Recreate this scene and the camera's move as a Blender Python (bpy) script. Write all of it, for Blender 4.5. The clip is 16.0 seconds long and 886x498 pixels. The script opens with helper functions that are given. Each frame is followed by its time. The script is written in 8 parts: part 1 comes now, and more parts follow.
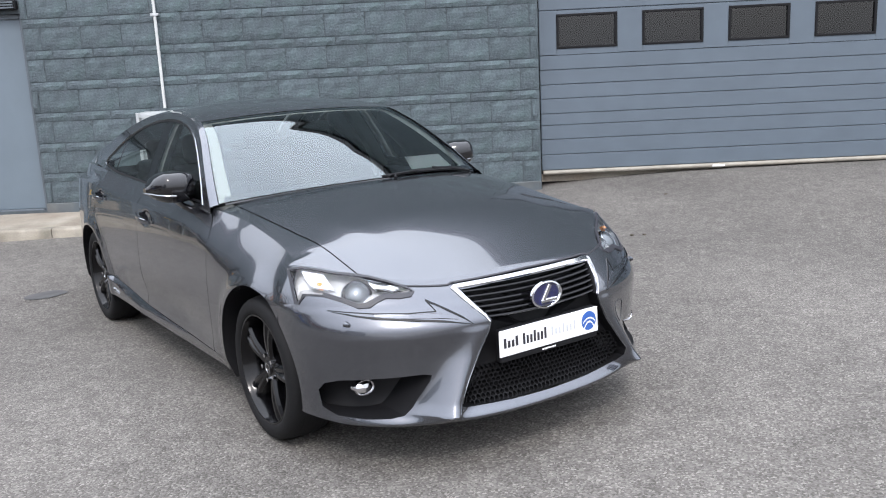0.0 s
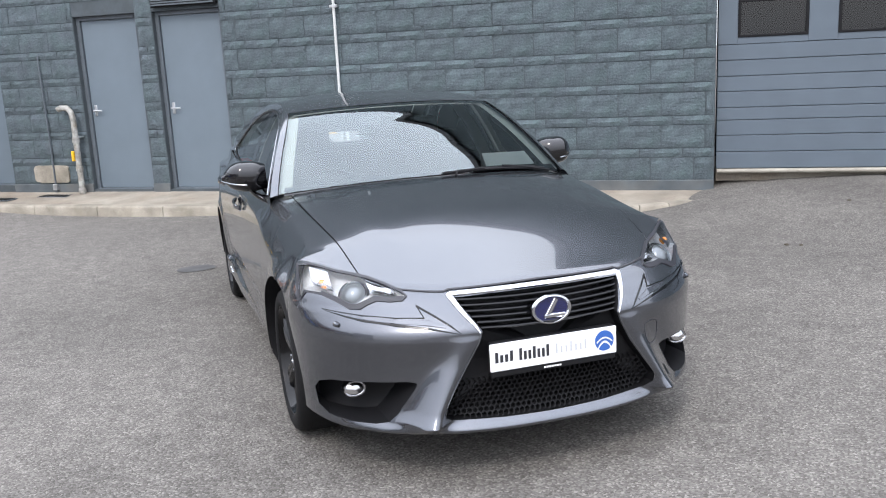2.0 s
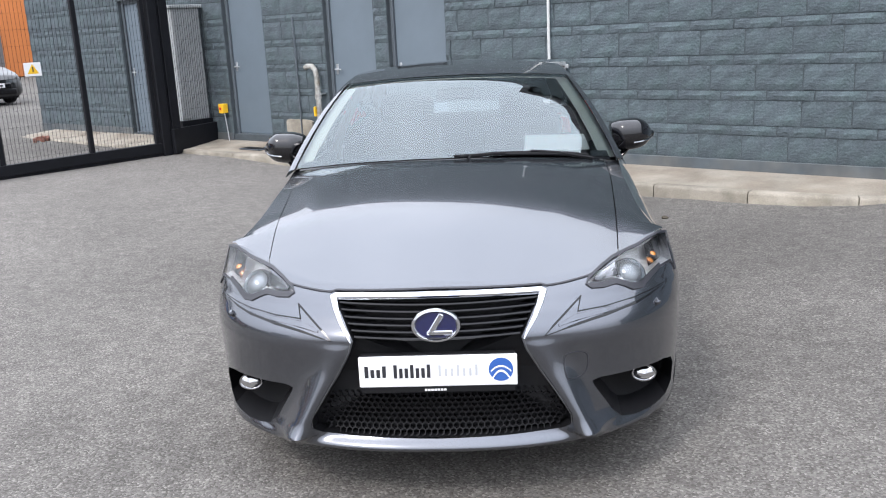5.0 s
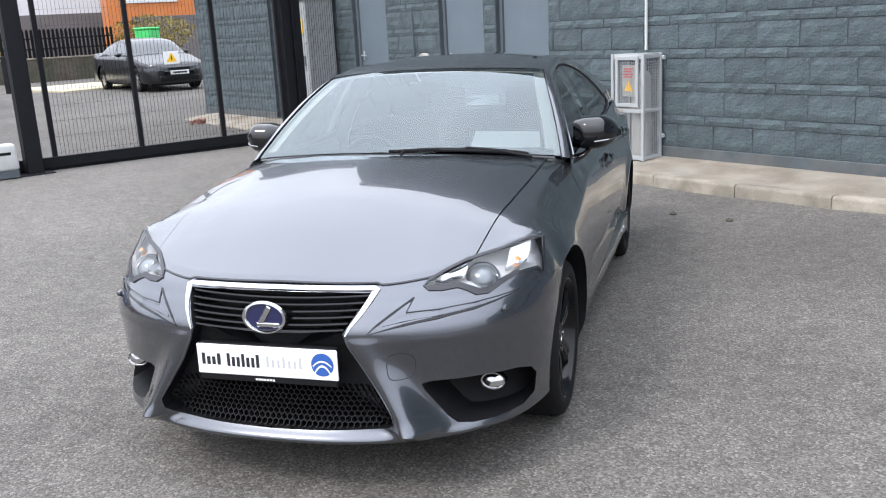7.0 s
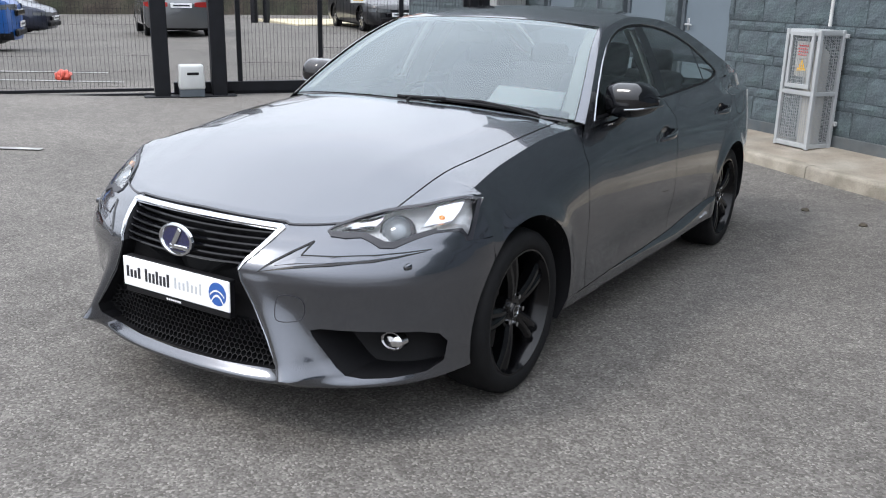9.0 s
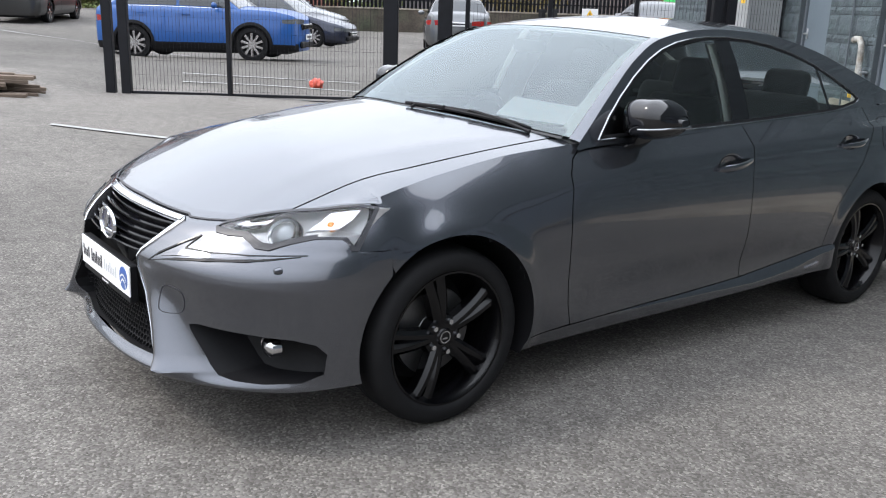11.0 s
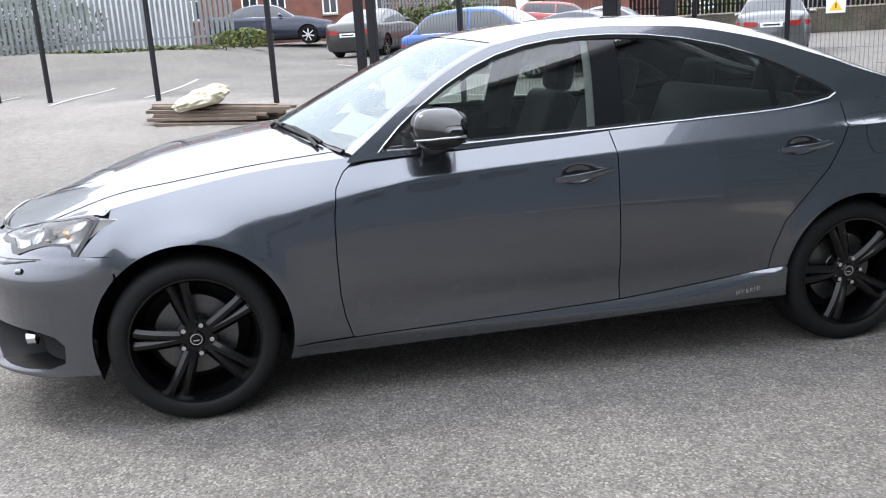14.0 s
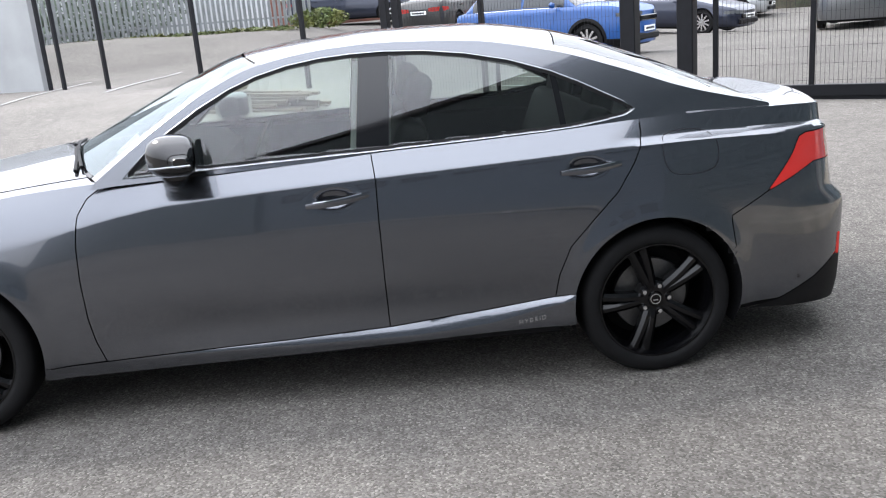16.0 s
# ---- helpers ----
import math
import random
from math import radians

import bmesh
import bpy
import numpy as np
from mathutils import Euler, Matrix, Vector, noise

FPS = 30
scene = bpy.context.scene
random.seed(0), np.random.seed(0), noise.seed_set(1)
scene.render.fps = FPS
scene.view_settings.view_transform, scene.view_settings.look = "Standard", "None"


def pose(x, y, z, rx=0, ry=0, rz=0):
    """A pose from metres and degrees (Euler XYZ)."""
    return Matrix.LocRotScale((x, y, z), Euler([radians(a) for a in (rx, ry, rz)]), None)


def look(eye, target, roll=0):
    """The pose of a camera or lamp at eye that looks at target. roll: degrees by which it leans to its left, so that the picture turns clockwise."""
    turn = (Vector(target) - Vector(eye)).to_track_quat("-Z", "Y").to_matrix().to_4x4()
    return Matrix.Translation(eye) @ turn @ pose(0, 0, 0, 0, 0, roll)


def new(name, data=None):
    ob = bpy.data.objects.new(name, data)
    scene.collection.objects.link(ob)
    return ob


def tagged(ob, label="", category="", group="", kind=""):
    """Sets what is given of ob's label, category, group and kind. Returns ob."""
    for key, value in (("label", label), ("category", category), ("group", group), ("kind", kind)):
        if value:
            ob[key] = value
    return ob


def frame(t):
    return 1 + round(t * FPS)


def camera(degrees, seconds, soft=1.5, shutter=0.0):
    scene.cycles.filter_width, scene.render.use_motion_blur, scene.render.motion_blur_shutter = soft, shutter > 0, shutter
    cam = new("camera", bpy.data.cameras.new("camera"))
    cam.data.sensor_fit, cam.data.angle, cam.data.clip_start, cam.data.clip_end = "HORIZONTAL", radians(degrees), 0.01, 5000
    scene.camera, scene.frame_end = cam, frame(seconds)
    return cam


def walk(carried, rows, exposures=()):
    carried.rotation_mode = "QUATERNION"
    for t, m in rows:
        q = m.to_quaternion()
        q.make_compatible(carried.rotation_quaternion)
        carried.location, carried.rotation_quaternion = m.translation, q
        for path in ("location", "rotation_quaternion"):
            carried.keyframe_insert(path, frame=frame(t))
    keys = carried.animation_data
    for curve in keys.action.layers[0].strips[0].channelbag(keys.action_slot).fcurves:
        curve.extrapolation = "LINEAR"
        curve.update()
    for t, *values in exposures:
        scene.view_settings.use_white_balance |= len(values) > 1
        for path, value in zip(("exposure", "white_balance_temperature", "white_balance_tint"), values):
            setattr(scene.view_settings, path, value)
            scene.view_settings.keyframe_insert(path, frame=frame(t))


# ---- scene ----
cam = camera(53.4, 16.0, soft=1.1)
PATH = [
    (0, (-2.238, -3.446, 1.624), (-1.144, -1.825, 1.202), -2.8),
    (0.5, (-2.031, -3.496, 1.651), (-1.036, -1.816, 1.219), -1.4),
    (1, (-1.794, -3.645, 1.632), (-0.946, -1.883, 1.217), -2.6),
    (1.5, (-1.572, -3.769, 1.653), (-0.852, -1.954, 1.22), -2.1),
    (2, (-1.354, -3.73, 1.621), (-0.747, -1.873, 1.195), -2.8),
    (2.5, (-1.106, -3.7, 1.639), (-0.614, -1.813, 1.192), -3.6),
    (3, (-0.784, -3.799, 1.623), (-0.453, -1.877, 1.18), -3.0),
    (3.5, (-0.532, -3.796, 1.634), (-0.308, -1.862, 1.174), -3.5),
    (4, (-0.282, -3.696, 1.622), (-0.158, -1.756, 1.151), -1.5),
    (4.2, (-0.182, -3.669, 1.629), (-0.108, -1.728, 1.151), -1.9),
    (6.3, (1.022, -3.448, 1.595), (0.608, -1.553, 1.108), -0.8),
    (6.5, (1.16, -3.458, 1.615), (0.713, -1.571, 1.128), -0.7),
    (7, (1.396, -3.355, 1.594), (0.832, -1.499, 1.104), -3.1),
    (7.5, (1.605, -3.215, 1.6), (0.968, -1.388, 1.097), -1.8),
    (8, (1.922, -3.168, 1.576), (1.144, -1.386, 1.107), -0.9),
    (8.5, (2.14, -3.04, 1.573), (1.2, -1.341, 1.091), -2.9),
    (9, (2.273, -2.795, 1.516), (1.258, -1.168, 0.947), 1.2),
    (9.2, (2.339, -2.709, 1.516), (1.269, -1.123, 0.932), -0.7),
    (11.3, (3.25, -1.583, 1.461), (1.659, -0.49, 0.936), -0.5),
    (11.5, (3.345, -1.453, 1.476), (1.722, -0.408, 0.955), -2.7),
    (12, (3.505, -1.096, 1.446), (1.845, -0.08, 0.985), 0.0),
    (12.5, (3.749, -0.753, 1.437), (2.013, 0.146, 1.014), -2.7),
    (13, (3.96, -0.442, 1.45), (2.148, 0.295, 1.034), -3.0),
    (13.5, (3.996, -0.09, 1.431), (2.169, 0.542, 0.918), -4.0),
    (14, (4.113, 0.253, 1.436), (2.22, 0.672, 0.942), -3.5),
    (14.5, (4.213, 0.598, 1.476), (2.299, 0.86, 0.959), -4.2),
    (15, (4.161, 0.986, 1.467), (2.238, 1.218, 0.967), -3.1),
    (15.5, (4.218, 1.365, 1.486), (2.294, 1.587, 0.988), -4.2),
    (16, (4.211, 1.672, 1.521), (2.291, 1.828, 0.985), -4.9),
]
walk(cam, [(t, look(eye, target, roll)) for t, eye, target, roll in PATH], exposures=[(0.0, 0.15, 6270, 13), (7.5, 0.06, 6260, 12), (9.0, -0.15, 6300, 11), (11.5, 0.1, 6350, 11), (12.5, 0.2, 6330, 12), (13.0, 0.12, 6320, 12), (13.5, 0.33, 6320, 12), (14.0, 0.5, 6320, 12), (14.5, 0.5, 6330, 12), (15.0, 0.45, 6380, 12), (16.0, 0.47, 6380, 12)])

# ---- light: a bright, thinly overcast sky ----
SUN_ELEVATION, SUN_AZIMUTH = radians(48), radians(215)
world = bpy.data.worlds.new("sky")
scene.world = world
world.use_nodes = True
wn = world.node_tree.nodes
sky = wn.new("ShaderNodeTexSky")
sky.sky_type = "NISHITA"
sky.sun_disc = False
sky.sun_elevation, sky.sun_rotation = SUN_ELEVATION, SUN_AZIMUTH
sky.dust_density, sky.air_density = 3.0, 1.0
cloud = wn.new("ShaderNodeTexNoise")
cloud.inputs["Scale"].default_value, cloud.inputs["Detail"].default_value = 2.2, 5.0
ramp = wn.new("ShaderNodeMapRange")
ramp.inputs["From Min"].default_value, ramp.inputs["From Max"].default_value = 0.3, 0.7
ramp.inputs["To Min"].default_value, ramp.inputs["To Max"].default_value = 0.72, 0.95
wl = world.node_tree.links
wl.new(cloud.outputs["Fac"], ramp.inputs["Value"])
veil = wn.new("ShaderNodeMixRGB")
veil.inputs[2].default_value = (9.6, 10.0, 10.6, 1)
wl.new(ramp.outputs[0], veil.inputs[0])
wl.new(sky.outputs[0], veil.inputs[1])
# an overcast sky is about three times as bright overhead as at the horizon
where, up, lift = wn.new("ShaderNodeTexCoord"), wn.new("ShaderNodeSeparateXYZ"), wn.new("ShaderNodeMapRange")
wl.new(where.outputs["Generated"], up.inputs[0])
wl.new(up.outputs["Z"], lift.inputs["Value"])
lift.inputs["From Min"].default_value, lift.inputs["From Max"].default_value = 0.0, 1.0
lift.inputs["To Min"].default_value, lift.inputs["To Max"].default_value = 0.75, 2.4
grow = wn.new("ShaderNodeVectorMath")
grow.operation = "SCALE"
wl.new(veil.outputs[0], grow.inputs[0])
wl.new(lift.outputs[0], grow.inputs["Scale"])
wl.new(grow.outputs[0], wn["Background"].inputs[0])
wn["Background"].inputs[1].default_value = 0.165
sun = new("sun", bpy.data.lights.new("sun", "SUN"))
sun.data.energy, sun.data.angle, sun.data.color = 1.7, radians(12), (1.0, 0.95, 0.88)
sun.matrix_basis = look((0, 0, 30), Vector((0, 0, 30)) - Vector((math.sin(SUN_AZIMUTH) * math.cos(SUN_ELEVATION), math.cos(SUN_AZIMUTH) * math.cos(SUN_ELEVATION), math.sin(SUN_ELEVATION))))


# ---- materials ----
def mat(name, colour, rough=0.6, metal=0.0, coat=0.0, var=0.0, scale=5.0, fine=0.0, fine_scale=80.0, bump=0.0, bump_scale=60.0, tint=None, spread=0.0, emit=0.0, spec=0.5, stretch=None):
    """A painted or plain surface with stains (var, scale), grain (fine, fine_scale) and relief."""
    m = bpy.data.materials.new(name)
    m.use_nodes = True
    n, l = m.node_tree.nodes, m.node_tree.links
    b = n["Principled BSDF"]
    b.inputs["Roughness"].default_value, b.inputs["Metallic"].default_value = rough, metal
    b.inputs["Coat Weight"].default_value, b.inputs["Coat Roughness"].default_value = coat, 0.03
    b.inputs["Specular IOR Level"].default_value = spec
    base = (*colour, 1.0)
    b.inputs["Base Color"].default_value = base
    co = n.new("ShaderNodeTexCoord")
    src = co.outputs["Object"]
    if stretch:
        mp = n.new("ShaderNodeMapping")
        mp.inputs["Scale"].default_value = stretch
        l.new(src, mp.inputs[0])
        src = mp.outputs[0]
    def noise_tex(sc, det):
        t = n.new("ShaderNodeTexNoise")
        t.inputs["Scale"].default_value, t.inputs["Detail"].default_value = sc, det
        l.new(src, t.inputs["Vector"])
        return t.outputs["Fac"]
    out = None
    def layer(fac, dark, light, prev):
        r = n.new("ShaderNodeMapRange")
        r.inputs["From Min"].default_value, r.inputs["From Max"].default_value = 0.3, 0.7
        r.inputs["To Min"].default_value, r.inputs["To Max"].default_value = dark, light
        l.new(fac, r.inputs["Value"])
        x = n.new("ShaderNodeVectorMath")
        x.operation = "SCALE"
        if prev is None:
            x.inputs[0].default_value = colour
        else:
            l.new(prev, x.inputs[0])
        l.new(r.outputs[0], x.inputs["Scale"])
        return x.outputs[0]
    if var:
        if tint:
            mx = n.new("ShaderNodeMixRGB")
            mx.inputs[1].default_value, mx.inputs[2].default_value = base, (*tint, 1)
            r = n.new("ShaderNodeMapRange")
            r.inputs["From Min"].default_value, r.inputs["From Max"].default_value = 0.35, 0.7
            l.new(noise_tex(scale * 0.7, 6), r.inputs["Value"])
            l.new(r.outputs[0], mx.inputs[0])
            out = mx.outputs[0]
        out = layer(noise_tex(scale, 8), 1 - var, 1 + var, out)
    if fine:
        out = layer(noise_tex(fine_scale, 4), 1 - fine, 1 + fine, out)
    if spread:
        info = n.new("ShaderNodeObjectInfo")
        r = n.new("ShaderNodeMapRange")
        r.inputs["To Min"].default_value, r.inputs["To Max"].default_value = 1 - spread, 1 + spread
        l.new(info.outputs["Random"], r.inputs["Value"])
        x = n.new("ShaderNodeVectorMath")
        x.operation = "SCALE"
        if out is None:
            x.inputs[0].default_value = colour
        else:
            l.new(out, x.inputs[0])
        l.new(r.outputs[0], x.inputs["Scale"])
        out = x.outputs[0]
    if out is not None:
        l.new(out, b.inputs["Base Color"])
    if bump:
        bp = n.new("ShaderNodeBump")
        bp.inputs["Strength"].default_value, bp.inputs["Distance"].default_value = 1.0, bump
        l.new(noise_tex(bump_scale, 5), bp.inputs["Height"])
        l.new(bp.outputs[0], b.inputs["Normal"])
    if emit:
        b.inputs["Emission Color"].default_value = base
        b.inputs["Emission Strength"].default_value = emit
    return m


def glass_mat(name, tint, rough=0.0, ior=2.2, sheen=(1.0, 1.0, 1.0)):
    """A thin pane: clear, tinted, with a mirror that grows at glancing angles."""
    m = bpy.data.materials.new(name)
    m.use_nodes = True
    n, l = m.node_tree.nodes, m.node_tree.links
    n.remove(n["Principled BSDF"])
    t, g, mx, f = n.new("ShaderNodeBsdfTransparent"), n.new("ShaderNodeBsdfGlossy"), n.new("ShaderNodeMixShader"), n.new("ShaderNodeFresnel")
    t.inputs[0].default_value = (*tint, 1)
    g.inputs["Roughness"].default_value = rough
    g.inputs["Color"].default_value = (*sheen, 1)
    f.inputs["IOR"].default_value = ior
    l.new(f.outputs[0], mx.inputs[0])
    l.new(t.outputs[0], mx.inputs[1])
    l.new(g.outputs[0], mx.inputs[2])
    l.new(mx.outputs[0], n["Material Output"].inputs[0])
    return m


def speckled(name, dark, mid, light, size, bump, rough=0.9, worn=0.12):
    """Stone chips in tar: three tones of grain, worn patches and relief."""
    m = bpy.data.materials.new(name)
    m.use_nodes = True
    n, l = m.node_tree.nodes, m.node_tree.links
    b = n["Principled BSDF"]
    b.inputs["Roughness"].default_value = rough
    b.inputs["Specular IOR Level"].default_value = 0.25
    co = n.new("ShaderNodeTexCoord")
    v = n.new("ShaderNodeTexVoronoi")
    v.inputs["Scale"].default_value = size
    l.new(co.outputs["Object"], v.inputs["Vector"])
    hue = n.new("ShaderNodeSeparateColor")
    l.new(v.outputs["Color"], hue.inputs[0])
    cr = n.new("ShaderNodeValToRGB")
    cr.color_ramp.elements[0].position, cr.color_ramp.elements[0].color = 0.0, (*dark, 1)
    cr.color_ramp.elements[1].position, cr.color_ramp.elements[1].color = 1.0, (*light, 1)
    e = cr.color_ramp.elements.new(0.45)
    e.color = (*mid, 1)
    e = cr.color_ramp.elements.new(0.88)
    e.color = tuple(0.6 * a + 0.4 * c for a, c in zip(mid, light)) + (1,)
    l.new(hue.outputs[0], cr.inputs[0])
    big = n.new("ShaderNodeTexNoise")
    big.inputs["Scale"].default_value, big.inputs["Detail"].default_value = 0.55, 7
    l.new(co.outputs["Object"], big.inputs["Vector"])
    r = n.new("ShaderNodeMapRange")
    r.inputs["From Min"].default_value, r.inputs["From Max"].default_value = 0.3, 0.7
    r.inputs["To Min"].default_value, r.inputs["To Max"].default_value = 1 - worn, 1 + worn
    l.new(big.outputs["Fac"], r.inputs["Value"])
    small = n.new("ShaderNodeTexNoise")
    small.inputs["Scale"].default_value, small.inputs["Detail"].default_value = 9.0, 6
    l.new(co.outputs["Object"], small.inputs["Vector"])
    r2 = n.new("ShaderNodeMapRange")
    r2.inputs["From Min"].default_value, r2.inputs["From Max"].default_value = 0.3, 0.7
    r2.inputs["To Min"].default_value, r2.inputs["To Max"].default_value = 0.86, 1.14
    l.new(small.outputs["Fac"], r2.inputs["Value"])
    mu = n.new("ShaderNodeMath")
    mu.operation = "MULTIPLY"
    l.new(r.outputs[0], mu.inputs[0])
    l.new(r2.outputs[0], mu.inputs[1])
    x = n.new("ShaderNodeVectorMath")
    x.operation = "SCALE"
    l.new(cr.outputs[0], x.inputs[0])
    l.new(mu.outputs[0], x.inputs["Scale"])
    # tone by distance from the gate: paler towards it, with an uneven edge, darker beyond
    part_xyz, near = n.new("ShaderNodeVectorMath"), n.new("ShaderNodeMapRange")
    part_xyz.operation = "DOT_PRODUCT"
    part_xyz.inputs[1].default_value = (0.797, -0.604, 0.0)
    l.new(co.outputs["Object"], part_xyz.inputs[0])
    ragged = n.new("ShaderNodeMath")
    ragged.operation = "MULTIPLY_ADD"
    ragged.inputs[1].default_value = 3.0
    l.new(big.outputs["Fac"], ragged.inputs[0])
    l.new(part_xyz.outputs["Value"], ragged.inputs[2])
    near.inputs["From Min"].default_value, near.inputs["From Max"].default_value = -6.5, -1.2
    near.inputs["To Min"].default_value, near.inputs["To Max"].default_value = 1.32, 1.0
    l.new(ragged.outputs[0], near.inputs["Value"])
    banded = n.new("ShaderNodeVectorMath")
    banded.operation = "SCALE"
    l.new(x.outputs[0], banded.inputs[0])
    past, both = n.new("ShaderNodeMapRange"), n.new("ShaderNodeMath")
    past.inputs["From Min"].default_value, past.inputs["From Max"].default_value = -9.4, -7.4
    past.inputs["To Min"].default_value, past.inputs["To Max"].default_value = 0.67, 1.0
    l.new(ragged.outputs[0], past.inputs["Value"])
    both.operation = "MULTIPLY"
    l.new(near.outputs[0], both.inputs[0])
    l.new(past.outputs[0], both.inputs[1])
    l.new(both.outputs[0], banded.inputs["Scale"])
    l.new(banded.outputs[0], b.inputs["Base Color"])
    bp = n.new("ShaderNodeBump")
    bp.inputs["Strength"].default_value, bp.inputs["Distance"].default_value = 0.8, bump
    l.new(v.outputs["Distance"], bp.inputs["Height"])
    bp.invert = True
    l.new(bp.outputs[0], b.inputs["Normal"])
    return m


def car_paint(name, colour, metal=0.9, rough=0.27, flake=0.12):
    m = mat(name, colour, rough, metal, 1.0, fine=flake, fine_scale=900.0)
    b = m.node_tree.nodes["Principled BSDF"]
    b.inputs["Coat IOR"].default_value = 1.6
    b.inputs["Coat Roughness"].default_value = 0.03
    return m


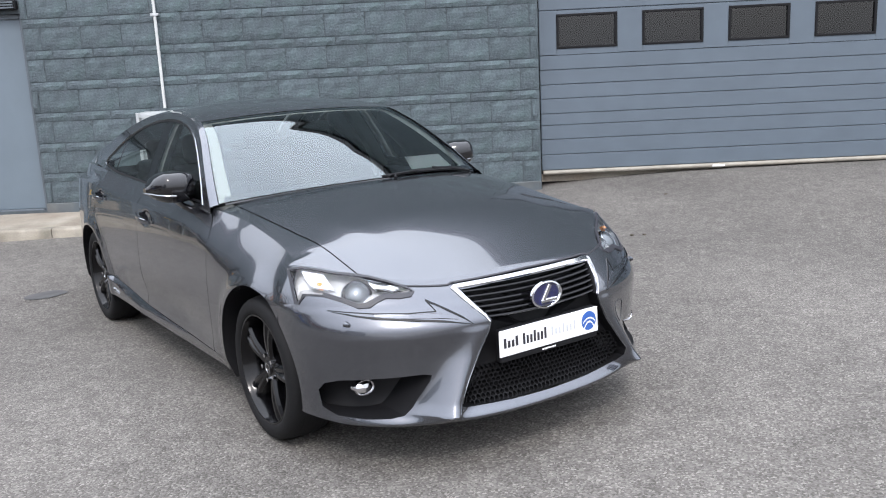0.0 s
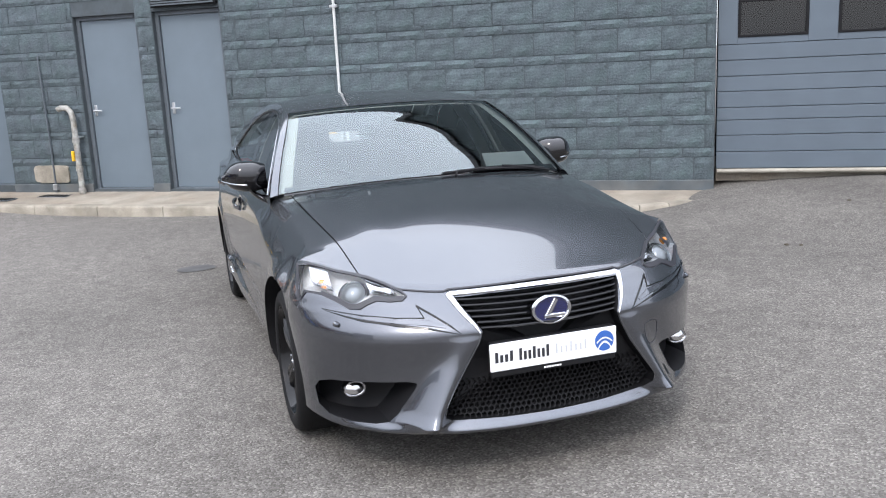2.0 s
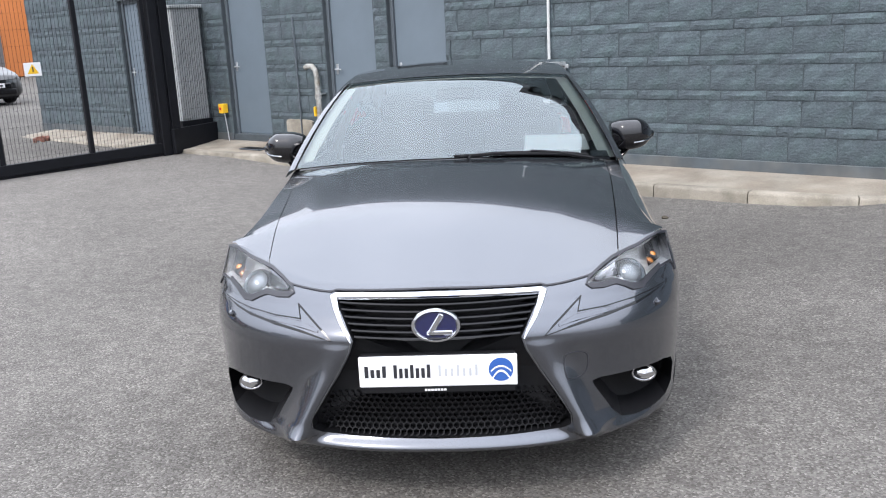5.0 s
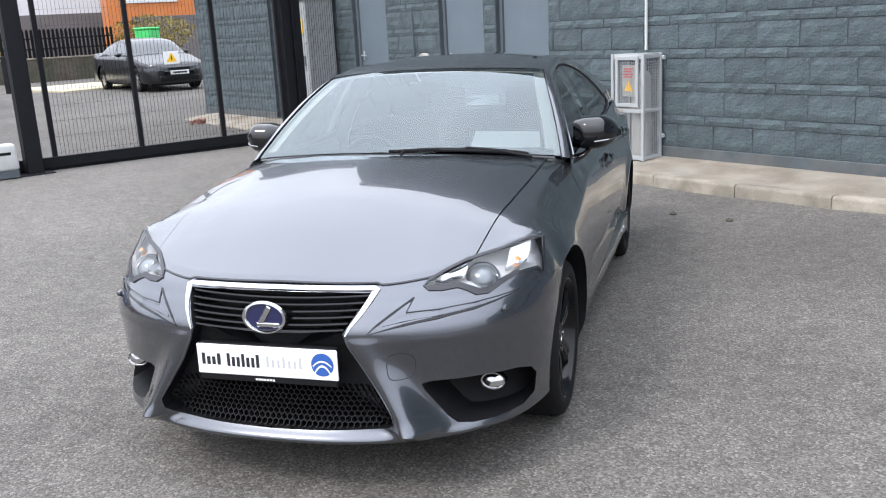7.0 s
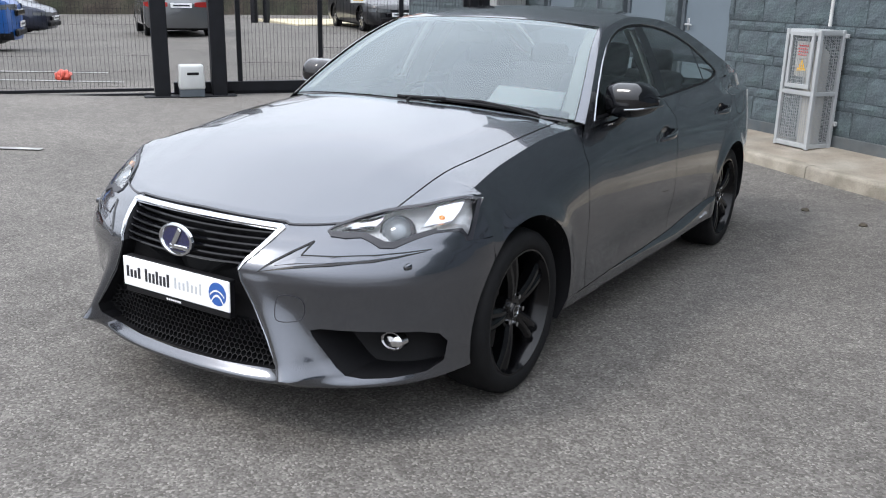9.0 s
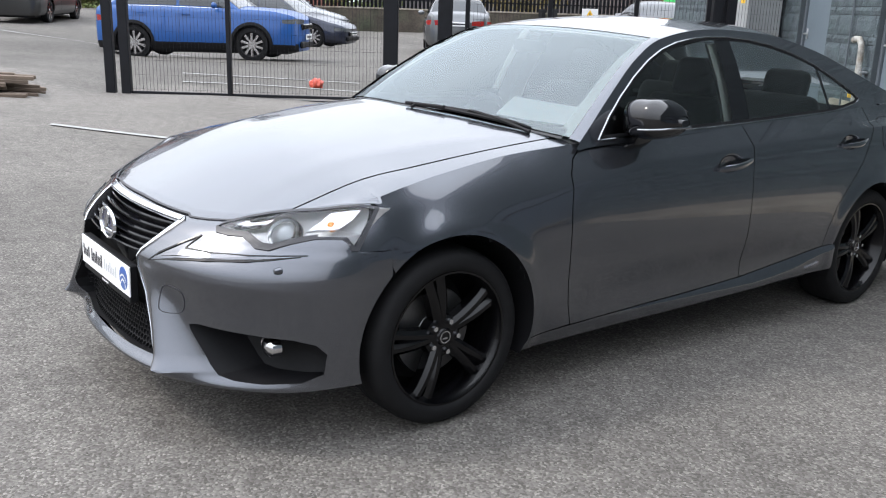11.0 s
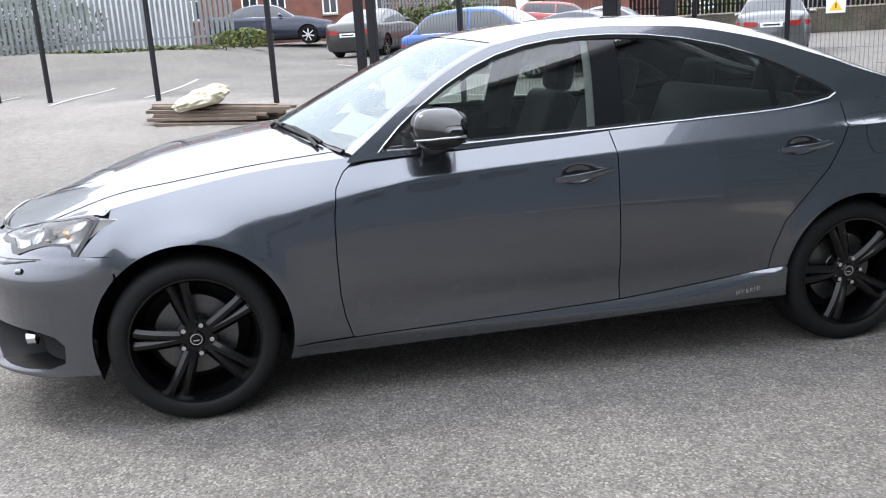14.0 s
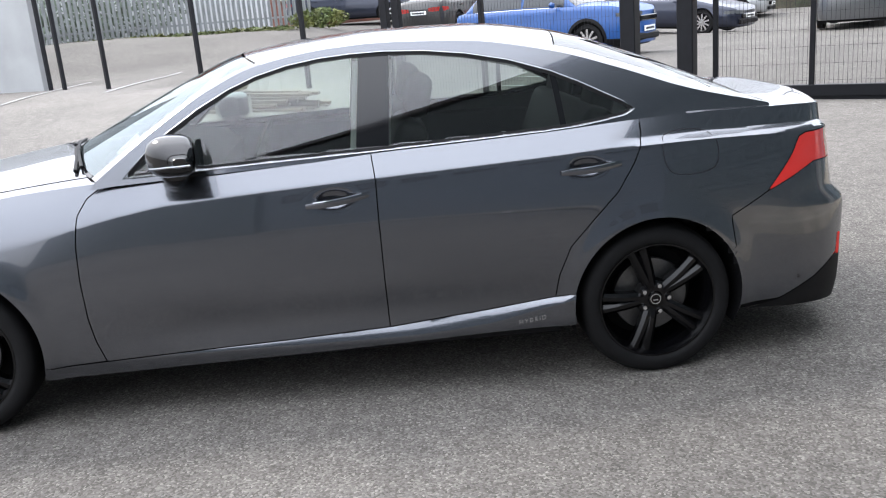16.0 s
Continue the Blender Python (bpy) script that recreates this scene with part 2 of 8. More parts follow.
M = dict(
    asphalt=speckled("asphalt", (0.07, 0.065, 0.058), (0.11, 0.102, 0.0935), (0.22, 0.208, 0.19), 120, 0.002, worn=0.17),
    tar=mat("tar", (0.07, 0.07, 0.07), 0.85, var=0.2, scale=9),
    paint=car_paint("grey_paint", (0.095, 0.101, 0.116), rough=0.24),
    block=mat("painted_block", (0.070, 0.087, 0.1), 0.85, var=0.22, scale=7, fine=0.2, fine_scale=70, bump=0.012, bump_scale=38, spread=0.1, tint=(0.068, 0.094, 0.1)),
    mortar=mat("painted_mortar", (0.058, 0.07, 0.078), 0.9, var=0.15, scale=9, bump=0.004),
    plinth=mat("painted_plinth", (0.07, 0.084, 0.094), 0.8, var=0.2, scale=4, tint=(0.11, 0.112, 0.108)),
    door=mat("door_paint", (0.122, 0.153, 0.18), 0.5, var=0.06, scale=2.5, bump=0.0006, bump_scale=200),
    frame=mat("door_frame_paint", (0.085, 0.1, 0.115), 0.5, var=0.08, scale=4),
    shutter=mat("shutter_paint", (0.088, 0.111, 0.136), 0.45, var=0.07, scale=3, fine=0.03, fine_scale=120),
    seal=mat("cream_seal", (0.27, 0.25, 0.21), 0.7, var=0.2, scale=8),
    concrete=mat("concrete", (0.29, 0.262, 0.215), 0.9, var=0.2, scale=3.0, fine=0.15, fine_scale=90, bump=0.003, bump_scale=90, tint=(0.19, 0.155, 0.118)),
    kerb=mat("kerb_concrete", (0.29, 0.262, 0.215), 0.9, var=0.25, scale=5, fine=0.15, fine_scale=90, bump=0.003, tint=(0.18, 0.16, 0.125), spread=0.1),
    black=mat("black_plastic", (0.007, 0.007, 0.008), 0.55, fine=0.1, spec=0.2),
    gloss=mat("gloss_black", (0.004, 0.004, 0.005), 0.1, coat=0.25, spec=0.35),
    mirror_black=mat("mirror_black", (0.003, 0.003, 0.004), 0.12, coat=0.75, spec=0.2),
    lamp_grey=mat("lamp_housing_grey", (0.6, 0.6, 0.6), 0.45, metal=0.25, var=0.2, scale=40),
    satin=mat("black_alloy", (0.002, 0.002, 0.0025), 0.22, coat=0.25, spec=0.2),
    rubber=mat("rubber", (0.007, 0.007, 0.0075), 0.7, spec=0.2, var=0.15, scale=20, bump=0.0008, bump_scale=220),
    chrome=mat("chrome", (0.6, 0.61, 0.63), 0.1, metal=1.0),
    moulding=mat("bright_moulding", (0.32, 0.33, 0.345), 0.2, metal=1.0),
    steel=mat("galvanised", (0.5, 0.51, 0.52), 0.4, metal=0.8, var=0.15, scale=12),
    disc=mat("brake_disc", (0.13, 0.13, 0.13), 0.4, metal=0.9, fine=0.1),
    glass=glass_mat("car_glass", (0.77, 0.84, 0.82), ior=2.05, sheen=(0.88, 0.97, 1.0)),
    side_glass=glass_mat("side_glass", (0.78, 0.86, 0.82), ior=1.72),
    dark_glass=glass_mat("rear_glass", (0.66, 0.73, 0.7), ior=1.7),
    clear=glass_mat("lamp_cover", (0.93, 0.94, 0.95), ior=1.36),
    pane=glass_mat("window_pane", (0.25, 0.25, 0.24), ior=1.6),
    lens=mat("lamp_lens", (0.2, 0.215, 0.225), 0.06, metal=0.5, coat=0.5),
    reflector=mat("lamp_reflector", (0.62, 0.62, 0.63), 0.14, metal=1.0),
    amber=mat("amber_lens", (0.85, 0.3, 0.04), 0.2, coat=1.0),
    red=mat("red_lens", (0.75, 0.025, 0.018), 0.15, coat=1.0),
    plate=mat("white_plate", (0.8, 0.8, 0.8), 0.35, coat=0.3),
    ink=mat("black_ink", (0.02, 0.02, 0.025), 0.4),
    grey_ink=mat("grey_ink", (0.45, 0.46, 0.48), 0.4),
    blue_ink=mat("blue_ink", (0.03, 0.1, 0.35), 0.35),
    navy=mat("emblem_navy", (0.01, 0.012, 0.06), 0.1, coat=1.0),
    paper=mat("paper", (0.85, 0.85, 0.84), 0.8),
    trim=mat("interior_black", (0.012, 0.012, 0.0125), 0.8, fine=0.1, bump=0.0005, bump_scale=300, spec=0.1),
    leather=mat("seat_leather", (0.014, 0.0135, 0.0135), 0.6, var=0.1, bump=0.0008, bump_scale=120, spec=0.12),
    pale_trim=mat("pillar_trim", (0.42, 0.41, 0.38), 0.8),
    white_steel=mat("white_steel", (0.35, 0.365, 0.37), 0.45, var=0.08, scale=6),
    white_plastic=mat("white_plastic", (0.5, 0.51, 0.5), 0.5, var=0.07, scale=8),
    worn_pipe=mat("worn_pipe", (0.36, 0.36, 0.34), 0.6, var=0.35, scale=14, fine=0.2, fine_scale=60, tint=(0.17, 0.15, 0.12)),
    card=mat("label_card", (0.4, 0.4, 0.38), 0.8, var=0.15, scale=20),
    lot_red=mat("far_red_lens", (0.28, 0.018, 0.015), 0.2, coat=0.6),
    fence=mat("black_steel", (0.006, 0.0065, 0.009), 0.55, var=0.2, scale=8, spec=0.25),
    yellow=mat("yellow_sign", (0.85, 0.5, 0.02), 0.5),
    red_ink=mat("red_ink", (0.6, 0.04, 0.03), 0.5),
    wood=mat("weathered_timber", (0.12, 0.09, 0.068), 0.85, var=0.3, scale=5, fine=0.25, fine_scale=60, bump=0.003, stretch=(1, 8, 8), spread=0.3),
    sheet=mat("plastic_sheet", (0.5, 0.46, 0.35), 0.45, var=0.12, scale=9, bump=0.01, bump_scale=18),
    brick=mat("red_brick", (0.18, 0.07, 0.048), 0.9, var=0.25, scale=2, fine=0.3, fine_scale=22, tint=(0.14, 0.07, 0.055)),
    earth=mat("brown_masonry", (0.075, 0.06, 0.048), 0.95, var=0.35, scale=1.5, fine=0.3, fine_scale=18, tint=(0.05, 0.055, 0.035)),
    tan_brick=mat("tan_brick", (0.15, 0.095, 0.07), 0.9, var=0.2, scale=1.2, fine=0.25, fine_scale=22),
    clad=mat("white_cladding", (0.58, 0.59, 0.61), 0.5, var=0.06, scale=0.6),
    grey_clad=mat("grey_cladding", (0.12, 0.11, 0.11), 0.6, var=0.15, scale=0.5),
    orange=mat("orange_cladding", (0.5, 0.16, 0.04), 0.5, var=0.08, scale=1),
    slate=mat("slate_roof", (0.08, 0.08, 0.09), 0.7, var=0.2, scale=2),
    palisade=mat("galvanised_palisade", (0.3, 0.315, 0.32), 0.5, metal=0.4, var=0.15, scale=3),
    leaf=mat("leaves", (0.075, 0.11, 0.03), 0.7, spread=0.3, var=0.4, scale=3, tint=(0.1, 0.1, 0.02)),
    yellow_leaf=mat("yellow_leaves", (0.17, 0.13, 0.025), 0.7, var=0.4, scale=3),
    bark=mat("bark", (0.06, 0.05, 0.035), 0.9, var=0.3),
    line=mat("road_paint", (0.3, 0.3, 0.29), 0.8, var=0.3, scale=6),
    sand=mat("yellow_concrete", (0.45, 0.4, 0.28), 0.9, var=0.15, scale=1),
    green=mat("green_plastic", (0.05, 0.45, 0.12), 0.5),
    window_frame=mat("white_frame", (0.7, 0.7, 0.7), 0.5),
    dark_pane=mat("dark_pane", (0.03, 0.035, 0.04), 0.08, coat=0.5),
)
M["mirror_black"].node_tree.nodes["Principled BSDF"].inputs["Coat IOR"].default_value = 1.62
for m_ in M.values():
    m_.use_backface_culling = False

# ---- helpers for meshes ----
def link_mesh(name, me, material, parent=None, label="", smooth=False, angle=None):
    for m in (material if isinstance(material, (list, tuple)) else [material]):
        me.materials.append(m)
    if smooth:
        for p in me.polygons:
            p.use_smooth = True
        if angle:
            me.set_sharp_from_angle(angle=radians(angle))
    ob = new(name, me)
    if parent is not None:
        ob.parent = parent
    if label:
        ob["label"] = label
    return ob


def part(name, bm, material, parent=None, label="", smooth=False, angle=35):
    me = bpy.data.meshes.new(name)
    bmesh.ops.recalc_face_normals(bm, faces=bm.faces[:])
    bm.to_mesh(me)
    bm.free()
    return link_mesh(name, me, material, parent, label, smooth, angle)


def raw(name, verts, faces, material, parent=None, label="", smooth=False, angle=35):
    me = bpy.data.meshes.new(name)
    me.from_pydata([tuple(map(float, v)) for v in verts], [], faces)
    me.update()
    return link_mesh(name, me, material, parent, label, smooth, angle)


def empty(name, m, label, category, group="", kind=""):
    ob = new(name)
    ob.empty_display_size = 0.1
    ob.matrix_basis = m
    return tagged(ob, label, category, group, kind)


def bx(bm, x0, x1, y0, y1, z0, z1, bevel=0.0, m=None, seg=1):
    """A box between bounds, with rounded edges where bevel is given."""
    r = bmesh.ops.create_cube(bm, size=1.0)
    vs = r["verts"]
    for v in vs:
        v.co = Vector(((x0 + x1) / 2 + v.co.x * (x1 - x0), (y0 + y1) / 2 + v.co.y * (y1 - y0), (z0 + z1) / 2 + v.co.z * (z1 - z0)))
    if bevel:
        es = list({e for v in vs for e in v.link_edges})
        r = bmesh.ops.bevel(bm, geom=es, offset=bevel, segments=seg, affect="EDGES", profile=0.5)
        vs = list({v for f in r["faces"] for v in f.verts} | {v for v in vs if v.is_valid})
    if m is not None:
        bmesh.ops.transform(bm, matrix=m, verts=[v for v in vs if v.is_valid])
    return vs


def box_bm(*a, **k):
    bm = bmesh.new()
    bx(bm, *a, **k)
    return bm


def cyl(bm, p, q, r, r2=None, seg=12, caps=True):
    p, q = Vector(p), Vector(q)
    d = q - p
    m = Matrix.Translation((p + q) / 2) @ d.to_track_quat("Z", "Y").to_matrix().to_4x4()
    bmesh.ops.create_cone(bm, cap_ends=caps, segments=seg, radius1=r, radius2=r if r2 is None else r2, depth=d.length, matrix=m)


def tube(bm, pts, r, seg=8, caps=True):
    """A round bar along a line of points."""
    pts = [Vector(p) for p in pts]
    rings = []
    for i, p in enumerate(pts):
        d = (pts[min(i + 1, len(pts) - 1)] - pts[max(i - 1, 0)]).normalized()
        a = d.orthogonal().normalized() if i == 0 else (last - d * last.dot(d)).normalized()
        last = a
        b = d.cross(a)
        rings.append([bm.verts.new(p + (a * math.cos(t) + b * math.sin(t)) * r) for t in (2 * math.pi * k / seg for k in range(seg))])
    for r0, r1 in zip(rings, rings[1:]):
        for k in range(seg):
            bm.faces.new((r0[k], r0[(k + 1) % seg], r1[(k + 1) % seg], r1[k]))
    if caps:
        bm.faces.new(rings[0][::-1])
        bm.faces.new(rings[-1])


def lathe(bm, prof, seg=32, axis="x", centre=(0, 0, 0)):
    """Turns a line of (radius, offset) round an axis."""
    rings = []
    for r, o in prof:
        ring = []
        for k in range(seg):
            t = 2 * math.pi * k / seg
            a, b = r * math.cos(t), r * math.sin(t)
            co = (o, a, b) if axis == "x" else (a, o, b) if axis == "y" else (a, b, o)
            ring.append(bm.verts.new(Vector(co) + Vector(centre)))
        rings.append(ring)
    for r0, r1 in zip(rings, rings[1:]):
        for k in range(seg):
            bm.faces.new((r0[k], r0[(k + 1) % seg], r1[(k + 1) % seg], r1[k]))
    return rings


def interp(xs, ys, x):
    """A smooth curve through given points."""
    if x <= xs[0]:
        return ys[0]
    if x >= xs[-1]:
        return ys[-1]
    i = max(k for k in range(len(xs) - 1) if xs[k] <= x)
    h = xs[i + 1] - xs[i]
    t = (x - xs[i]) / h
    def slope(k):
        if k == 0:
            return (ys[1] - ys[0]) / (xs[1] - xs[0])
        if k == len(xs) - 1:
            return (ys[-1] - ys[-2]) / (xs[-1] - xs[-2])
        a, b = (ys[k] - ys[k - 1]) / (xs[k] - xs[k - 1]), (ys[k + 1] - ys[k]) / (xs[k + 1] - xs[k])
        return 0.0 if a * b <= 0 else 2 * a * b / (a + b)
    m0, m1 = slope(i) * h, slope(i + 1) * h
    return (2 * t**3 - 3 * t**2 + 1) * ys[i] + (t**3 - 2 * t**2 + t) * m0 + (-2 * t**3 + 3 * t**2) * ys[i + 1] + (t**3 - t**2) * m1


def inside(poly, a, b):
    hit = False
    j = len(poly) - 1
    for i in range(len(poly)):
        (xi, yi), (xj, yj) = poly[i], poly[j]
        if (yi > b) != (yj > b) and a < (xj - xi) * (b - yi) / (yj - yi) + xi:
            hit = not hit
        j = i
    return hit


def nearest(poly, a, b):
    best = None
    for i in range(len(poly)):
        (x0, y0), (x1, y1) = poly[i - 1], poly[i]
        dx, dy = x1 - x0, y1 - y0
        t = max(0, min(1, ((a - x0) * dx + (b - y0) * dy) / (dx * dx + dy * dy + 1e-12)))
        px, py = x0 + t * dx, y0 + t * dy
        d = (px - a) ** 2 + (py - b) ** 2
        if best is None or d < best[0]:
            best = (d, px, py)
    return best[1], best[2]


def shrunk(poly, d):
    """The outline drawn in by d (a simple outline)."""
    area = sum(poly[i - 1][0] * poly[i][1] - poly[i][0] * poly[i - 1][1] for i in range(len(poly)))
    sgn = 1 if area > 0 else -1
    out = []
    n = len(poly)
    for i in range(n):
        p0, p1, p2 = Vector(poly[i - 1]), Vector(poly[i]), Vector(poly[(i + 1) % n])
        a, b = (p1 - p0), (p2 - p1)
        if a.length < 1e-6 or b.length < 1e-6:
            out.append(tuple(p1))
            continue
        a.normalize(), b.normalize()
        na, nb = Vector((-a.y, a.x)) * sgn, Vector((-b.y, b.x)) * sgn
        m = (na + nb)
        m = m / max(m.length_squared / 2, 0.5)
        out.append(tuple(p1 + m * d))
    return out


def smooth_poly(pts, n=6):
    """A rounded closed outline through the points."""
    out = []
    k = len(pts)
    for i in range(k):
        p0, p1, p2, p3 = (pts[(i + j - 1) % k] for j in range(4))
        for s in range(n):
            t = s / n
            out.append(tuple(0.5 * (2 * p1[c] + (p2[c] - p0[c]) * t + (2 * p0[c] - 5 * p1[c] + 4 * p2[c] - p3[c]) * t**2 + (3 * p1[c] - p0[c] - 3 * p2[c] + p3[c]) * t**3) for c in (0, 1)))
    return out


def frange(a, b, n):
    return [a + (b - a) * k / n for k in range(n + 1)]



# ---- ground ----
HEIGHTS = [(0, 0, 0.03), (0, 2.8, -0.045), (0, 1.4, -0.008), (0.85, 2.8, -0.045), (0.85, 0, 0.03), (-0.85, 0, 0.03), (-0.85, 2.8, -0.045),
           (1.2, 4.3, -0.06), (3.3, 1.8, 0.05), (4.7, 2.7, 0.13), (4.42, 4.08, 0.24), (2.52, 4.10, -0.035), (2.96, 3.85, -0.015), (3.44, 3.75, 0.025), (3.86, 3.88, 0.06), (4.10, 3.99, 0.08), (4.20, 3.71, 0.16), (7.4, 1.9, 0.28), (11, -0.6, 0.28), (-1.8, 7.2, -0.04), (-4.5, 8.9, 0.03),
           (2.7, 4.1, -0.03), (-7, 5.8, 0.04), (-9.6, 2.4, 0.1), (-11.0, 0.6, 0.36), (-12.2, -1, 0.43), (-14.6, -4.3, 0.46),  (-18, 2.8, 0.45), (-24.5, 4.2, 0.6), (-25, -6, 1.3), (-26, -1.5, 1.25), (-31, 2, 1.1), (-31, 7.5, 0.9), (-40, 6, 1.1), (-14.6, 5.4, 0.2), (-17.1, 6.5, 0.07), (-18.2, 7.6, 0.07), (4.60, 3.75, 0.285), (5.26, 3.29, 0.285), (5.91, 2.83, 0.285), (6.73, 2.26, 0.285), (7.79, 1.51, 0.285), (9.02, 0.64, 0.285), (10.24, -0.22, 0.285),
           (-23, 14, 0.0), (-15, 20, 0.25), (-2.5, -3.5, 0.1), (1.4, -3.4, 0.06), (4, 0, 0.01), (5, -6, 0.05), (-30, -14, 1.3), (-34, 20, 0.2)]


def ground_z(x, y):
    s = t = 0.0
    for a, b, c in HEIGHTS:
        w = 1.0 / ((x - a) ** 2 + (y - b) ** 2 + 0.25) ** 1.6
        s += w
        t += w * c
    return t / s


def axis_steps(lo, hi, fine_lo, fine_hi, fine, far):
    out, v = [], fine_lo
    while v < fine_hi:
        out.append(v)
        v += fine
    step = fine
    while v < hi:
        out.append(v)
        step = min(step * 1.35, far)
        v += step
    out.append(hi)
    v, step, left = fine_lo, fine, []
    while v > lo:
        step = min(step * 1.35, far)
        v -= step
        left.append(max(v, lo))
    return left[::-1] + out


gx, gy = axis_steps(-600, 600, -20, 8, 0.4, 80), axis_steps(-600, 600, -8, 22, 0.4, 80)
raw_v = [(x, y, ground_z(x, y)) for y in gy for x in gx]
nx = len(gx)
raw_f = [(j * nx + i, j * nx + i + 1, (j + 1) * nx + i + 1, (j + 1) * nx + i) for j in range(len(gy) - 1) for i in range(nx - 1)]
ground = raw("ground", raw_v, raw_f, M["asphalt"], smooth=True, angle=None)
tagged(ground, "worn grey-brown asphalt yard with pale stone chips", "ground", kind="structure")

# ---- workshop wall: u along it, n towards it, z up ----
WA = radians(-35.17)
UX, UY = math.cos(WA), math.sin(WA)
WALL = Matrix(((UX, -UY, 0, 0), (UY, UX, 0, 0), (0, 0, 1, 0), (0, 0, 0, 1)))
D = 5.706          # wall face
BASE = 0.13        # paving at the wall
U0, U1 = -14.5, 1.1
TOP = 6.5          # the tall part; the wing past STEP is lower
STEP, LOW = -9.5, 5.1


wall = empty("wall_workshop", WALL, "dark blue-grey painted split-face block wall", "wall", kind="structure")
DOORS = [(-5.42, -4.5, 0.16, 2.32), (-6.56, -5.66, 0.16, 2.32), (-8.68, -7.8, 0.22, 2.32), (-11.4, -10.5, 0.16, 2.32)]
spans = sorted((a, b) for a, b, *_ in DOORS)
bm = bmesh.new()
edges = [U0] + [v for s in spans for v in s] + [U1]
for a, b in zip(edges[::2], edges[1::2]):
    bx(bm, a, b, D + 0.012, D + 0.35, -0.3, 3.3)
for a, b, z0, z1 in DOORS:
    bx(bm, a, b, D + 0.012, D + 0.35, z1, 3.3)
    bx(bm, a, b, D + 0.012, D + 0.35, -0.3, z0)
part("wall_core", bm, M["mortar"], wall)
bm = box_bm(STEP, U1, D, D + 0.35, 3.3, TOP)
bx(bm, U0, STEP, D, D + 0.35, 3.3, LOW)
part("upper_wall", bm, M["block"], wall)
# smooth plinth under the courses
bm = bmesh.new()
for a, b in zip(edges[::2], edges[1::2]):
    bx(bm, a, b, D - 0.012, D + 0.012, -0.1, 0.236, 0.006)
part("plinth", bm, M["plinth"], wall, "smooth painted plinth")

# bare mortar patch low on the wall
bm = bmesh.new()
ring = []
for k in range(28):
    t = 2 * math.pi * k / 28
    cx_, cz_ = math.copysign(abs(math.cos(t)) ** 0.35, math.cos(t)), math.copysign(abs(math.sin(t)) ** 0.35, math.sin(t))
    w_ = 1 + 0.12 * noise.noise(Vector((3 * cx_, 3 * cz_, 2)))
    ring.append((-7.17 + 0.27 * cx_ * w_, 0.365 + 0.115 * cz_ * w_))
front_ = [bm.verts.new((u, D - 0.022, z)) for u, z in ring]
back_ = [bm.verts.new((u, D + 0.01, z)) for u, z in ring]
bm.faces.new(front_)
for k in range(28):
    bm.faces.new((front_[k - 1], front_[k], back_[k], back_[k - 1]))
part("bare_patch", bm, M["kerb"], wall, "bare pale mortar patch")

# doors in the wall
for i, (a, b, z0, z1) in enumerate(DOORS):
    door = empty(f"door_{i + 1}", WALL @ Matrix.Translation(((a + b) / 2, D + 0.1, z0)), "flat blue-grey painted steel door, shut", "door", "doors in the workshop wall", "structure")
    w, h = (b - a) / 2, z1 - z0
    bm = bmesh.new()
    bx(bm, -w, -w + 0.05, -0.03, 0.1, 0, h, 0.004)
    bx(bm, w - 0.05, w, -0.03, 0.1, 0, h, 0.004)
    bx(bm, -w + 0.05, w - 0.05, -0.03, 0.1, h - 0.05, h, 0.004)
    part("door_frame", bm, M["frame"], door)
    leaf = part("door_leaf", box_bm(-w + 0.053, w - 0.053, 0.0, 0.045, 0.012, h - 0.053, 0.003), M["door"], door)
    part("threshold", box_bm(-w + 0.05, w - 0.05, -0.06, 0.1, -0.02, 0.01, 0.004), M["frame"], door)
    bm = bmesh.new()
    hx_ = -w + 0.11
    cyl(bm, (hx_, 0.0, 1.0), (hx_, -0.05, 1.0), 0.012)
    tube(bm, [(hx_, -0.05, 1.0), (hx_ + 0.06, -0.055, 1.0), (hx_ + 0.12, -0.05, 0.998)], 0.01, 8)
    bx(bm, hx_ - 0.02, hx_ + 0.02, -0.006, 0.002, 0.93, 1.07, 0.003)
    part("door_handle", bm, M["steel"], leaf, "steel lever handle", smooth=True, angle=40)

# roller door bay: panelled shutter with a row of windows
G0, G1 = 1.12, 8.2
GN = D + 0.12
garage = empty("garage_door", WALL @ Matrix.Translation((0, GN, 0)), "blue-grey sectional garage door with a row of small windows, shut", "garage door", kind="structure")
lines = [0.335, 0.509, 0.68, 0.837, 0.965, 1.129, 1.283, 1.443, 1.6, 2.08, 2.24, 2.40, 2.56, 2.72, 2.88, 3.04, 3.2]
wins = [(1.31 + 0.937 * k, 1.31 + 0.937 * k + 0.665) for k in range(7)]
for z0, z1 in zip(lines, lines[1:]):
    bm = bmesh.new()
    if z0 == 1.6:
        us = [G0] + [v for w in wins for v in w] + [G1]
        for a, b in zip(us[::2], us[1::2]):
            bx(bm, a, b, 0, 0.04, z0 + 0.004, z1 - 0.004, 0.003)
        for a, b in wins:
            bx(bm, a, b, 0, 0.04, z0 + 0.004, 1.672)
            bx(bm, a, b, 0, 0.04, 2.035, z1 - 0.004)
    else:
        bx(bm, G0, G1, 0, 0.04, z0 + 0.003, z1 - 0.003, 0.004)
    part("door_panel", bm, M["shutter"], garage)
part("door_backing", box_bm(G0, G1, 0.036, 0.04, 0.33, 1.6), M["shutter"], garage)
part("door_backing", box_bm(G0, G1, 0.036, 0.04, 2.08, 3.2), M["shutter"], garage)
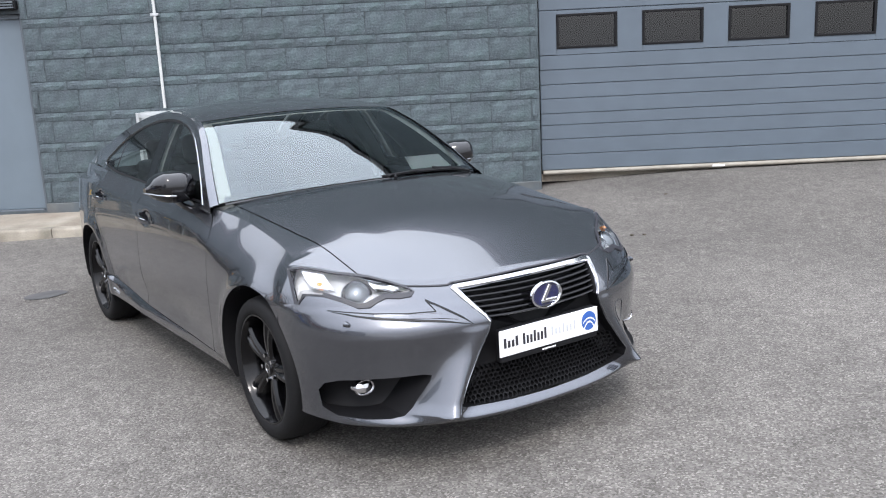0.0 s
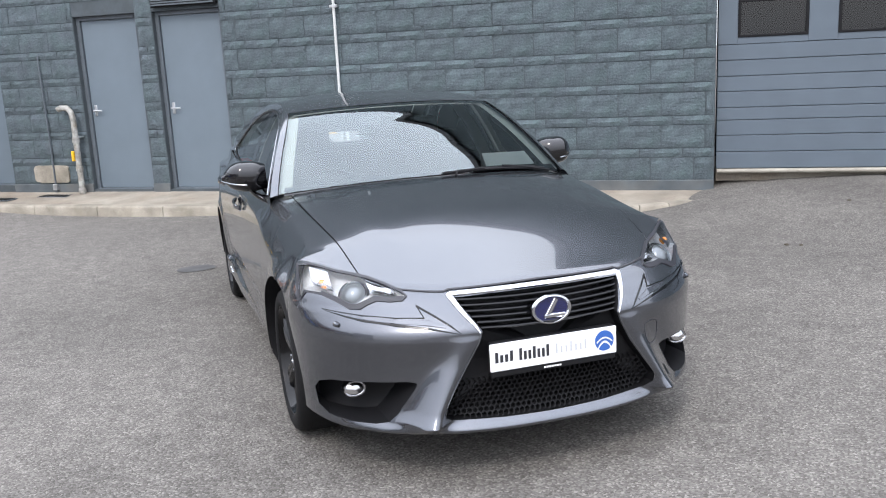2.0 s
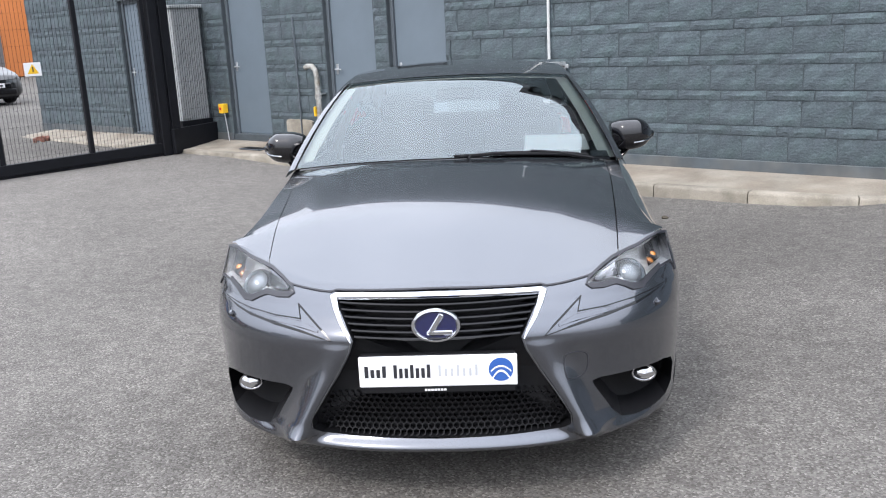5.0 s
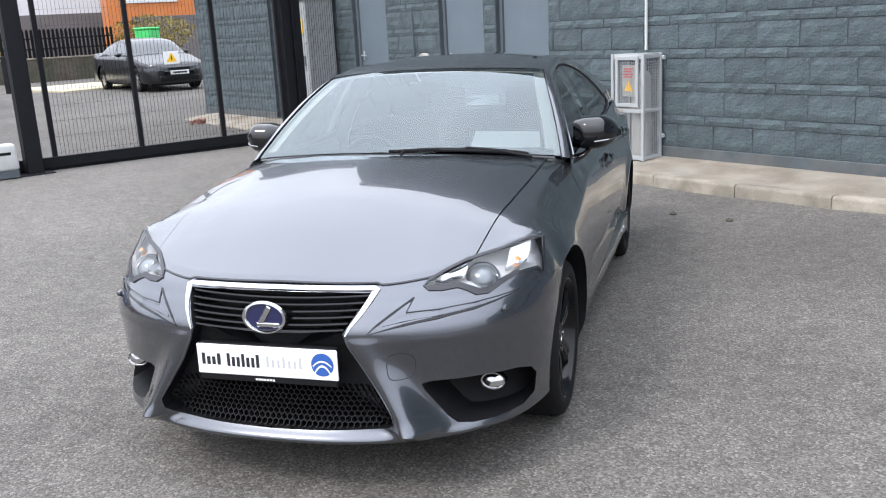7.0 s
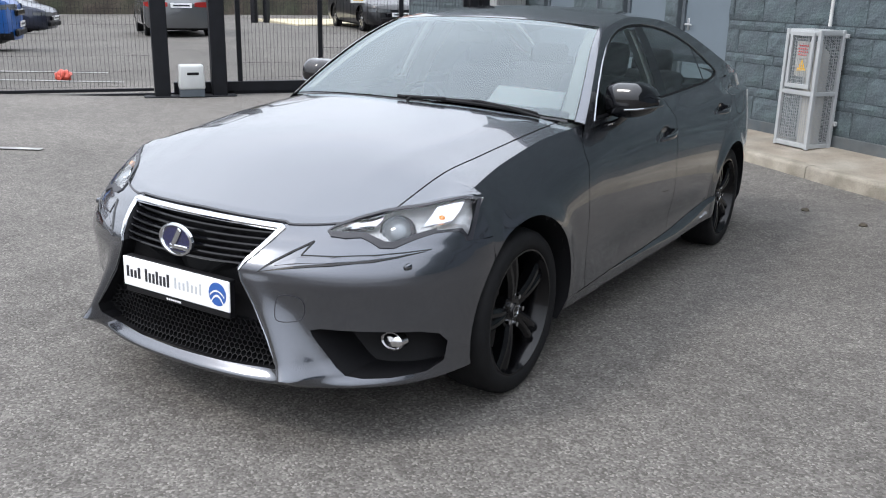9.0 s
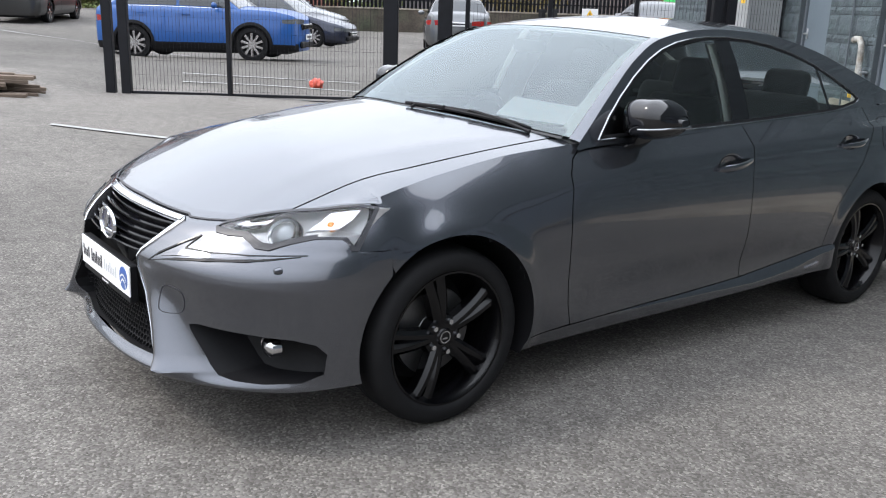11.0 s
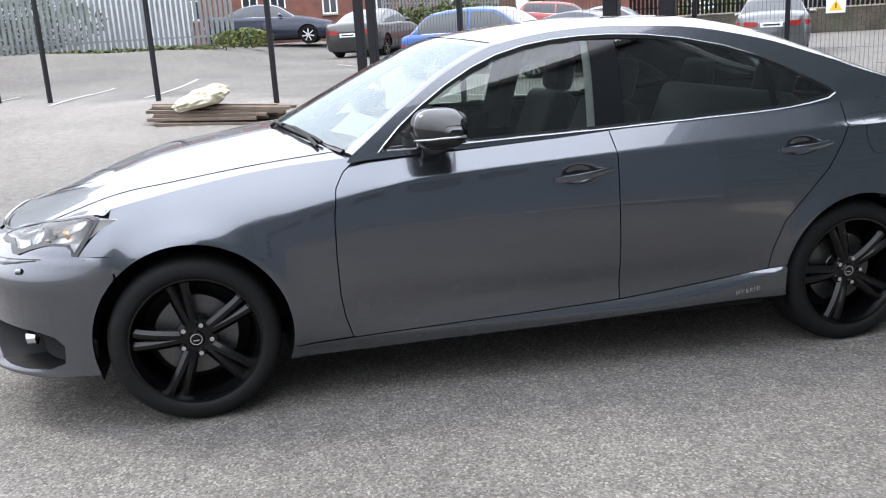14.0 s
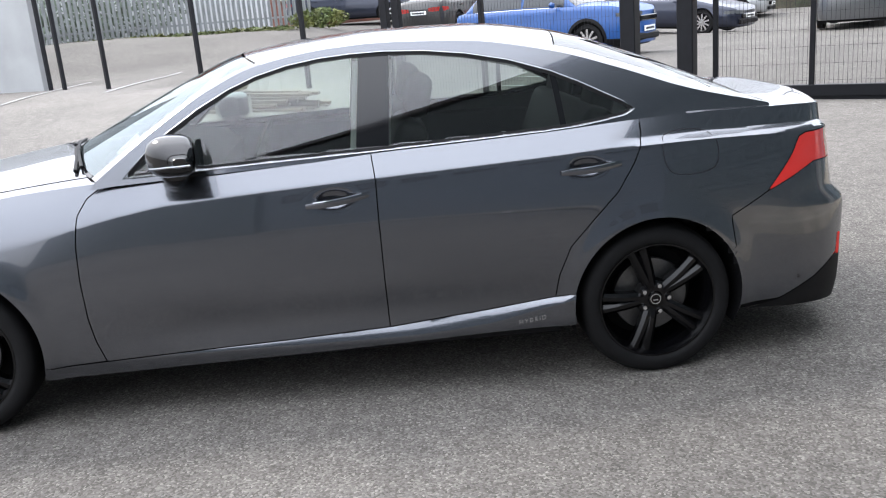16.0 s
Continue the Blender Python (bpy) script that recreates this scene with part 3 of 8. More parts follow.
for a, b in wins:
    bm = bmesh.new()
    for q in ((a, b, 1.668, 1.695), (a, b, 2.01, 2.037), (a, a + 0.03, 1.695, 2.01), (b - 0.03, b, 1.695, 2.01)):
        bx(bm, q[0], q[1], -0.012, 0.045, q[2], q[3], 0.004)
    fr = part("window_frame", bm, M["black"], garage, "black window frame")
    part("window_pane", box_bm(a + 0.03, b - 0.03, 0.01, 0.014, 1.695, 2.01), M["pane"], fr)
bm = bmesh.new()
cyl(bm, (G0 + 0.01, -0.03, 0.312), (G1, -0.03, 0.312), 0.024, seg=12)
bx(bm, G0 + 0.01, G1, -0.03, 0.03, 0.295, 0.33)
part("door_seal", bm, M["seal"], garage, "cream rubber bottom seal", smooth=True, angle=40)
part("seal_mark", box_bm(3.02, 3.16, -0.057, -0.05, 0.30, 0.32), M["plate"], garage)
# black sheet behind the panes: the room's shade is put into its colour
part("inside_dark", box_bm(G0, G1, 1.5, 1.6, 0.2, 3.2), M["trim"], garage, "near-black sheet that paints in the dim workshop interior")
part("inside_floor", box_bm(G0, G1, 0.05, 1.5, 0.2, 0.29), M["concrete"], garage)
# wall past the bay, over the bay, and the building behind
bay = empty("wall_bay", WALL, "dark blue-grey wall over the garage bay", "wall", kind="structure")
part("bay_lintel", box_bm(U1, 20.0, D, D + 0.35, 3.2, TOP), M["block"], bay)
part("bay_pier", box_bm(G1, 20.0, D, D + 0.35, -0.2, 3.2), M["block"], bay)
part("bay_ceiling", box_bm(U1, 9.0, D + 0.35, D + 2.0, 3.2, 3.3), M["mortar"], bay)
part("bay_reveal", box_bm(U1 - 0.2, U1 + 0.004, D + 0.35, D + 1.6, -0.2, 3.2), M["block"], bay)
part("bay_side", box_bm(G1, G1 + 0.2, D + 0.35, D + 1.6, -0.2, 3.2), M["block"], bay)
part("wall_return", box_bm(19.98, 20.0, D, D + 12, -0.2, TOP), M["block"], bay)
part("wall_end", box_bm(U0, U0 + 0.2, D + 0.35, D + 12, -0.2, LOW), M["block"], bay)
part("roof_slab", box_bm(STEP - 0.05, 20.0, D - 0.1, D + 12, TOP, TOP + 0.25, 0.02), M["slate"], bay)
part("roof_step", box_bm(STEP, STEP + 0.2, D + 0.35, D + 12, LOW, TOP), M["block"], bay)
part("low_roof_slab", box_bm(U0 - 0.1, STEP - 0.06, D - 0.1, D + 12, LOW, LOW + 0.25, 0.02), M["slate"], bay)

# paved strip with a kerb along the wall
KN = D - 0.83


def kerb_n(u):
    return KN if u < -0.25 else KN + 0.8 * (1 - math.sqrt(max(0.0, 1 - min(1.0, (u + 0.25) / 1.37) ** 2)))


pave = empty("pavement", WALL, "pale stained concrete strip beside the wall", "pavement", kind="structure")
us = frange(-14.0, 1.1, 130)
bm = bmesh.new()
rows = []
for u in us:
    n = kerb_n(u) + 0.12
    rows.append([bm.verts.new((u, n, 0.085)), bm.verts.new((u, (n + D) / 2, 0.105)), bm.verts.new((u, D + 0.01, BASE))])
for r0, r1 in zip(rows, rows[1:]):
    for k in range(2):
        bm.faces.new((r0[k], r1[k], r1[k + 1], r0[k + 1]))
part("paving", bm, M["concrete"], pave, smooth=True)
u = -14.0
while u < 1.09:
    v = min(u + (0.9 if u < -0.3 else 0.28), 1.1)
    bm = bmesh.new()
    m_ = 3 if u >= -0.35 else 1
    rows = []
    for uu in frange(u + 0.004, v - 0.004, m_):
        n = kerb_n(uu)
        e = 0.02
        t = Vector((e * 2, kerb_n(uu + e) - kerb_n(uu - e))).normalized()
        nn = Vector((-t.y, t.x))
        low = -0.16
        rows.append([bm.verts.new((uu + nn.x * o, n + nn.y * o, z)) for o, z in ((0.004, low), (0.0, 0.06), (0.012, 0.08), (0.028, 0.088), (0.125, 0.088), (0.125, low))])
    for r0, r1 in zip(rows, rows[1:]):
        for k in range(5):
            bm.faces.new((r0[k], r1[k], r1[k + 1], r0[k + 1]))
    bm.faces.new(rows[0])
    bm.faces.new(rows[-1][::-1])
    part("kerb_stone", bm, M["kerb"], pave, smooth=True, angle=40)
    u = v

# ---- the grey saloon: x to its left side, y to its rear, z up, front axle at y = 0 ----
SALOON = empty("saloon_car", pose(0, 0, 0.03, -1.536), "dark grey metallic saloon car with black alloy wheels parked on asphalt", "car")
S_Y = [-0.42, -0.3, -0.15, 0, 0.3, 0.6, 0.69, 1.68, 2.36, 2.75, 3.1, 3.4, 3.55, 3.65, 3.745]
S_Z = [0.785, 0.814, 0.845, 0.875, 0.925, 0.953, 0.959, 0.998, 1.03, 1.056, 1.068, 1.066, 1.062, 1.055, 1.03]
S_X = [0.80, 0.798, 0.78, 0.768, 0.766, 0.785, 0.791, 0.797, 0.79, 0.778, 0.768, 0.725, 0.685, 0.62, 0.48]
W_Y = [-0.42, -0.2, 0, 0.35, 0.8, 1.5, 2.3, 2.8, 3.1, 3.35, 3.55, 3.68, 3.745]
W_X = [0.885, 0.896, 0.905, 0.903, 0.895, 0.897, 0.9, 0.905, 0.89, 0.85, 0.78, 0.69, 0.56]
ARCH = [(0.0, 0.332, 0.362), (2.8, 0.325, 0.354)]
# the nose by height: its place at the middle, its half-width
F_Z = [0.186, 0.193, 0.202, 0.211, 0.246, 0.3, 0.45, 0.58, 0.64, 0.67, 0.7, 0.74, 0.8, 0.82]
F_Y = [-0.82, -0.868, -0.9, -0.905, -0.877, -0.858, -0.866, -0.886, -0.85, -0.82, -0.782, -0.70, -0.5, -0.44]
F_W = [0.76, 0.80, 0.85, 0.868, 0.872, 0.878, 0.888, 0.892, 0.888, 0.882, 0.875, 0.862, 0.846, 0.84]


def shoulder(y):
    return interp(S_Y, S_X, y), interp(S_Y, S_Z, y)


def crease(y):
    """How far down the flank, from 0 at the shoulder to 1 at the sill, the shoulder crease lies."""
    return interp([-0.35, 0.1, 0.3, 0.45, 0.69, 0.9, 1.7, 2.75, 3.15, 3.55, 3.745], [0.28, 0.27, 0.25, 0.215, 0.16, 0.127, 0.107, 0.104, 0.107, 0.104, 0.1], y)


LINE = [(0.36, 0.262), (0.6, 0.27), (1.3, 0.29), (1.698, 0.307), (2.1, 0.343), (2.44, 0.387)]


def side_x(y, z):
    xs, zs = shoulder(y)
    q = (zs - z) / (zs - 0.19)
    w = interp(W_Y, W_X, y)
    g = interp([-0.2, 0, 0.08, 0.2, 0.32, 0.5, 0.72, 0.88, 1.0, 1.2], [-0.6, 0, 0.3, 0.64, 0.87, 1.0, 0.97, 0.9, 0.62, 0.2], q)
    x = xs + (w - xs) * g
    # shoulder crease: a steep band above it, a flatter flank below
    if y > -0.35 and q > 0:
        qc = crease(y)
        kc = interp([-0.35, 0.3, 0.9], [0.9, 0.86, 0.72], y)
        round_ = 1 + 0.4 * max(0.0, min(1.0, (0.75 - y) / 0.45))
        k = kc * (1 - (1 - q / qc) ** round_) if q < qc else kc + (1 - kc) * (1 - ((0.5 - q) / (0.5 - qc)) ** 2 if q < 0.5 else 1)
        k = k if q < 0.5 else g
        # behind the rear door the band stands upright and ends in a narrow ledge
        if q < qc and y > 2.6:
            v = min(1.0, (y - 2.6) / 0.4)
            s = q / qc
            k = (1 - v) * k + v * (0.22 * s / 0.8 if s < 0.8 else 0.22 + 0.5 * (s - 0.8) / 0.2)
        fade = min(1.0, (y + 0.35) / 0.35)
        x += (w - xs) * (k - g) * fade * fade * (3 - 2 * fade)
    # rocker ledge that sweeps up towards the rear wheel
    if 0.4 < y < 2.5:
        zt = interp([p[0] for p in LINE], [p[1] for p in LINE], y) - 0.002
        zb = interp([0.4, 0.6, 1.04, 1.4, 1.71, 2.06, 2.44], [0.256, 0.262, 0.272, 0.262, 0.262, 0.292, 0.37], y)
        t = max(0.0, min(1.0, (zt - z) / (zt - zb)))
        x += 0.023 * t * (1.6 - 0.6 * t) * min(1.0, ((y - 0.4) / 1.4) ** 2) * min(1.0, (2.5 - y) / 0.1)
    if y < -0.12:
        k = min(1.0, max(0.0, (-0.26 - y) / (-0.26 - interp(F_Z, F_Y, z))))
        nose = interp(F_Z, F_W, z) * (1 - k * k) ** (1 / (2 + 0.45 * max(0.0, min(1.0, (0.67 - z) / 0.12))))
        t = min(1.0, (-0.12 - y) / 0.14) * max(0.0, min(1.0, (zs - z) / 0.16))
        x += (nose - x) * t * t * (3 - 2 * t)
    for cy, cz, r in ARCH:
        d = math.hypot(y - cy, z - cz)
        if d < 0.6:
            x += 0.016 * max(0.0, min(1.0, (y + 0.27) / 0.2)) * math.exp(-(((d - r) / 0.055) ** 2)) * (1 if z < 0.75 else math.exp(-(((z - 0.75) / 0.08) ** 2)))
    mid = max(0.0, min(1.0, (y - 0.5) / 0.5)) * max(0.0, min(1.0, (2.6 - y) / 0.5))
    x -= 0.022 * mid * math.exp(-(((z - 0.37) / 0.095) ** 2))
    return x


HOOD_Y, HOOD_Z = [-0.765, -0.67, -0.39, -0.12, 0.15, 0.4, 0.7], [0.716, 0.756, 0.862, 0.937, 0.985, 1.02, 1.045]
DECK_Y, DECK_Z = [2.9, 3.2, 3.28, 3.5, 3.66, 3.74, 3.78], [1.13, 1.106, 1.1, 1.092, 1.088, 1.075, 1.02]


def front_y(x, z):
    """The nose: how far forward the bumper lies at a place of its front view."""
    y0, w, y1 = interp(F_Z, F_Y, z), interp(F_Z, F_W, z), -0.26
    r = min(abs(x) / w, 1.0)
    t, u = max(0.0, min(1.0, (0.57 - z) / 0.33)), max(0.0, min(1.0, (0.25 - z) / 0.045))
    fin = 0.115 * t ** 1.15 * (1 - u) * math.exp(-(((abs(x) - 0.325 - 0.53 * (0.57 - z)) / 0.062) ** 2))
    # the lower corners are squarer than the lamp zone
    full_ = max(0.0, min(1.0, (0.67 - z) / 0.12))
    return y1 - (y1 - y0) * math.sqrt(max(0.0, 1 - r ** (2 + 0.45 * full_))) - fin


def brow(x):
    """The height of the bonnet's leading edge."""
    return interp([0, 0.36, 0.5, 0.6, 0.7, 0.8, 0.87], [0.716, 0.712, 0.722, 0.745, 0.785, 0.808, 0.812], abs(x))


def top_z(x, y):
    x = abs(x)
    if y > 1.5:
        xs, zs = shoulder(y)
        zc = interp(DECK_Y, DECK_Z, y)
        return zc - (zc - zs) * min(1, x / xs) ** 4
    xs, zs = shoulder(max(y, -0.42))
    zc = interp(HOOD_Y, HOOD_Z, y)
    z = zc - (zc - zs) * min(1.02, x / xs) ** 2.4
    ridge = 0.62 - 0.25 * max(0, min(1, (0.4 - y) / 1.1))
    z += 0.0028 * math.exp(-(((x - ridge) / 0.075) ** 2))
    zf = brow(min(x, 0.86))
    yf = front_y(min(x, 0.83), zf)
    t = max(0.0, min(1.0, (y - yf) / (-0.05 - yf)))
    t = t * t * (3 - 2 * t)
    return (1 - t) * (zf + 0.36 * (y - yf)) + t * z


def tail_in(v):
    """The boot end leans forward over the bumper."""
    if v.y > 3.2 and v.z > 0.62:
        t, u = min(1.0, max(0.0, (v.z - 0.645) / 0.075)), min(1.0, (v.z - 0.62) / 0.3)
        return Vector((v.x, v.y - (0.06 * t * t * (3 - 2 * t) + 0.045 * u) * ((v.y - 3.2) / 0.545) ** 2, v.z))
    return v


def panel(name, grid, keep, snap, material, parent, label="", mirror=True, inset=0.0):
    """The part of a surface that keep() picks, its cut edges drawn to the outline by snap()."""
    ni, nj = len(grid), len(grid[0])
    on = [[keep((grid[i][j] + grid[i + 1][j] + grid[i][j + 1] + grid[i + 1][j + 1]) / 4) for j in range(nj - 1)] for i in range(ni - 1)]
    ids, verts, faces = {}, [], []
    def vid(i, j):
        if (i, j) not in ids:
            near = [on[a][b] for a in (i - 1, i) for b in (j - 1, j) if 0 <= a < ni - 1 and 0 <= b < nj - 1]
            p = grid[i][j]
            if not all(near):
                p = snap(p)
            ids[(i, j)] = len(verts)
            verts.append(p)
        return ids[(i, j)]
    for i in range(ni - 1):
        for j in range(nj - 1):
            if on[i][j]:
                faces.append((vid(i, j), vid(i + 1, j), vid(i + 1, j + 1), vid(i, j + 1)))
    out = []
    for side in ((1, -1) if mirror else (1,)):
        vs = [(v.x * side, v.y, v.z) for v in map(tail_in, verts)]
        fs = [f if side > 0 else f[::-1] for f in faces]
        ob = raw(name, vs, fs, material, parent, label, smooth=True, angle=40)
        out.append(ob)
    return out


def sill_low(y):
    return interp([-0.4, 0.3, 1.3, 2.4, 3.1, 3.4, 3.75], [0.2, 0.206, 0.226, 0.257, 0.25, 0.22, 0.19], y)


# full side surface, shoulder to sill
HANDLES = [(1.41, 0.826, 1.655, 0.856), (2.405, 0.882, 2.645, 0.905)]


def cup(y, z):
    """The hollow behind a door handle."""
    d = 0.0
    for ya, za, yb, zb in HANDLES:
        d += 0.018 * math.exp(-((((y - (ya + yb) / 2 + 0.015) / 0.062) ** 2 + ((z - (za + zb) / 2 - 0.002) / 0.03) ** 2) ** 1.6))
    return d


side_grid = [[Vector((side_x(y, z) - cup(y, z), y, z)) for z in [shoulder(y)[1] + (sill_low(y) - shoulder(y)[1]) * q for q in [crease(y) * k / 10 for k in range(10)] + [crease(y) + (1 - crease(y)) * k / 76 for k in range(77)]]] for y in frange(-0.45, 3.745, 400)]
# top surface from the middle out to the shoulder
top_grid = [[Vector((shoulder(y)[0] * q, y, top_z(shoulder(y)[0] * q, y))) for q in frange(0, 1, 40)] for y in frange(-0.42, 0.72, 90)]


def arch_out(p, extra=0.0):
    return all(math.hypot(p.y - cy, p.z - cz) > r + extra for cy, cz, r in ARCH)


def snap_arch(p):
    for cy, cz, r in ARCH:
        d = math.hypot(p.y - cy, p.z - cz)
        if 0 < abs(d - r) < 0.02:
            y, z = cy + (p.y - cy) * r / d, cz + (p.z - cz) * r / d
            return Vector((side_x(y, z), y, z))
    return None


def side_snap(poly):
    small = shrunk(poly, 0.0022)
    def f(p):
        q = snap_arch(p)
        if q is not None:
            return q
        y, z = nearest(small, p.y, p.z)
        if math.hypot(y - p.y, z - p.z) > 0.025 or z > shoulder(y)[1]:
            return p
        return Vector((side_x(y, z), y, z))
    return f


SEAM_F = [(0.587, 0.272), (0.56, 0.36), (0.546, 0.45), (0.54, 0.6), (0.542, 0.74), (0.556, 0.85), (0.59, 0.905), (0.67, 0.962)]
SEAM_M = [(1.698, 0.307), (1.69, 0.5), (1.684, 0.75), (1.683, 0.9), (1.672, 1.02)]
SEAM_R = [(2.372, 0.378), (2.388, 0.47), (2.436, 0.585), (2.532, 0.69), (2.63, 0.79), (2.70, 0.9), (2.745, 1.0), (2.75, 1.06)]
fender_poly = [(-0.306, 1.2), (-0.306, 0.79), (-0.381, 0.670), (-0.262, 0.667), (-0.262, 0.55), (0.0, 0.4), (0.36, 0.262)] + SEAM_F + [(0.67, 1.2)]
door_f_poly = SEAM_F[::-1] + LINE[1:4] + SEAM_M[1:] + [(1.672, 1.2), (0.67, 1.2)]
door_r_poly = SEAM_M[::-1] + [(2.1, 0.343)] + SEAM_R + [(2.75, 1.2), (1.672, 1.2)]
sill_poly = LINE + [(2.46, 0.1), (0.36, 0.1)]
TAIL = [(3.262, 0.742), (3.385, 0.878), (3.43, 0.945), (3.47, 0.957), (3.8, 0.962), (3.8, 0.835), (3.52, 0.835), (3.44, 0.808)]
VALANCE = [(3.0, 0.0), (3.10, 0.235), (3.34, 0.265), (3.52, 0.335), (3.66, 0.42), (4.0, 0.45), (4.0, 0.0)]
bumper_r_poly = [(3.07, 0.27), (3.34, 0.268), (3.52, 0.338), (3.66, 0.423), (4.0, 0.453), (4.0, 0.835), (3.8, 0.835), (3.52, 0.835), (3.44, 0.808), (3.262, 0.742), (3.10, 0.656), (3.13, 0.45)]
quarter_poly = SEAM_R[::-1] + [(2.44, 0.387), (2.5, 0.1), (3.0, 0.1), (3.13, 0.45), (3.10, 0.656), (3.262, 0.742), (3.385, 0.878), (3.43, 0.945), (3.47, 0.957), (3.8, 0.962), (3.9, 1.2), (2.75, 1.2)]


def side_panel(name, poly, material=None, label=""):
    return panel(name, side_grid, lambda p: inside(poly, p.y, p.z) and arch_out(p), side_snap(poly), material or M["paint"], SALOON, label)


fenders = side_panel("front_wing", fender_poly)
doors_front = side_panel("front_door", door_f_poly)
doors_rear = side_panel("rear_door", door_r_poly)
side_panel("sill", sill_poly)
side_panel("rear_wing", quarter_poly)
side_panel("rear_bumper_side", bumper_r_poly)
side_panel("rear_valance_side", VALANCE, M["black"], "black lower bumper edge")
side_panel("tail_lamp", TAIL, M["red"], "red tail lamp lens")


def hood_edge(y):
    return interp([-0.8, -0.42, 0, 0.3, 0.6], [0.60, 0.645, 0.683, 0.705, 0.712], y)


def hood_back(x):
    return 0.385 + 0.21 * (abs(x) / 0.72) ** 2


def lofted(name, cols, material, parent, label="", mirror=True):
    for side in ((1, -1) if mirror else (1,)):
        n = len(cols[0])
        vs = [(v.x * side, v.y, v.z) for c in cols for v in map(tail_in, c)]
        fs = [(i * n + j, (i + 1) * n + j, (i + 1) * n + j + 1, i * n + j + 1) for i in range(len(cols) - 1) for j in range(n - 1)]
        raw(name, vs, fs if side > 0 else [f[::-1] for f in fs], material, parent, label, smooth=True, angle=40)


cols = []
for i in range(21):
    k = i / 20
    col = []
    for j in range(81):
        x = 0.64 + 0.16 * k
        for _ in range(5):
            yf = front_y(x, brow(x)) + 0.004
            y = yf + (0.705 - yf) * j / 80
            e = hood_edge(y) + 0.002
            x = e + ((interp([-0.6, -0.333, -0.272, -0.252], [0.79, 0.79, 0.834, shoulder(-0.252)[0]], y) if y < -0.252 else shoulder(y)[0]) - e) * k
        z = top_z(x, y)
        if y > -0.42:
            z += (shoulder(y)[1] - top_z(shoulder(y)[0], y)) * k * k * min(1.0, (y + 0.42) / 0.1)
        col.append(Vector((x, y, z if y > -0.3 else min(z, 0.85))))
    cols.append(col)
lofted("wing_top", cols, M["paint"], SALOON)
# bonnet: columns from the leading edge to the cowl
bonnet = []
for i in range(61):
    k = i / 60
    col = []
    for j in range(91):
        b = j / 90
        x = k * 0.62
        for _ in range(4):
            yf = front_y(x, brow(x)) + 0.004
            y = yf + (hood_back(x) - yf) * b
            x = k * (hood_edge(y) - 0.002)
        col.append(Vector((x, y, top_z(x, y) + 0.002 - (0.006 * max(0, 1 - b * 30)))))
    bonnet.append(col)
verts, faces = [], []
for side in (1, -1):
    o = len(verts)
    for col in bonnet:
        verts += [(v.x * side, v.y, v.z) for v in col]
    for i in range(60):
        for j in range(90):
            f = (o + i * 91 + j, o + (i + 1) * 91 + j, o + (i + 1) * 91 + j + 1, o + i * 91 + j + 1)
            faces.append(f if side > 0 else f[::-1])
bm = bmesh.new()
for v in verts:
    bm.verts.new(v)
bm.verts.ensure_lookup_table()
for f in faces:
    bm.faces.new([bm.verts[k] for k in f])
bmesh.ops.remove_doubles(bm, verts=bm.verts[:], dist=0.0005)
part("bonnet", bm, M["paint"], SALOON, smooth=True)

# ---- front bumper with its openings ----
SPINDLE = [(-0.02, 0.70), (0.2, 0.698), (0.345, 0.694), (0.31, 0.64), (0.276, 0.582), (0.29, 0.54), (0.335, 0.46), (0.395, 0.37), (0.435, 0.31), (0.432, 0.275), (0.405, 0.254), (0.35, 0.248), (0.2, 0.243), (-0.02, 0.24)]
FOG = [(0.838, 0.34), (0.825, 0.372), (0.79, 0.388), (0.70, 0.396), (0.54, 0.402), (0.512, 0.396), (0.518, 0.378), (0.552, 0.325), (0.585, 0.275), (0.615, 0.246), (0.66, 0.236), (0.73, 0.234), (0.80, 0.242), (0.83, 0.27)]


def corner_x(y, z):
    """The half-width of the nose at a place along its corner."""
    k = (-0.26 - y) / (-0.26 - interp(F_Z, F_Y, z))
    return interp(F_Z, F_W, z) * math.sqrt(max(0.0, 1 - k * k))


LAMP = [(corner_x(-0.29, 0.798), 0.798), (0.80, 0.803), (0.755, 0.792), (0.716, 0.78), (0.665, 0.771), (0.613, 0.76), (0.561, 0.741), (0.516, 0.719), (0.505, 0.706), (0.523, 0.695), (0.565, 0.692), (0.61, 0.696), (0.643, 0.684), (0.672, 0.669), (0.706, 0.668), (0.742, 0.69), (0.785, 0.709), (corner_x(-0.405, 0.711), 0.711), (corner_x(-0.383, 0.674), 0.674)]
front_grid = []
for a in frange(0, math.pi / 2, 150):
    col = []
    zt = brow(0.86 * math.sin(a))
    for q in frange(0, 1, 110):
        zb = 0.188 + 0.036 * math.sin(a) ** 5
        z = zb + (zt - zb) * q
        x = interp(F_Z, F_W, z) * math.sin(a)
        col.append(Vector((x, front_y(x, z), z)))
    front_grid.append(col)
CUTS = [SPINDLE, FOG, LAMP]


def bumper_keep(p):
    if any(inside(c, p.x, p.z) for c in CUTS):
        return False
    return math.hypot(p.y, p.z - ARCH[0][1]) > ARCH[0][2] and not (p.z > 0.668 and inside(fender_poly, p.y, p.z))


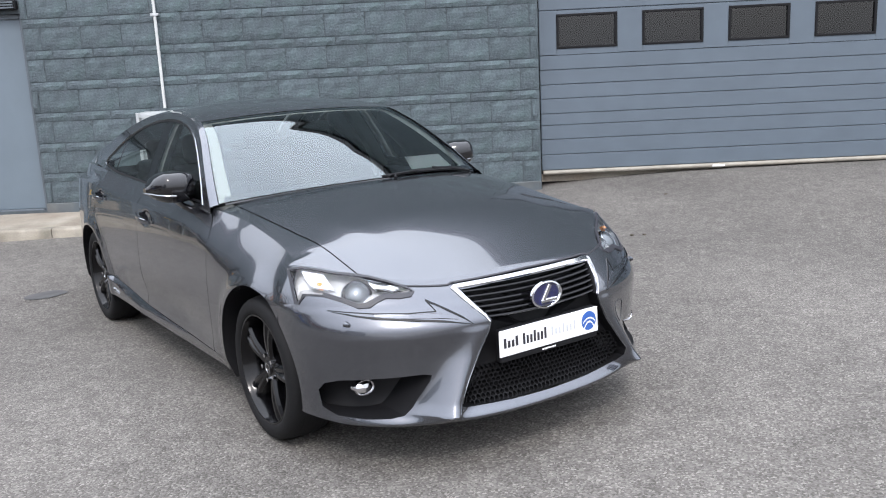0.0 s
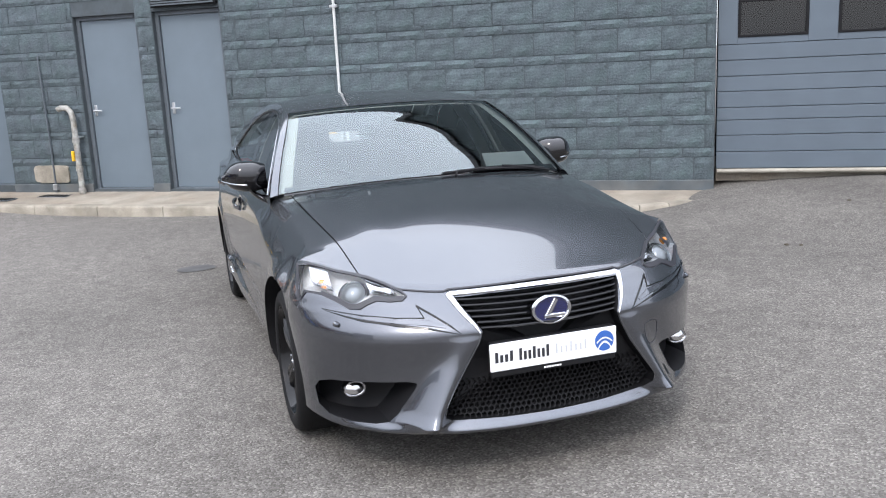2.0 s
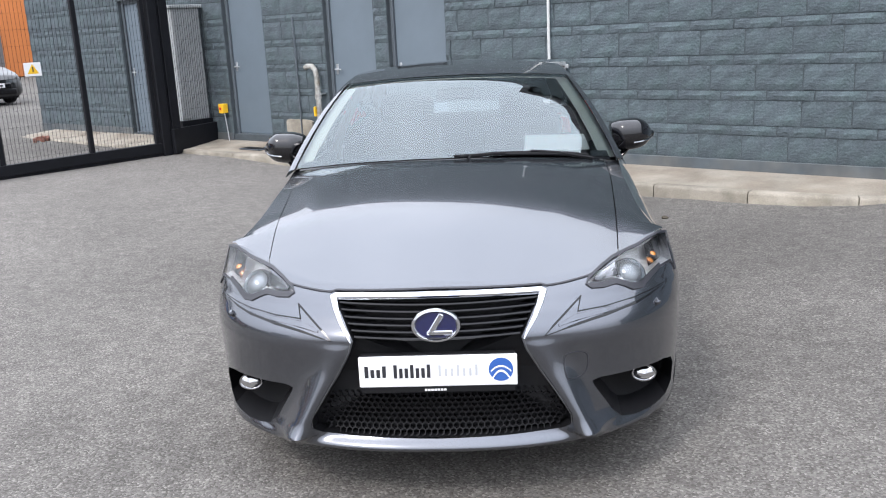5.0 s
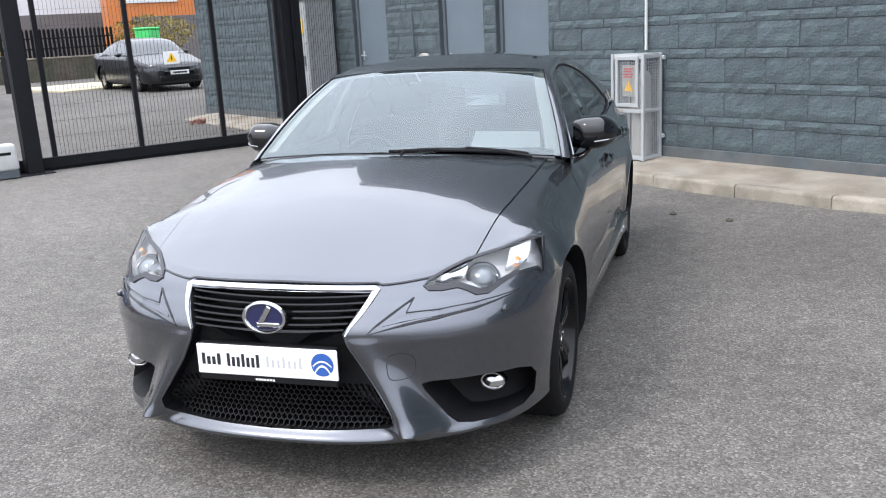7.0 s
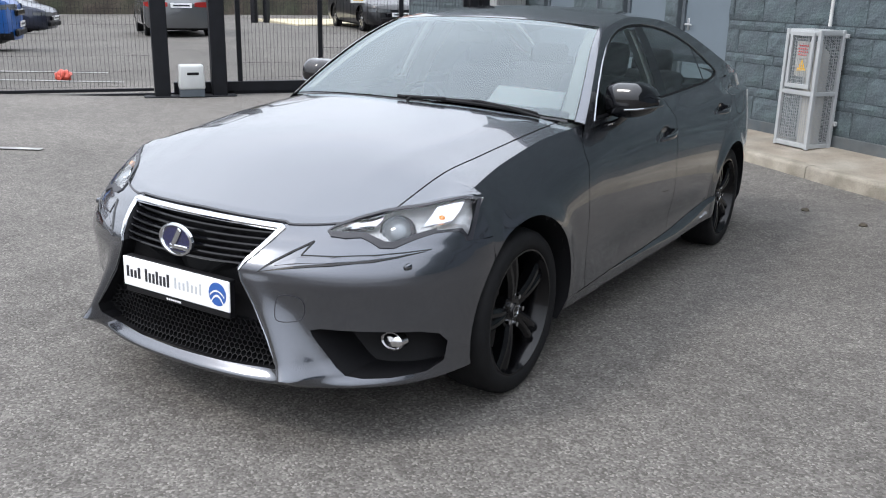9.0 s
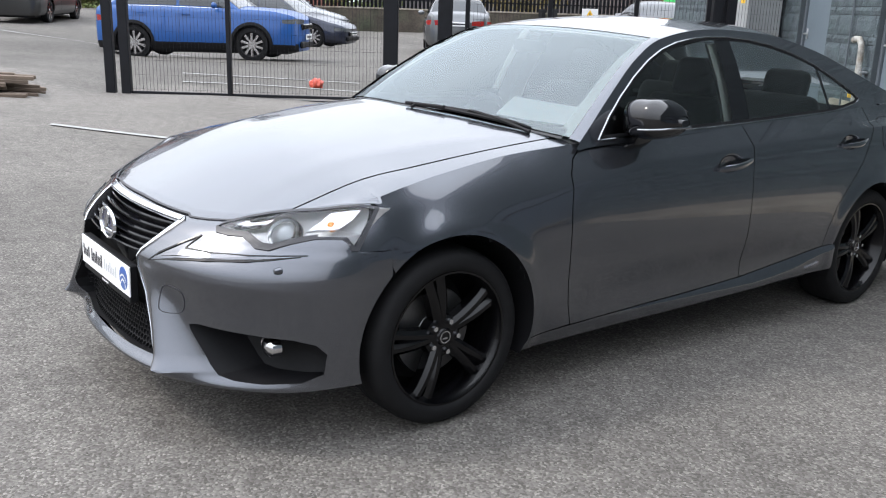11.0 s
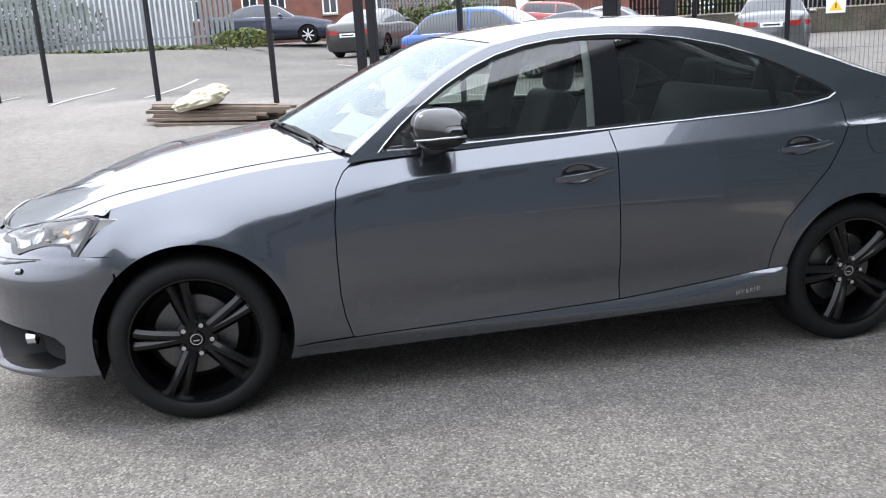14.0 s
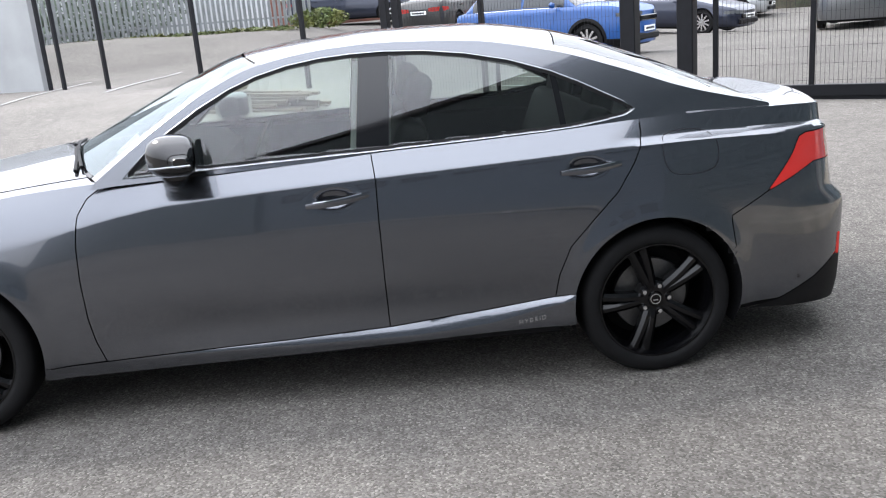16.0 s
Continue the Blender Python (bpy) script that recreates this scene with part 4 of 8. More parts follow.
def bumper_snap(p):
    cy, cz, r = ARCH[0]
    d = math.hypot(p.y - cy, p.z - cz)
    if abs(d - r) < 0.02 and p.x > 0.75:
        return Vector((p.x, cy + (p.y - cy) * r / d, cz + (p.z - cz) * r / d))
    best = min(((math.hypot(n[0] - p.x, n[1] - p.z), n) for n in (nearest(c, p.x, p.z) for c in CUTS)), key=lambda t: t[0])
    if best[0] < 0.022:
        x, z = best[1]
        return Vector((x, front_y(x, z), z))
    return p


panel("front_bumper", front_grid, bumper_keep, bumper_snap, M["paint"], SALOON)


def on_front(x, z, out=0.0):
    """A place on the nose, out metres proud of it."""
    s = 1 if x >= 0 else -1
    x = min(abs(x), 0.9945 * interp(F_Z, F_W, z))
    y = front_y(x, z)
    e = 0.004
    dx = (front_y(abs(x) + e, z) - front_y(abs(x) - e, z)) / (2 * e)
    dz = (front_y(abs(x), z + e) - front_y(abs(x), z - e)) / (2 * e)
    n = Vector((dx, -1, dz)).normalized()
    p = Vector((abs(x), y, z)) + n * out
    return Vector((p.x * s, p.y, p.z))


def sunk(name, poly, depth, material, parent, label="", n=1, mirror=True):
    """A recess behind an opening in the nose: walls that go back, and a floor."""
    pts = []
    for i in range(len(poly)):
        a, b = poly[i - 1], poly[i]
        for k in range(n):
            pts.append((a[0] + (b[0] - a[0]) * (k + 1) / n, a[1] + (b[1] - a[1]) * (k + 1) / n))
    obs = []
    for side in ((1, -1) if mirror else (1,)):
        bm = bmesh.new()
        front = [bm.verts.new(on_front(x * side, z, 0.001)) for x, z in pts]
        cx, cz = sum(p[0] for p in pts) / len(pts), sum(p[1] for p in pts) / len(pts)
        back = []
        for x, z in pts:
            p = on_front(x + (cx - x) * 0.12, z + (cz - z) * 0.12)
            back.append(bm.verts.new(Vector((p.x * side, p.y + depth, p.z))))
        for i in range(len(pts)):
            bm.faces.new((front[i - 1], front[i], back[i], back[i - 1]))
        c = bm.verts.new(sum((v.co for v in back), Vector()) / len(back))
        for i in range(len(pts)):
            bm.faces.new((back[i - 1], back[i], c))
        obs.append(part(name, bm, material, parent, label, smooth=True, angle=30))
    return obs


def strip(bm, line, half, out, thick=0.003):
    """A flat moulding laid along points of the nose: line of (x, z), half its half-width."""
    rows = []
    for i, (x, z) in enumerate(line):
        x0, z0 = line[max(i - 1, 0)]
        x1, z1 = line[min(i + 1, len(line) - 1)]
        d = Vector((x1 - x0, z1 - z0)).normalized()
        h = half[i] if isinstance(half, (list, tuple)) else half
        nx, nz = -d.y * h, d.x * h
        rows.append([bm.verts.new(on_front(x + s * nx, z + s * nz, o)) for s, o in ((-1, 0), (-0.8, out), (0.8, out), (1, 0))])
    for a, b in zip(rows, rows[1:]):
        for k in range(3):
            bm.faces.new((a[k], a[k + 1], b[k + 1], b[k]))


# grille: dark bed, blades above, honeycomb below, bright surround
full = SPINDLE[1:-1] + [(-x, z) for x, z in SPINDLE[1:-1]][::-1]
bm = bmesh.new()
bed = [bm.verts.new((x * 0.99, front_y(x * 0.99, z) + 0.055, z)) for x, z in full]
rim = [bm.verts.new(on_front(x, z, 0.001)) for x, z in full]
for i in range(len(full)):
    bm.faces.new((rim[i - 1], rim[i], bed[i], bed[i - 1]))
mid = bm.verts.new((0, -0.80, 0.47))
for i in range(len(full)):
    bm.faces.new((bed[i - 1], bed[i], mid))
grille = part("grille", bm, M["black"], SALOON, "black spindle-shaped grille")
def half_open(z):
    """Half the width of the grille opening at a height."""
    return interp([0.24, 0.248, 0.262, 0.31, 0.37, 0.46, 0.54, 0.582, 0.64, 0.694, 0.70], [0.1, 0.35, 0.42, 0.43, 0.395, 0.335, 0.29, 0.276, 0.31, 0.345, 0.345], z)
for k in range(6):
    z = 0.592 + k * 0.0185
    w = half_open(z) - 0.004
    bm = bmesh.new()
    rows = []
    for x in frange(-w, w, 24):
        sag = 0.006 * (1 - (x / w) ** 2)
        y = front_y(x, z) + 0.012
        rows.append([bm.verts.new((x, y + dy, z - sag + dz)) for dy, dz in ((0, -0.001), (0.002, 0.004), (0.03, 0.002), (0.03, -0.006), (0.002, -0.005))])
    for a, b in zip(rows, rows[1:]):
        for i in range(5):
            bm.faces.new((a[i], a[(i + 1) % 5], b[(i + 1) % 5], b[i]))
    part("grille_blade", bm, M["gloss"], grille, smooth=True)
bm = bmesh.new()
rr = 0.0105
for r in range(8):
    z = 0.254 + r * rr * 1.72
    for c in range(-26, 27):
        x = c * rr * 2.0 + (rr if r % 2 else 0)
        if abs(x) > half_open(z) - 0.02:
            continue
        p = [Vector((x + rr * math.sin(t), 0, z + rr * 1.14 * math.cos(t))) for t in (k * math.pi / 3 for k in range(6))]
        for a, b in ((p[0], p[1]), (p[1], p[2]), (p[2], p[3])):
            d = (b - a).normalized()
            nrm = Vector((-d.z, 0, d.x)) * 0.0016
            q = [a - nrm, b - nrm, b + nrm, a + nrm]
            f = [bm.verts.new((v.x, front_y(v.x, v.z) + 0.018, v.z)) for v in q]
            g = [bm.verts.new((v.x, front_y(v.x, v.z) + 0.04, v.z)) for v in q]
            bm.faces.new(f)
            bm.faces.new((f[0], f[1], g[1], g[0]))
            bm.faces.new((f[2], f[3], g[3], g[2]))
tagged(part("grille_mesh", bm, M["black"], grille, "black honeycomb mesh"), kind="stuff")
bm = bmesh.new()
strip(bm, [(x, 0.707 - 0.003 * (abs(x) / 0.35) ** 2) for x in frange(-0.35, 0.35, 40)], 0.0065, 0.006)
for s in (1, -1):
    strip(bm, [(s * x, z) for x, z in ((0.357, 0.706), (0.342, 0.672), (0.322, 0.636), (0.297, 0.602), (0.284, 0.578))], [0.013, 0.011, 0.008, 0.005, 0.002], 0.005)
part("grille_surround", bm, M["chrome"], SALOON, "bright chrome grille surround", smooth=True)
for s in (1, -1):
    bm = bmesh.new()
    strip(bm, [(s * x, z) for x, z in ((0.284, 0.578), (0.293, 0.545), (0.338, 0.468), (0.399, 0.374), (0.434, 0.315), (0.436, 0.285))], [0.0018, 0.0015, 0.0012, 0.0012, 0.001, 0.0008], 0.003)
    part("grille_edge", bm, M["moulding"], SALOON, "thin dim grille edge", smooth=True)
bm = bmesh.new()
strip(bm, [(x, brow(x) + (0.006 if abs(x) < 0.36 else 0.001)) for x in frange(-0.55, 0.55, 60)], 0.0022, 0.0035)
part("bonnet_gap", bm, M["ink"], SALOON)
# emblem: navy oval with a bright ring and one bent bar
bm = bmesh.new()
yc = front_y(0, 0.63) - 0.008
rings = []
for a, o in ((1.0, 0.0), (0.97, -0.008), (0.87, -0.01), (0.82, -0.006), (0.80, 0.0)):
    rings.append([bm.verts.new((0.082 * a * math.cos(t), yc + o, 0.631 + 0.057 * a * math.sin(t))) for t in (2 * math.pi * k / 40 for k in range(40))])
for r0, r1 in zip(rings, rings[1:]):
    for k in range(40):
        bm.faces.new((r0[k], r0[(k + 1) % 40], r1[(k + 1) % 40], r1[k]))
bx(bm, -0.0095, 0.0095, yc - 0.009, yc, -0.037, 0.04, 0.003, Matrix.Translation((0.0, 0, 0.636)) @ Matrix.Rotation(radians(32), 4, "Y"))
bx(bm, -0.03, 0.055, yc - 0.0095, yc, 0.598, 0.614, 0.003)
emblem = part("emblem", bm, M["chrome"], SALOON, "chrome-ringed navy oval badge", smooth=True, angle=30)
bm = bmesh.new()
bm.faces.new([bm.verts.new((0.071 * math.cos(t), yc - 0.002, 0.631 + 0.05 * math.sin(t))) for t in (2 * math.pi * k / 40 for k in range(40))])
part("emblem_field", bm, M["navy"], emblem)
# number-plate panel with plain bars
yp = -0.888
plate = part("number_plate", box_bm(-0.26, 0.26, yp, yp + 0.008, 0.428, 0.534, 0.003), M["plate"], SALOON, "white dealer plate with dark bars and a blue disc")
part("plate_holder", box_bm(-0.255, 0.255, yp + 0.004, yp + 0.035, 0.404, 0.537, 0.004), M["black"], SALOON)
for a, b, z0, z1, m_ in ((-0.244, -0.166, 0.462, 0.502, "ink"), (-0.148, -0.02, 0.459, 0.505, "ink"), (0.0, 0.14, 0.463, 0.502, "grey_ink")):
    n = round((b - a) / 0.0195)
    for k in range(n):
        w = (b - a) / n
        part("bar", box_bm(a + k * w + 0.003, a + k * w + w - (0.004 if m_ == "ink" else 0.009), yp - 0.001, yp + 0.002, z0, z1 - (0.012 if k % 3 else 0.0)), M[m_], plate)
bm = bmesh.new()
cyl(bm, (0.207, yp - 0.001, 0.483), (0.207, yp + 0.002, 0.483), 0.04, seg=32)
disc = part("disc", bm, M["blue_ink"], plate, "blue round logo shape")
for k, (z0, h) in enumerate(((0.495, 0.006), (0.479, 0.008))):
    bm = bmesh.new()
    rows = [[bm.verts.new((x, yp - 0.0025, z0 - 0.02 * ((x - 0.207) / 0.035) ** 2 * (1 + k) + dz)) for dz in (-h / 2, h / 2)] for x in frange(0.174, 0.24, 10)]
    for r0, r1 in zip(rows, rows[1:]):
        bm.faces.new((r0[0], r0[1], r1[1], r1[0]))
    part("disc_stripe", bm, M["plate"], disc)
for k in range(7):
    part("small_bar", box_bm(-0.045 + k * 0.0105, -0.037 + k * 0.0105, yp + 0.0035, yp + 0.006, 0.412, 0.419), M["plate"], plate)

# head lamps, daytime-light arrows, fog lamps, washers
cover_grid = [[on_front(v.x, v.z, 0.003) for v in col] for col in front_grid]


def lamp_snap(p):
    x, z = nearest(LAMP, p.x, p.z)
    return on_front(x, z, 0.003) if math.hypot(x - p.x, z - p.z) < 0.02 else p


for side in (1, -1):
    def bowl(name, x, z, prof, material, parent, label="", deep=0.04):
        """A round piece set into the lamp, turned about a line between the car's length and the lamp's face."""
        c = on_front(x, z)
        axis = ((on_front(x, z, 0.01) - c).normalized() * 0.72 + Vector((0, -0.28, 0))).normalized()
        bm = bmesh.new()
        lathe(bm, prof, 32, "y")
        bmesh.ops.transform(bm, matrix=Matrix.Translation(c - axis * deep) @ Vector((0, -1, 0)).rotation_difference(axis).to_matrix().to_4x4(), verts=bm.verts[:])
        for v in bm.verts:
            v.co.x *= side
        return part(name, bm, material, parent, label, smooth=True, angle=30)

    lamp = part("head_lamp", bmesh.new(), M["black"], SALOON, "clear projector head lamp with amber corner")
    housing = sunk("lamp_housing", LAMP, 0.1, M["lamp_grey"], lamp, n=3, mirror=False)[0]
    if side < 0:
        housing.scale = (-1, 1, 1)
    cover = panel("lamp_cover", cover_grid, lambda p: inside(LAMP, p.x, p.z), lamp_snap, M["clear"], lamp, mirror=False)[0]
    if side < 0:
        cover.scale = (-1, 1, 1)
    # black edge: thin above, a deep bezel below
    bm = bmesh.new()
    line = [LAMP[k % len(LAMP)] for k in range(len(LAMP) + 1)]
    strip(bm, [(x * side, z) for x, z in line], 0.0046, 0.0045)
    low = [(0.515, 0.703), (0.565, 0.7), (0.61, 0.703), (0.645, 0.69), (0.675, 0.677), (0.704, 0.677), (0.742, 0.699), (0.785, 0.717)]
    strip(bm, [(x * side, z) for x, z in low], [0.004, 0.0055, 0.0055, 0.006, 0.008, 0.0085, 0.006, 0.004], 0.0042)
    part("lamp_rim", bm, M["ink"], lamp, "black lamp edge")
    ring = bowl("projector_ring", 0.683, 0.722, [(0.045, -0.012), (0.048, -0.022), (0.051, -0.018), (0.053, -0.006), (0.053, 0.02)], M["chrome"], lamp)
    bowl("projector_shroud", 0.683, 0.722, [(0.053, -0.008), (0.058, -0.012), (0.062, -0.002), (0.062, 0.012)], M["gloss"], ring)
    bowl("projector_lens", 0.683, 0.722, [(0.001, -0.034), (0.016, -0.032), (0.033, -0.025), (0.042, -0.016), (0.0455, -0.01)], M["lens"], lamp)
    # inner wing reflector and outer reflector with the indicator
    bm = bmesh.new()
    rows = []
    for x, z0, z1 in ((0.532, 0.706, 0.716), (0.56, 0.706, 0.729), (0.59, 0.71, 0.744), (0.62, 0.712, 0.753)):
        rows.append([bm.verts.new((side * p.x, p.y + d, p.z)) for p, d in ((on_front(x, z0), 0.016), (on_front(x, (z0 + z1) / 2), 0.03), (on_front(x, z1), 0.018))])
    for r0, r1 in zip(rows, rows[1:]):
        for k in range(2):
            bm.faces.new((r0[k], r0[k + 1], r1[k + 1], r1[k]))
    part("wing_reflector", bm, M["reflector"], lamp, smooth=True)
    bm = bmesh.new()
    rows = []
    for x, z0, z1 in ((0.742, 0.716, 0.776), (0.765, 0.722, 0.782), (0.785, 0.727, 0.787), (0.803, 0.733, 0.79)):
        rows.append([bm.verts.new((side * p.x, p.y + d, p.z)) for p, d in ((on_front(x, z0), 0.018), (on_front(x, (z0 + z1) / 2), 0.032), (on_front(x, z1), 0.02))])
    for r0, r1 in zip(rows, rows[1:]):
        for k in range(2):
            bm.faces.new((r0[k], r0[k + 1], r1[k + 1], r1[k]))
    part("corner_reflector", bm, M["reflector"], lamp, smooth=True)
    bowl("indicator", 0.778, 0.752, [(0.001, -0.016), (0.009, -0.013), (0.014, -0.004), (0.016, 0.01)], M["amber"], lamp, "amber indicator bulb", deep=0.024)
    # arrow-shaped daytime light: clear strip between two thin dark lines
    bm = bmesh.new()
    strip(bm, [(x * side, z) for x, z in ((0.795, 0.659), (0.74, 0.653), (0.671, 0.646), (0.564, 0.639), (0.467, 0.637))], 0.0018, 0.003)
    strip(bm, [(x * side, z) for x, z in ((0.467, 0.637), (0.474, 0.656), (0.481, 0.676))], 0.002, 0.003)
    strip(bm, [(x * side, z) for x, z in ((0.482, 0.676), (0.43, 0.641), (0.384, 0.608), (0.352, 0.58))], [0.003, 0.0035, 0.0035, 0.001], 0.004)
    strip(bm, [(x * side, z) for x, z in ((0.785, 0.654), (0.73, 0.641), (0.672, 0.629), (0.565, 0.616), (0.463, 0.603), (0.356, 0.58))], [0.001, 0.003, 0.004, 0.0045, 0.004, 0.001], 0.005)
    drl = part("daytime_light", bm, M["gloss"], SALOON, "thin dark arrow-shaped daytime light")
    bm = bmesh.new()
    strip(bm, [(x * side, z) for x, z in ((0.76, 0.651), (0.67, 0.6385), (0.565, 0.628), (0.46, 0.6215), (0.40, 0.606))], [0.001, 0.005, 0.0075, 0.010, 0.004], 0.0025)
    part("light_guide", bm, M["paint"], drl)
    # fog lamp in its dark recess
    fog = sunk("fog_recess", FOG, 0.15, M["black"], SALOON, "black fog-lamp recess", n=2, mirror=False)[0]
    if side < 0:
        fog.scale = (-1, 1, 1)
    c = on_front(0.712, 0.352)
    bm = bmesh.new()
    lathe(bm, [(0.002, -0.012), (0.025, -0.008), (0.036, 0.0), (0.04, 0.004), (0.043, 0.0), (0.045, 0.03)], 24, "y", (c.x, c.y + 0.035, c.z))
    bmesh.ops.scale(bm, vec=(1, 1, 0.72), verts=bm.verts[:], space=Matrix.Translation((0, 0, -c.z)))
    part("fog_lamp", bm, M["reflector"], fog, "clear fog lamp", smooth=True, angle=30)
    c = on_front(0.758, 0.611, 0.004)
    bm = bmesh.new()
    lathe(bm, [(0.001, -0.012), (0.008, -0.01), (0.011, 0.0), (0.012, 0.01)], 16, "y", (c.x * side, c.y, c.z))
    part("washer_cap", bm, M["paint"], SALOON, smooth=True)
# towing-eye cover on one side of the bumper
bm = bmesh.new()
ring = smooth_poly([(0.42, 0.505), (0.49, 0.50), (0.487, 0.432), (0.425, 0.432)], 6)
strip(bm, ring + ring[:1], 0.0014, 0.0015)
part("towing_cover_gap", bm, M["ink"], SALOON)

# ---- saloon: glasshouse ----
R_Y = [0.63, 0.845, 1.075, 1.265, 1.55, 1.75, 2.08, 2.44, 2.70, 2.98, 3.32]
R_Z = [0.965, 1.128, 1.273, 1.35, 1.396, 1.406, 1.395, 1.335, 1.256, 1.160, 1.080]
C_Y = [0.385, 0.645, 0.92, 1.145, 1.53, 1.78, 2.15, 2.52, 2.82, 3.08, 3.34]
C_Z = [1.022, 1.156, 1.29, 1.379, 1.433, 1.45, 1.451, 1.408, 1.32, 1.22, 1.105]


def house_x(z):
    return 0.797 - 0.37 * (z - 1.0) - 0.42 * max(0, z - 1.0) ** 2


def house_at(y, z):
    """The glasshouse side, drawn in a little where it meets the rear wing."""
    return house_x(z) - 0.012 * max(0.0, min(1.0, (y - 2.72) / 0.2)) * max(0.0, min(1.0, (1.16 - z) / 0.06)) - 0.035 * max(0.0, (y - 2.95) / 0.37) ** 1.5


def roof_point(t, k):
    """t runs from the foot of the windscreen (0) to the foot of the rear window (10), k from the middle (0) to the rail (1)."""
    idx = list(range(11))
    ry, rz, cy, cz = (interp(idx, v, t) for v in (R_Y, R_Z, C_Y, C_Z))
    rx = house_at(ry, rz)
    return Vector((rx * k, ry + (cy - ry) * (1 - k**2), rz + (cz - rz) * (1 - k**2.2)))


def roof_piece(name, t0, t1, nt, k0, k1, nk, material, label="", out=0.0, roll=0.0):
    ks = frange(k0, k1, nk)
    cols = []
    for k in ks:
        col = []
        for t in frange(t0, t1, nt):
            s = (k - k0) / (k1 - k0)
            col.append(roof_point(t, k) + Vector((0, -0.5 * roll * (1 - s * s), out + roll * (1 - s * s))))
        cols.append(col)
    if k0 == 0:
        cols = [[Vector((-v.x, v.y, v.z)) for v in c] for c in cols[:0:-1]] + cols
        lofted(name, cols, material, SALOON, label, mirror=False)
    else:
        lofted(name, cols, material, SALOON, label)


roof_piece("windscreen", 0.05, 2.98, 30, 0, 0.953, 16, M["glass"], "laminated windscreen reflecting the sky")
roof_piece("screen_pillar", 0.0, 3.02, 30, 0.957, 1.0, 6, M["paint"], roll=0.005)
roof_piece("screen_seal", 0.0, 3.02, 30, 0.951, 0.957, 1, M["black"])
roof_piece("roof", 3.02, 7.0, 50, 0, 1.0, 24, M["paint"])
roof_piece("rear_window", 7.02, 9.8, 24, 0, 0.86, 12, M["dark_glass"], "dark rear window")
roof_piece("rear_pillar", 7.0, 10.0, 24, 0.865, 1.0, 6, M["paint"])
roof_piece("screen_band", 2.88, 2.99, 4, 0, 0.92, 12, M["gloss"], "black screen-top band", -0.004)
roof_piece("screen_foot", 0.0, 0.22, 4, 0, 0.92, 12, M["gloss"], "black screen-foot band", -0.004)

RAIL = [(y, z) for y, z in zip((interp(list(range(11)), R_Y, t) for t in frange(0, 10, 60)), (interp(list(range(11)), R_Z, t) for t in frange(0, 10, 60)))]
GLASS_TOP = [(0.735, 0.972), (0.82, 1.055), (0.905, 1.122), (1.02, 1.198), (1.14, 1.262), (1.25, 1.306), (1.37, 1.338), (1.5, 1.358), (1.62, 1.367), (1.75, 1.37), (1.92, 1.363), (2.08, 1.344), (2.25, 1.31), (2.41, 1.26), (2.52, 1.213), (2.62, 1.163), (2.70, 1.123), (2.735, 1.098)]
GLASS_LOW = [(2.70, 1.078), (2.60, 1.06), (2.5, 1.047), (2.36, 1.037), (2.0, 1.021), (1.68, 1.007), (1.2, 0.99), (0.9, 0.978)]
OPENING = GLASS_TOP + GLASS_LOW
house_grid = [[Vector((house_at(y, z), y, z)) for z in frange(0.93, 1.425, 52)] for y in frange(0.56, 3.36, 234)]
house_poly = RAIL + [(3.34, 1.05), (2.95, 1.045), (2.7, 1.035), (2.36, 1.02), (1.68, 0.99), (0.69, 0.945), (0.60, 0.935)]


def house_snap(*polys):
    def f(p):
        best = min(((math.hypot(n[0] - p.y, n[1] - p.z), n) for n in (nearest(q, p.y, p.z) for q in polys)), key=lambda t: t[0])
        if best[0] > 0.022:
            return p
        return Vector((house_at(best[1][0], best[1][1]), best[1][0], best[1][1]))
    return f


panel("window_surround", house_grid, lambda p: inside(house_poly, p.y, p.z) and not inside(OPENING, p.y, p.z), house_snap(house_poly, OPENING), M["paint"], SALOON)


def between(y0, y1):
    """The part of the side opening between two upright lines, each (y at foot, y at top)."""
    def f(p):
        k = (p.z - 1.0) / 0.36
        return inside(OPENING, p.y, p.z) and y0[0] + (y0[1] - y0[0]) * k < p.y < y1[0] + (y1[1] - y1[0]) * k
    return f


def pane(name, y0, y1, material, label=""):
    def snap(p):
        k = (p.z - 1.0) / 0.36
        for e in (y0, y1):
            y = e[0] + (e[1] - e[0]) * k
            if abs(p.y - y) < 0.012:
                return Vector((p.x, y, p.z))
        return house_snap(OPENING)(p)
    return panel(name, [[v - Vector((0.006, 0, 0)) for v in c] for c in house_grid], between(y0, y1), snap, material, SALOON, label)


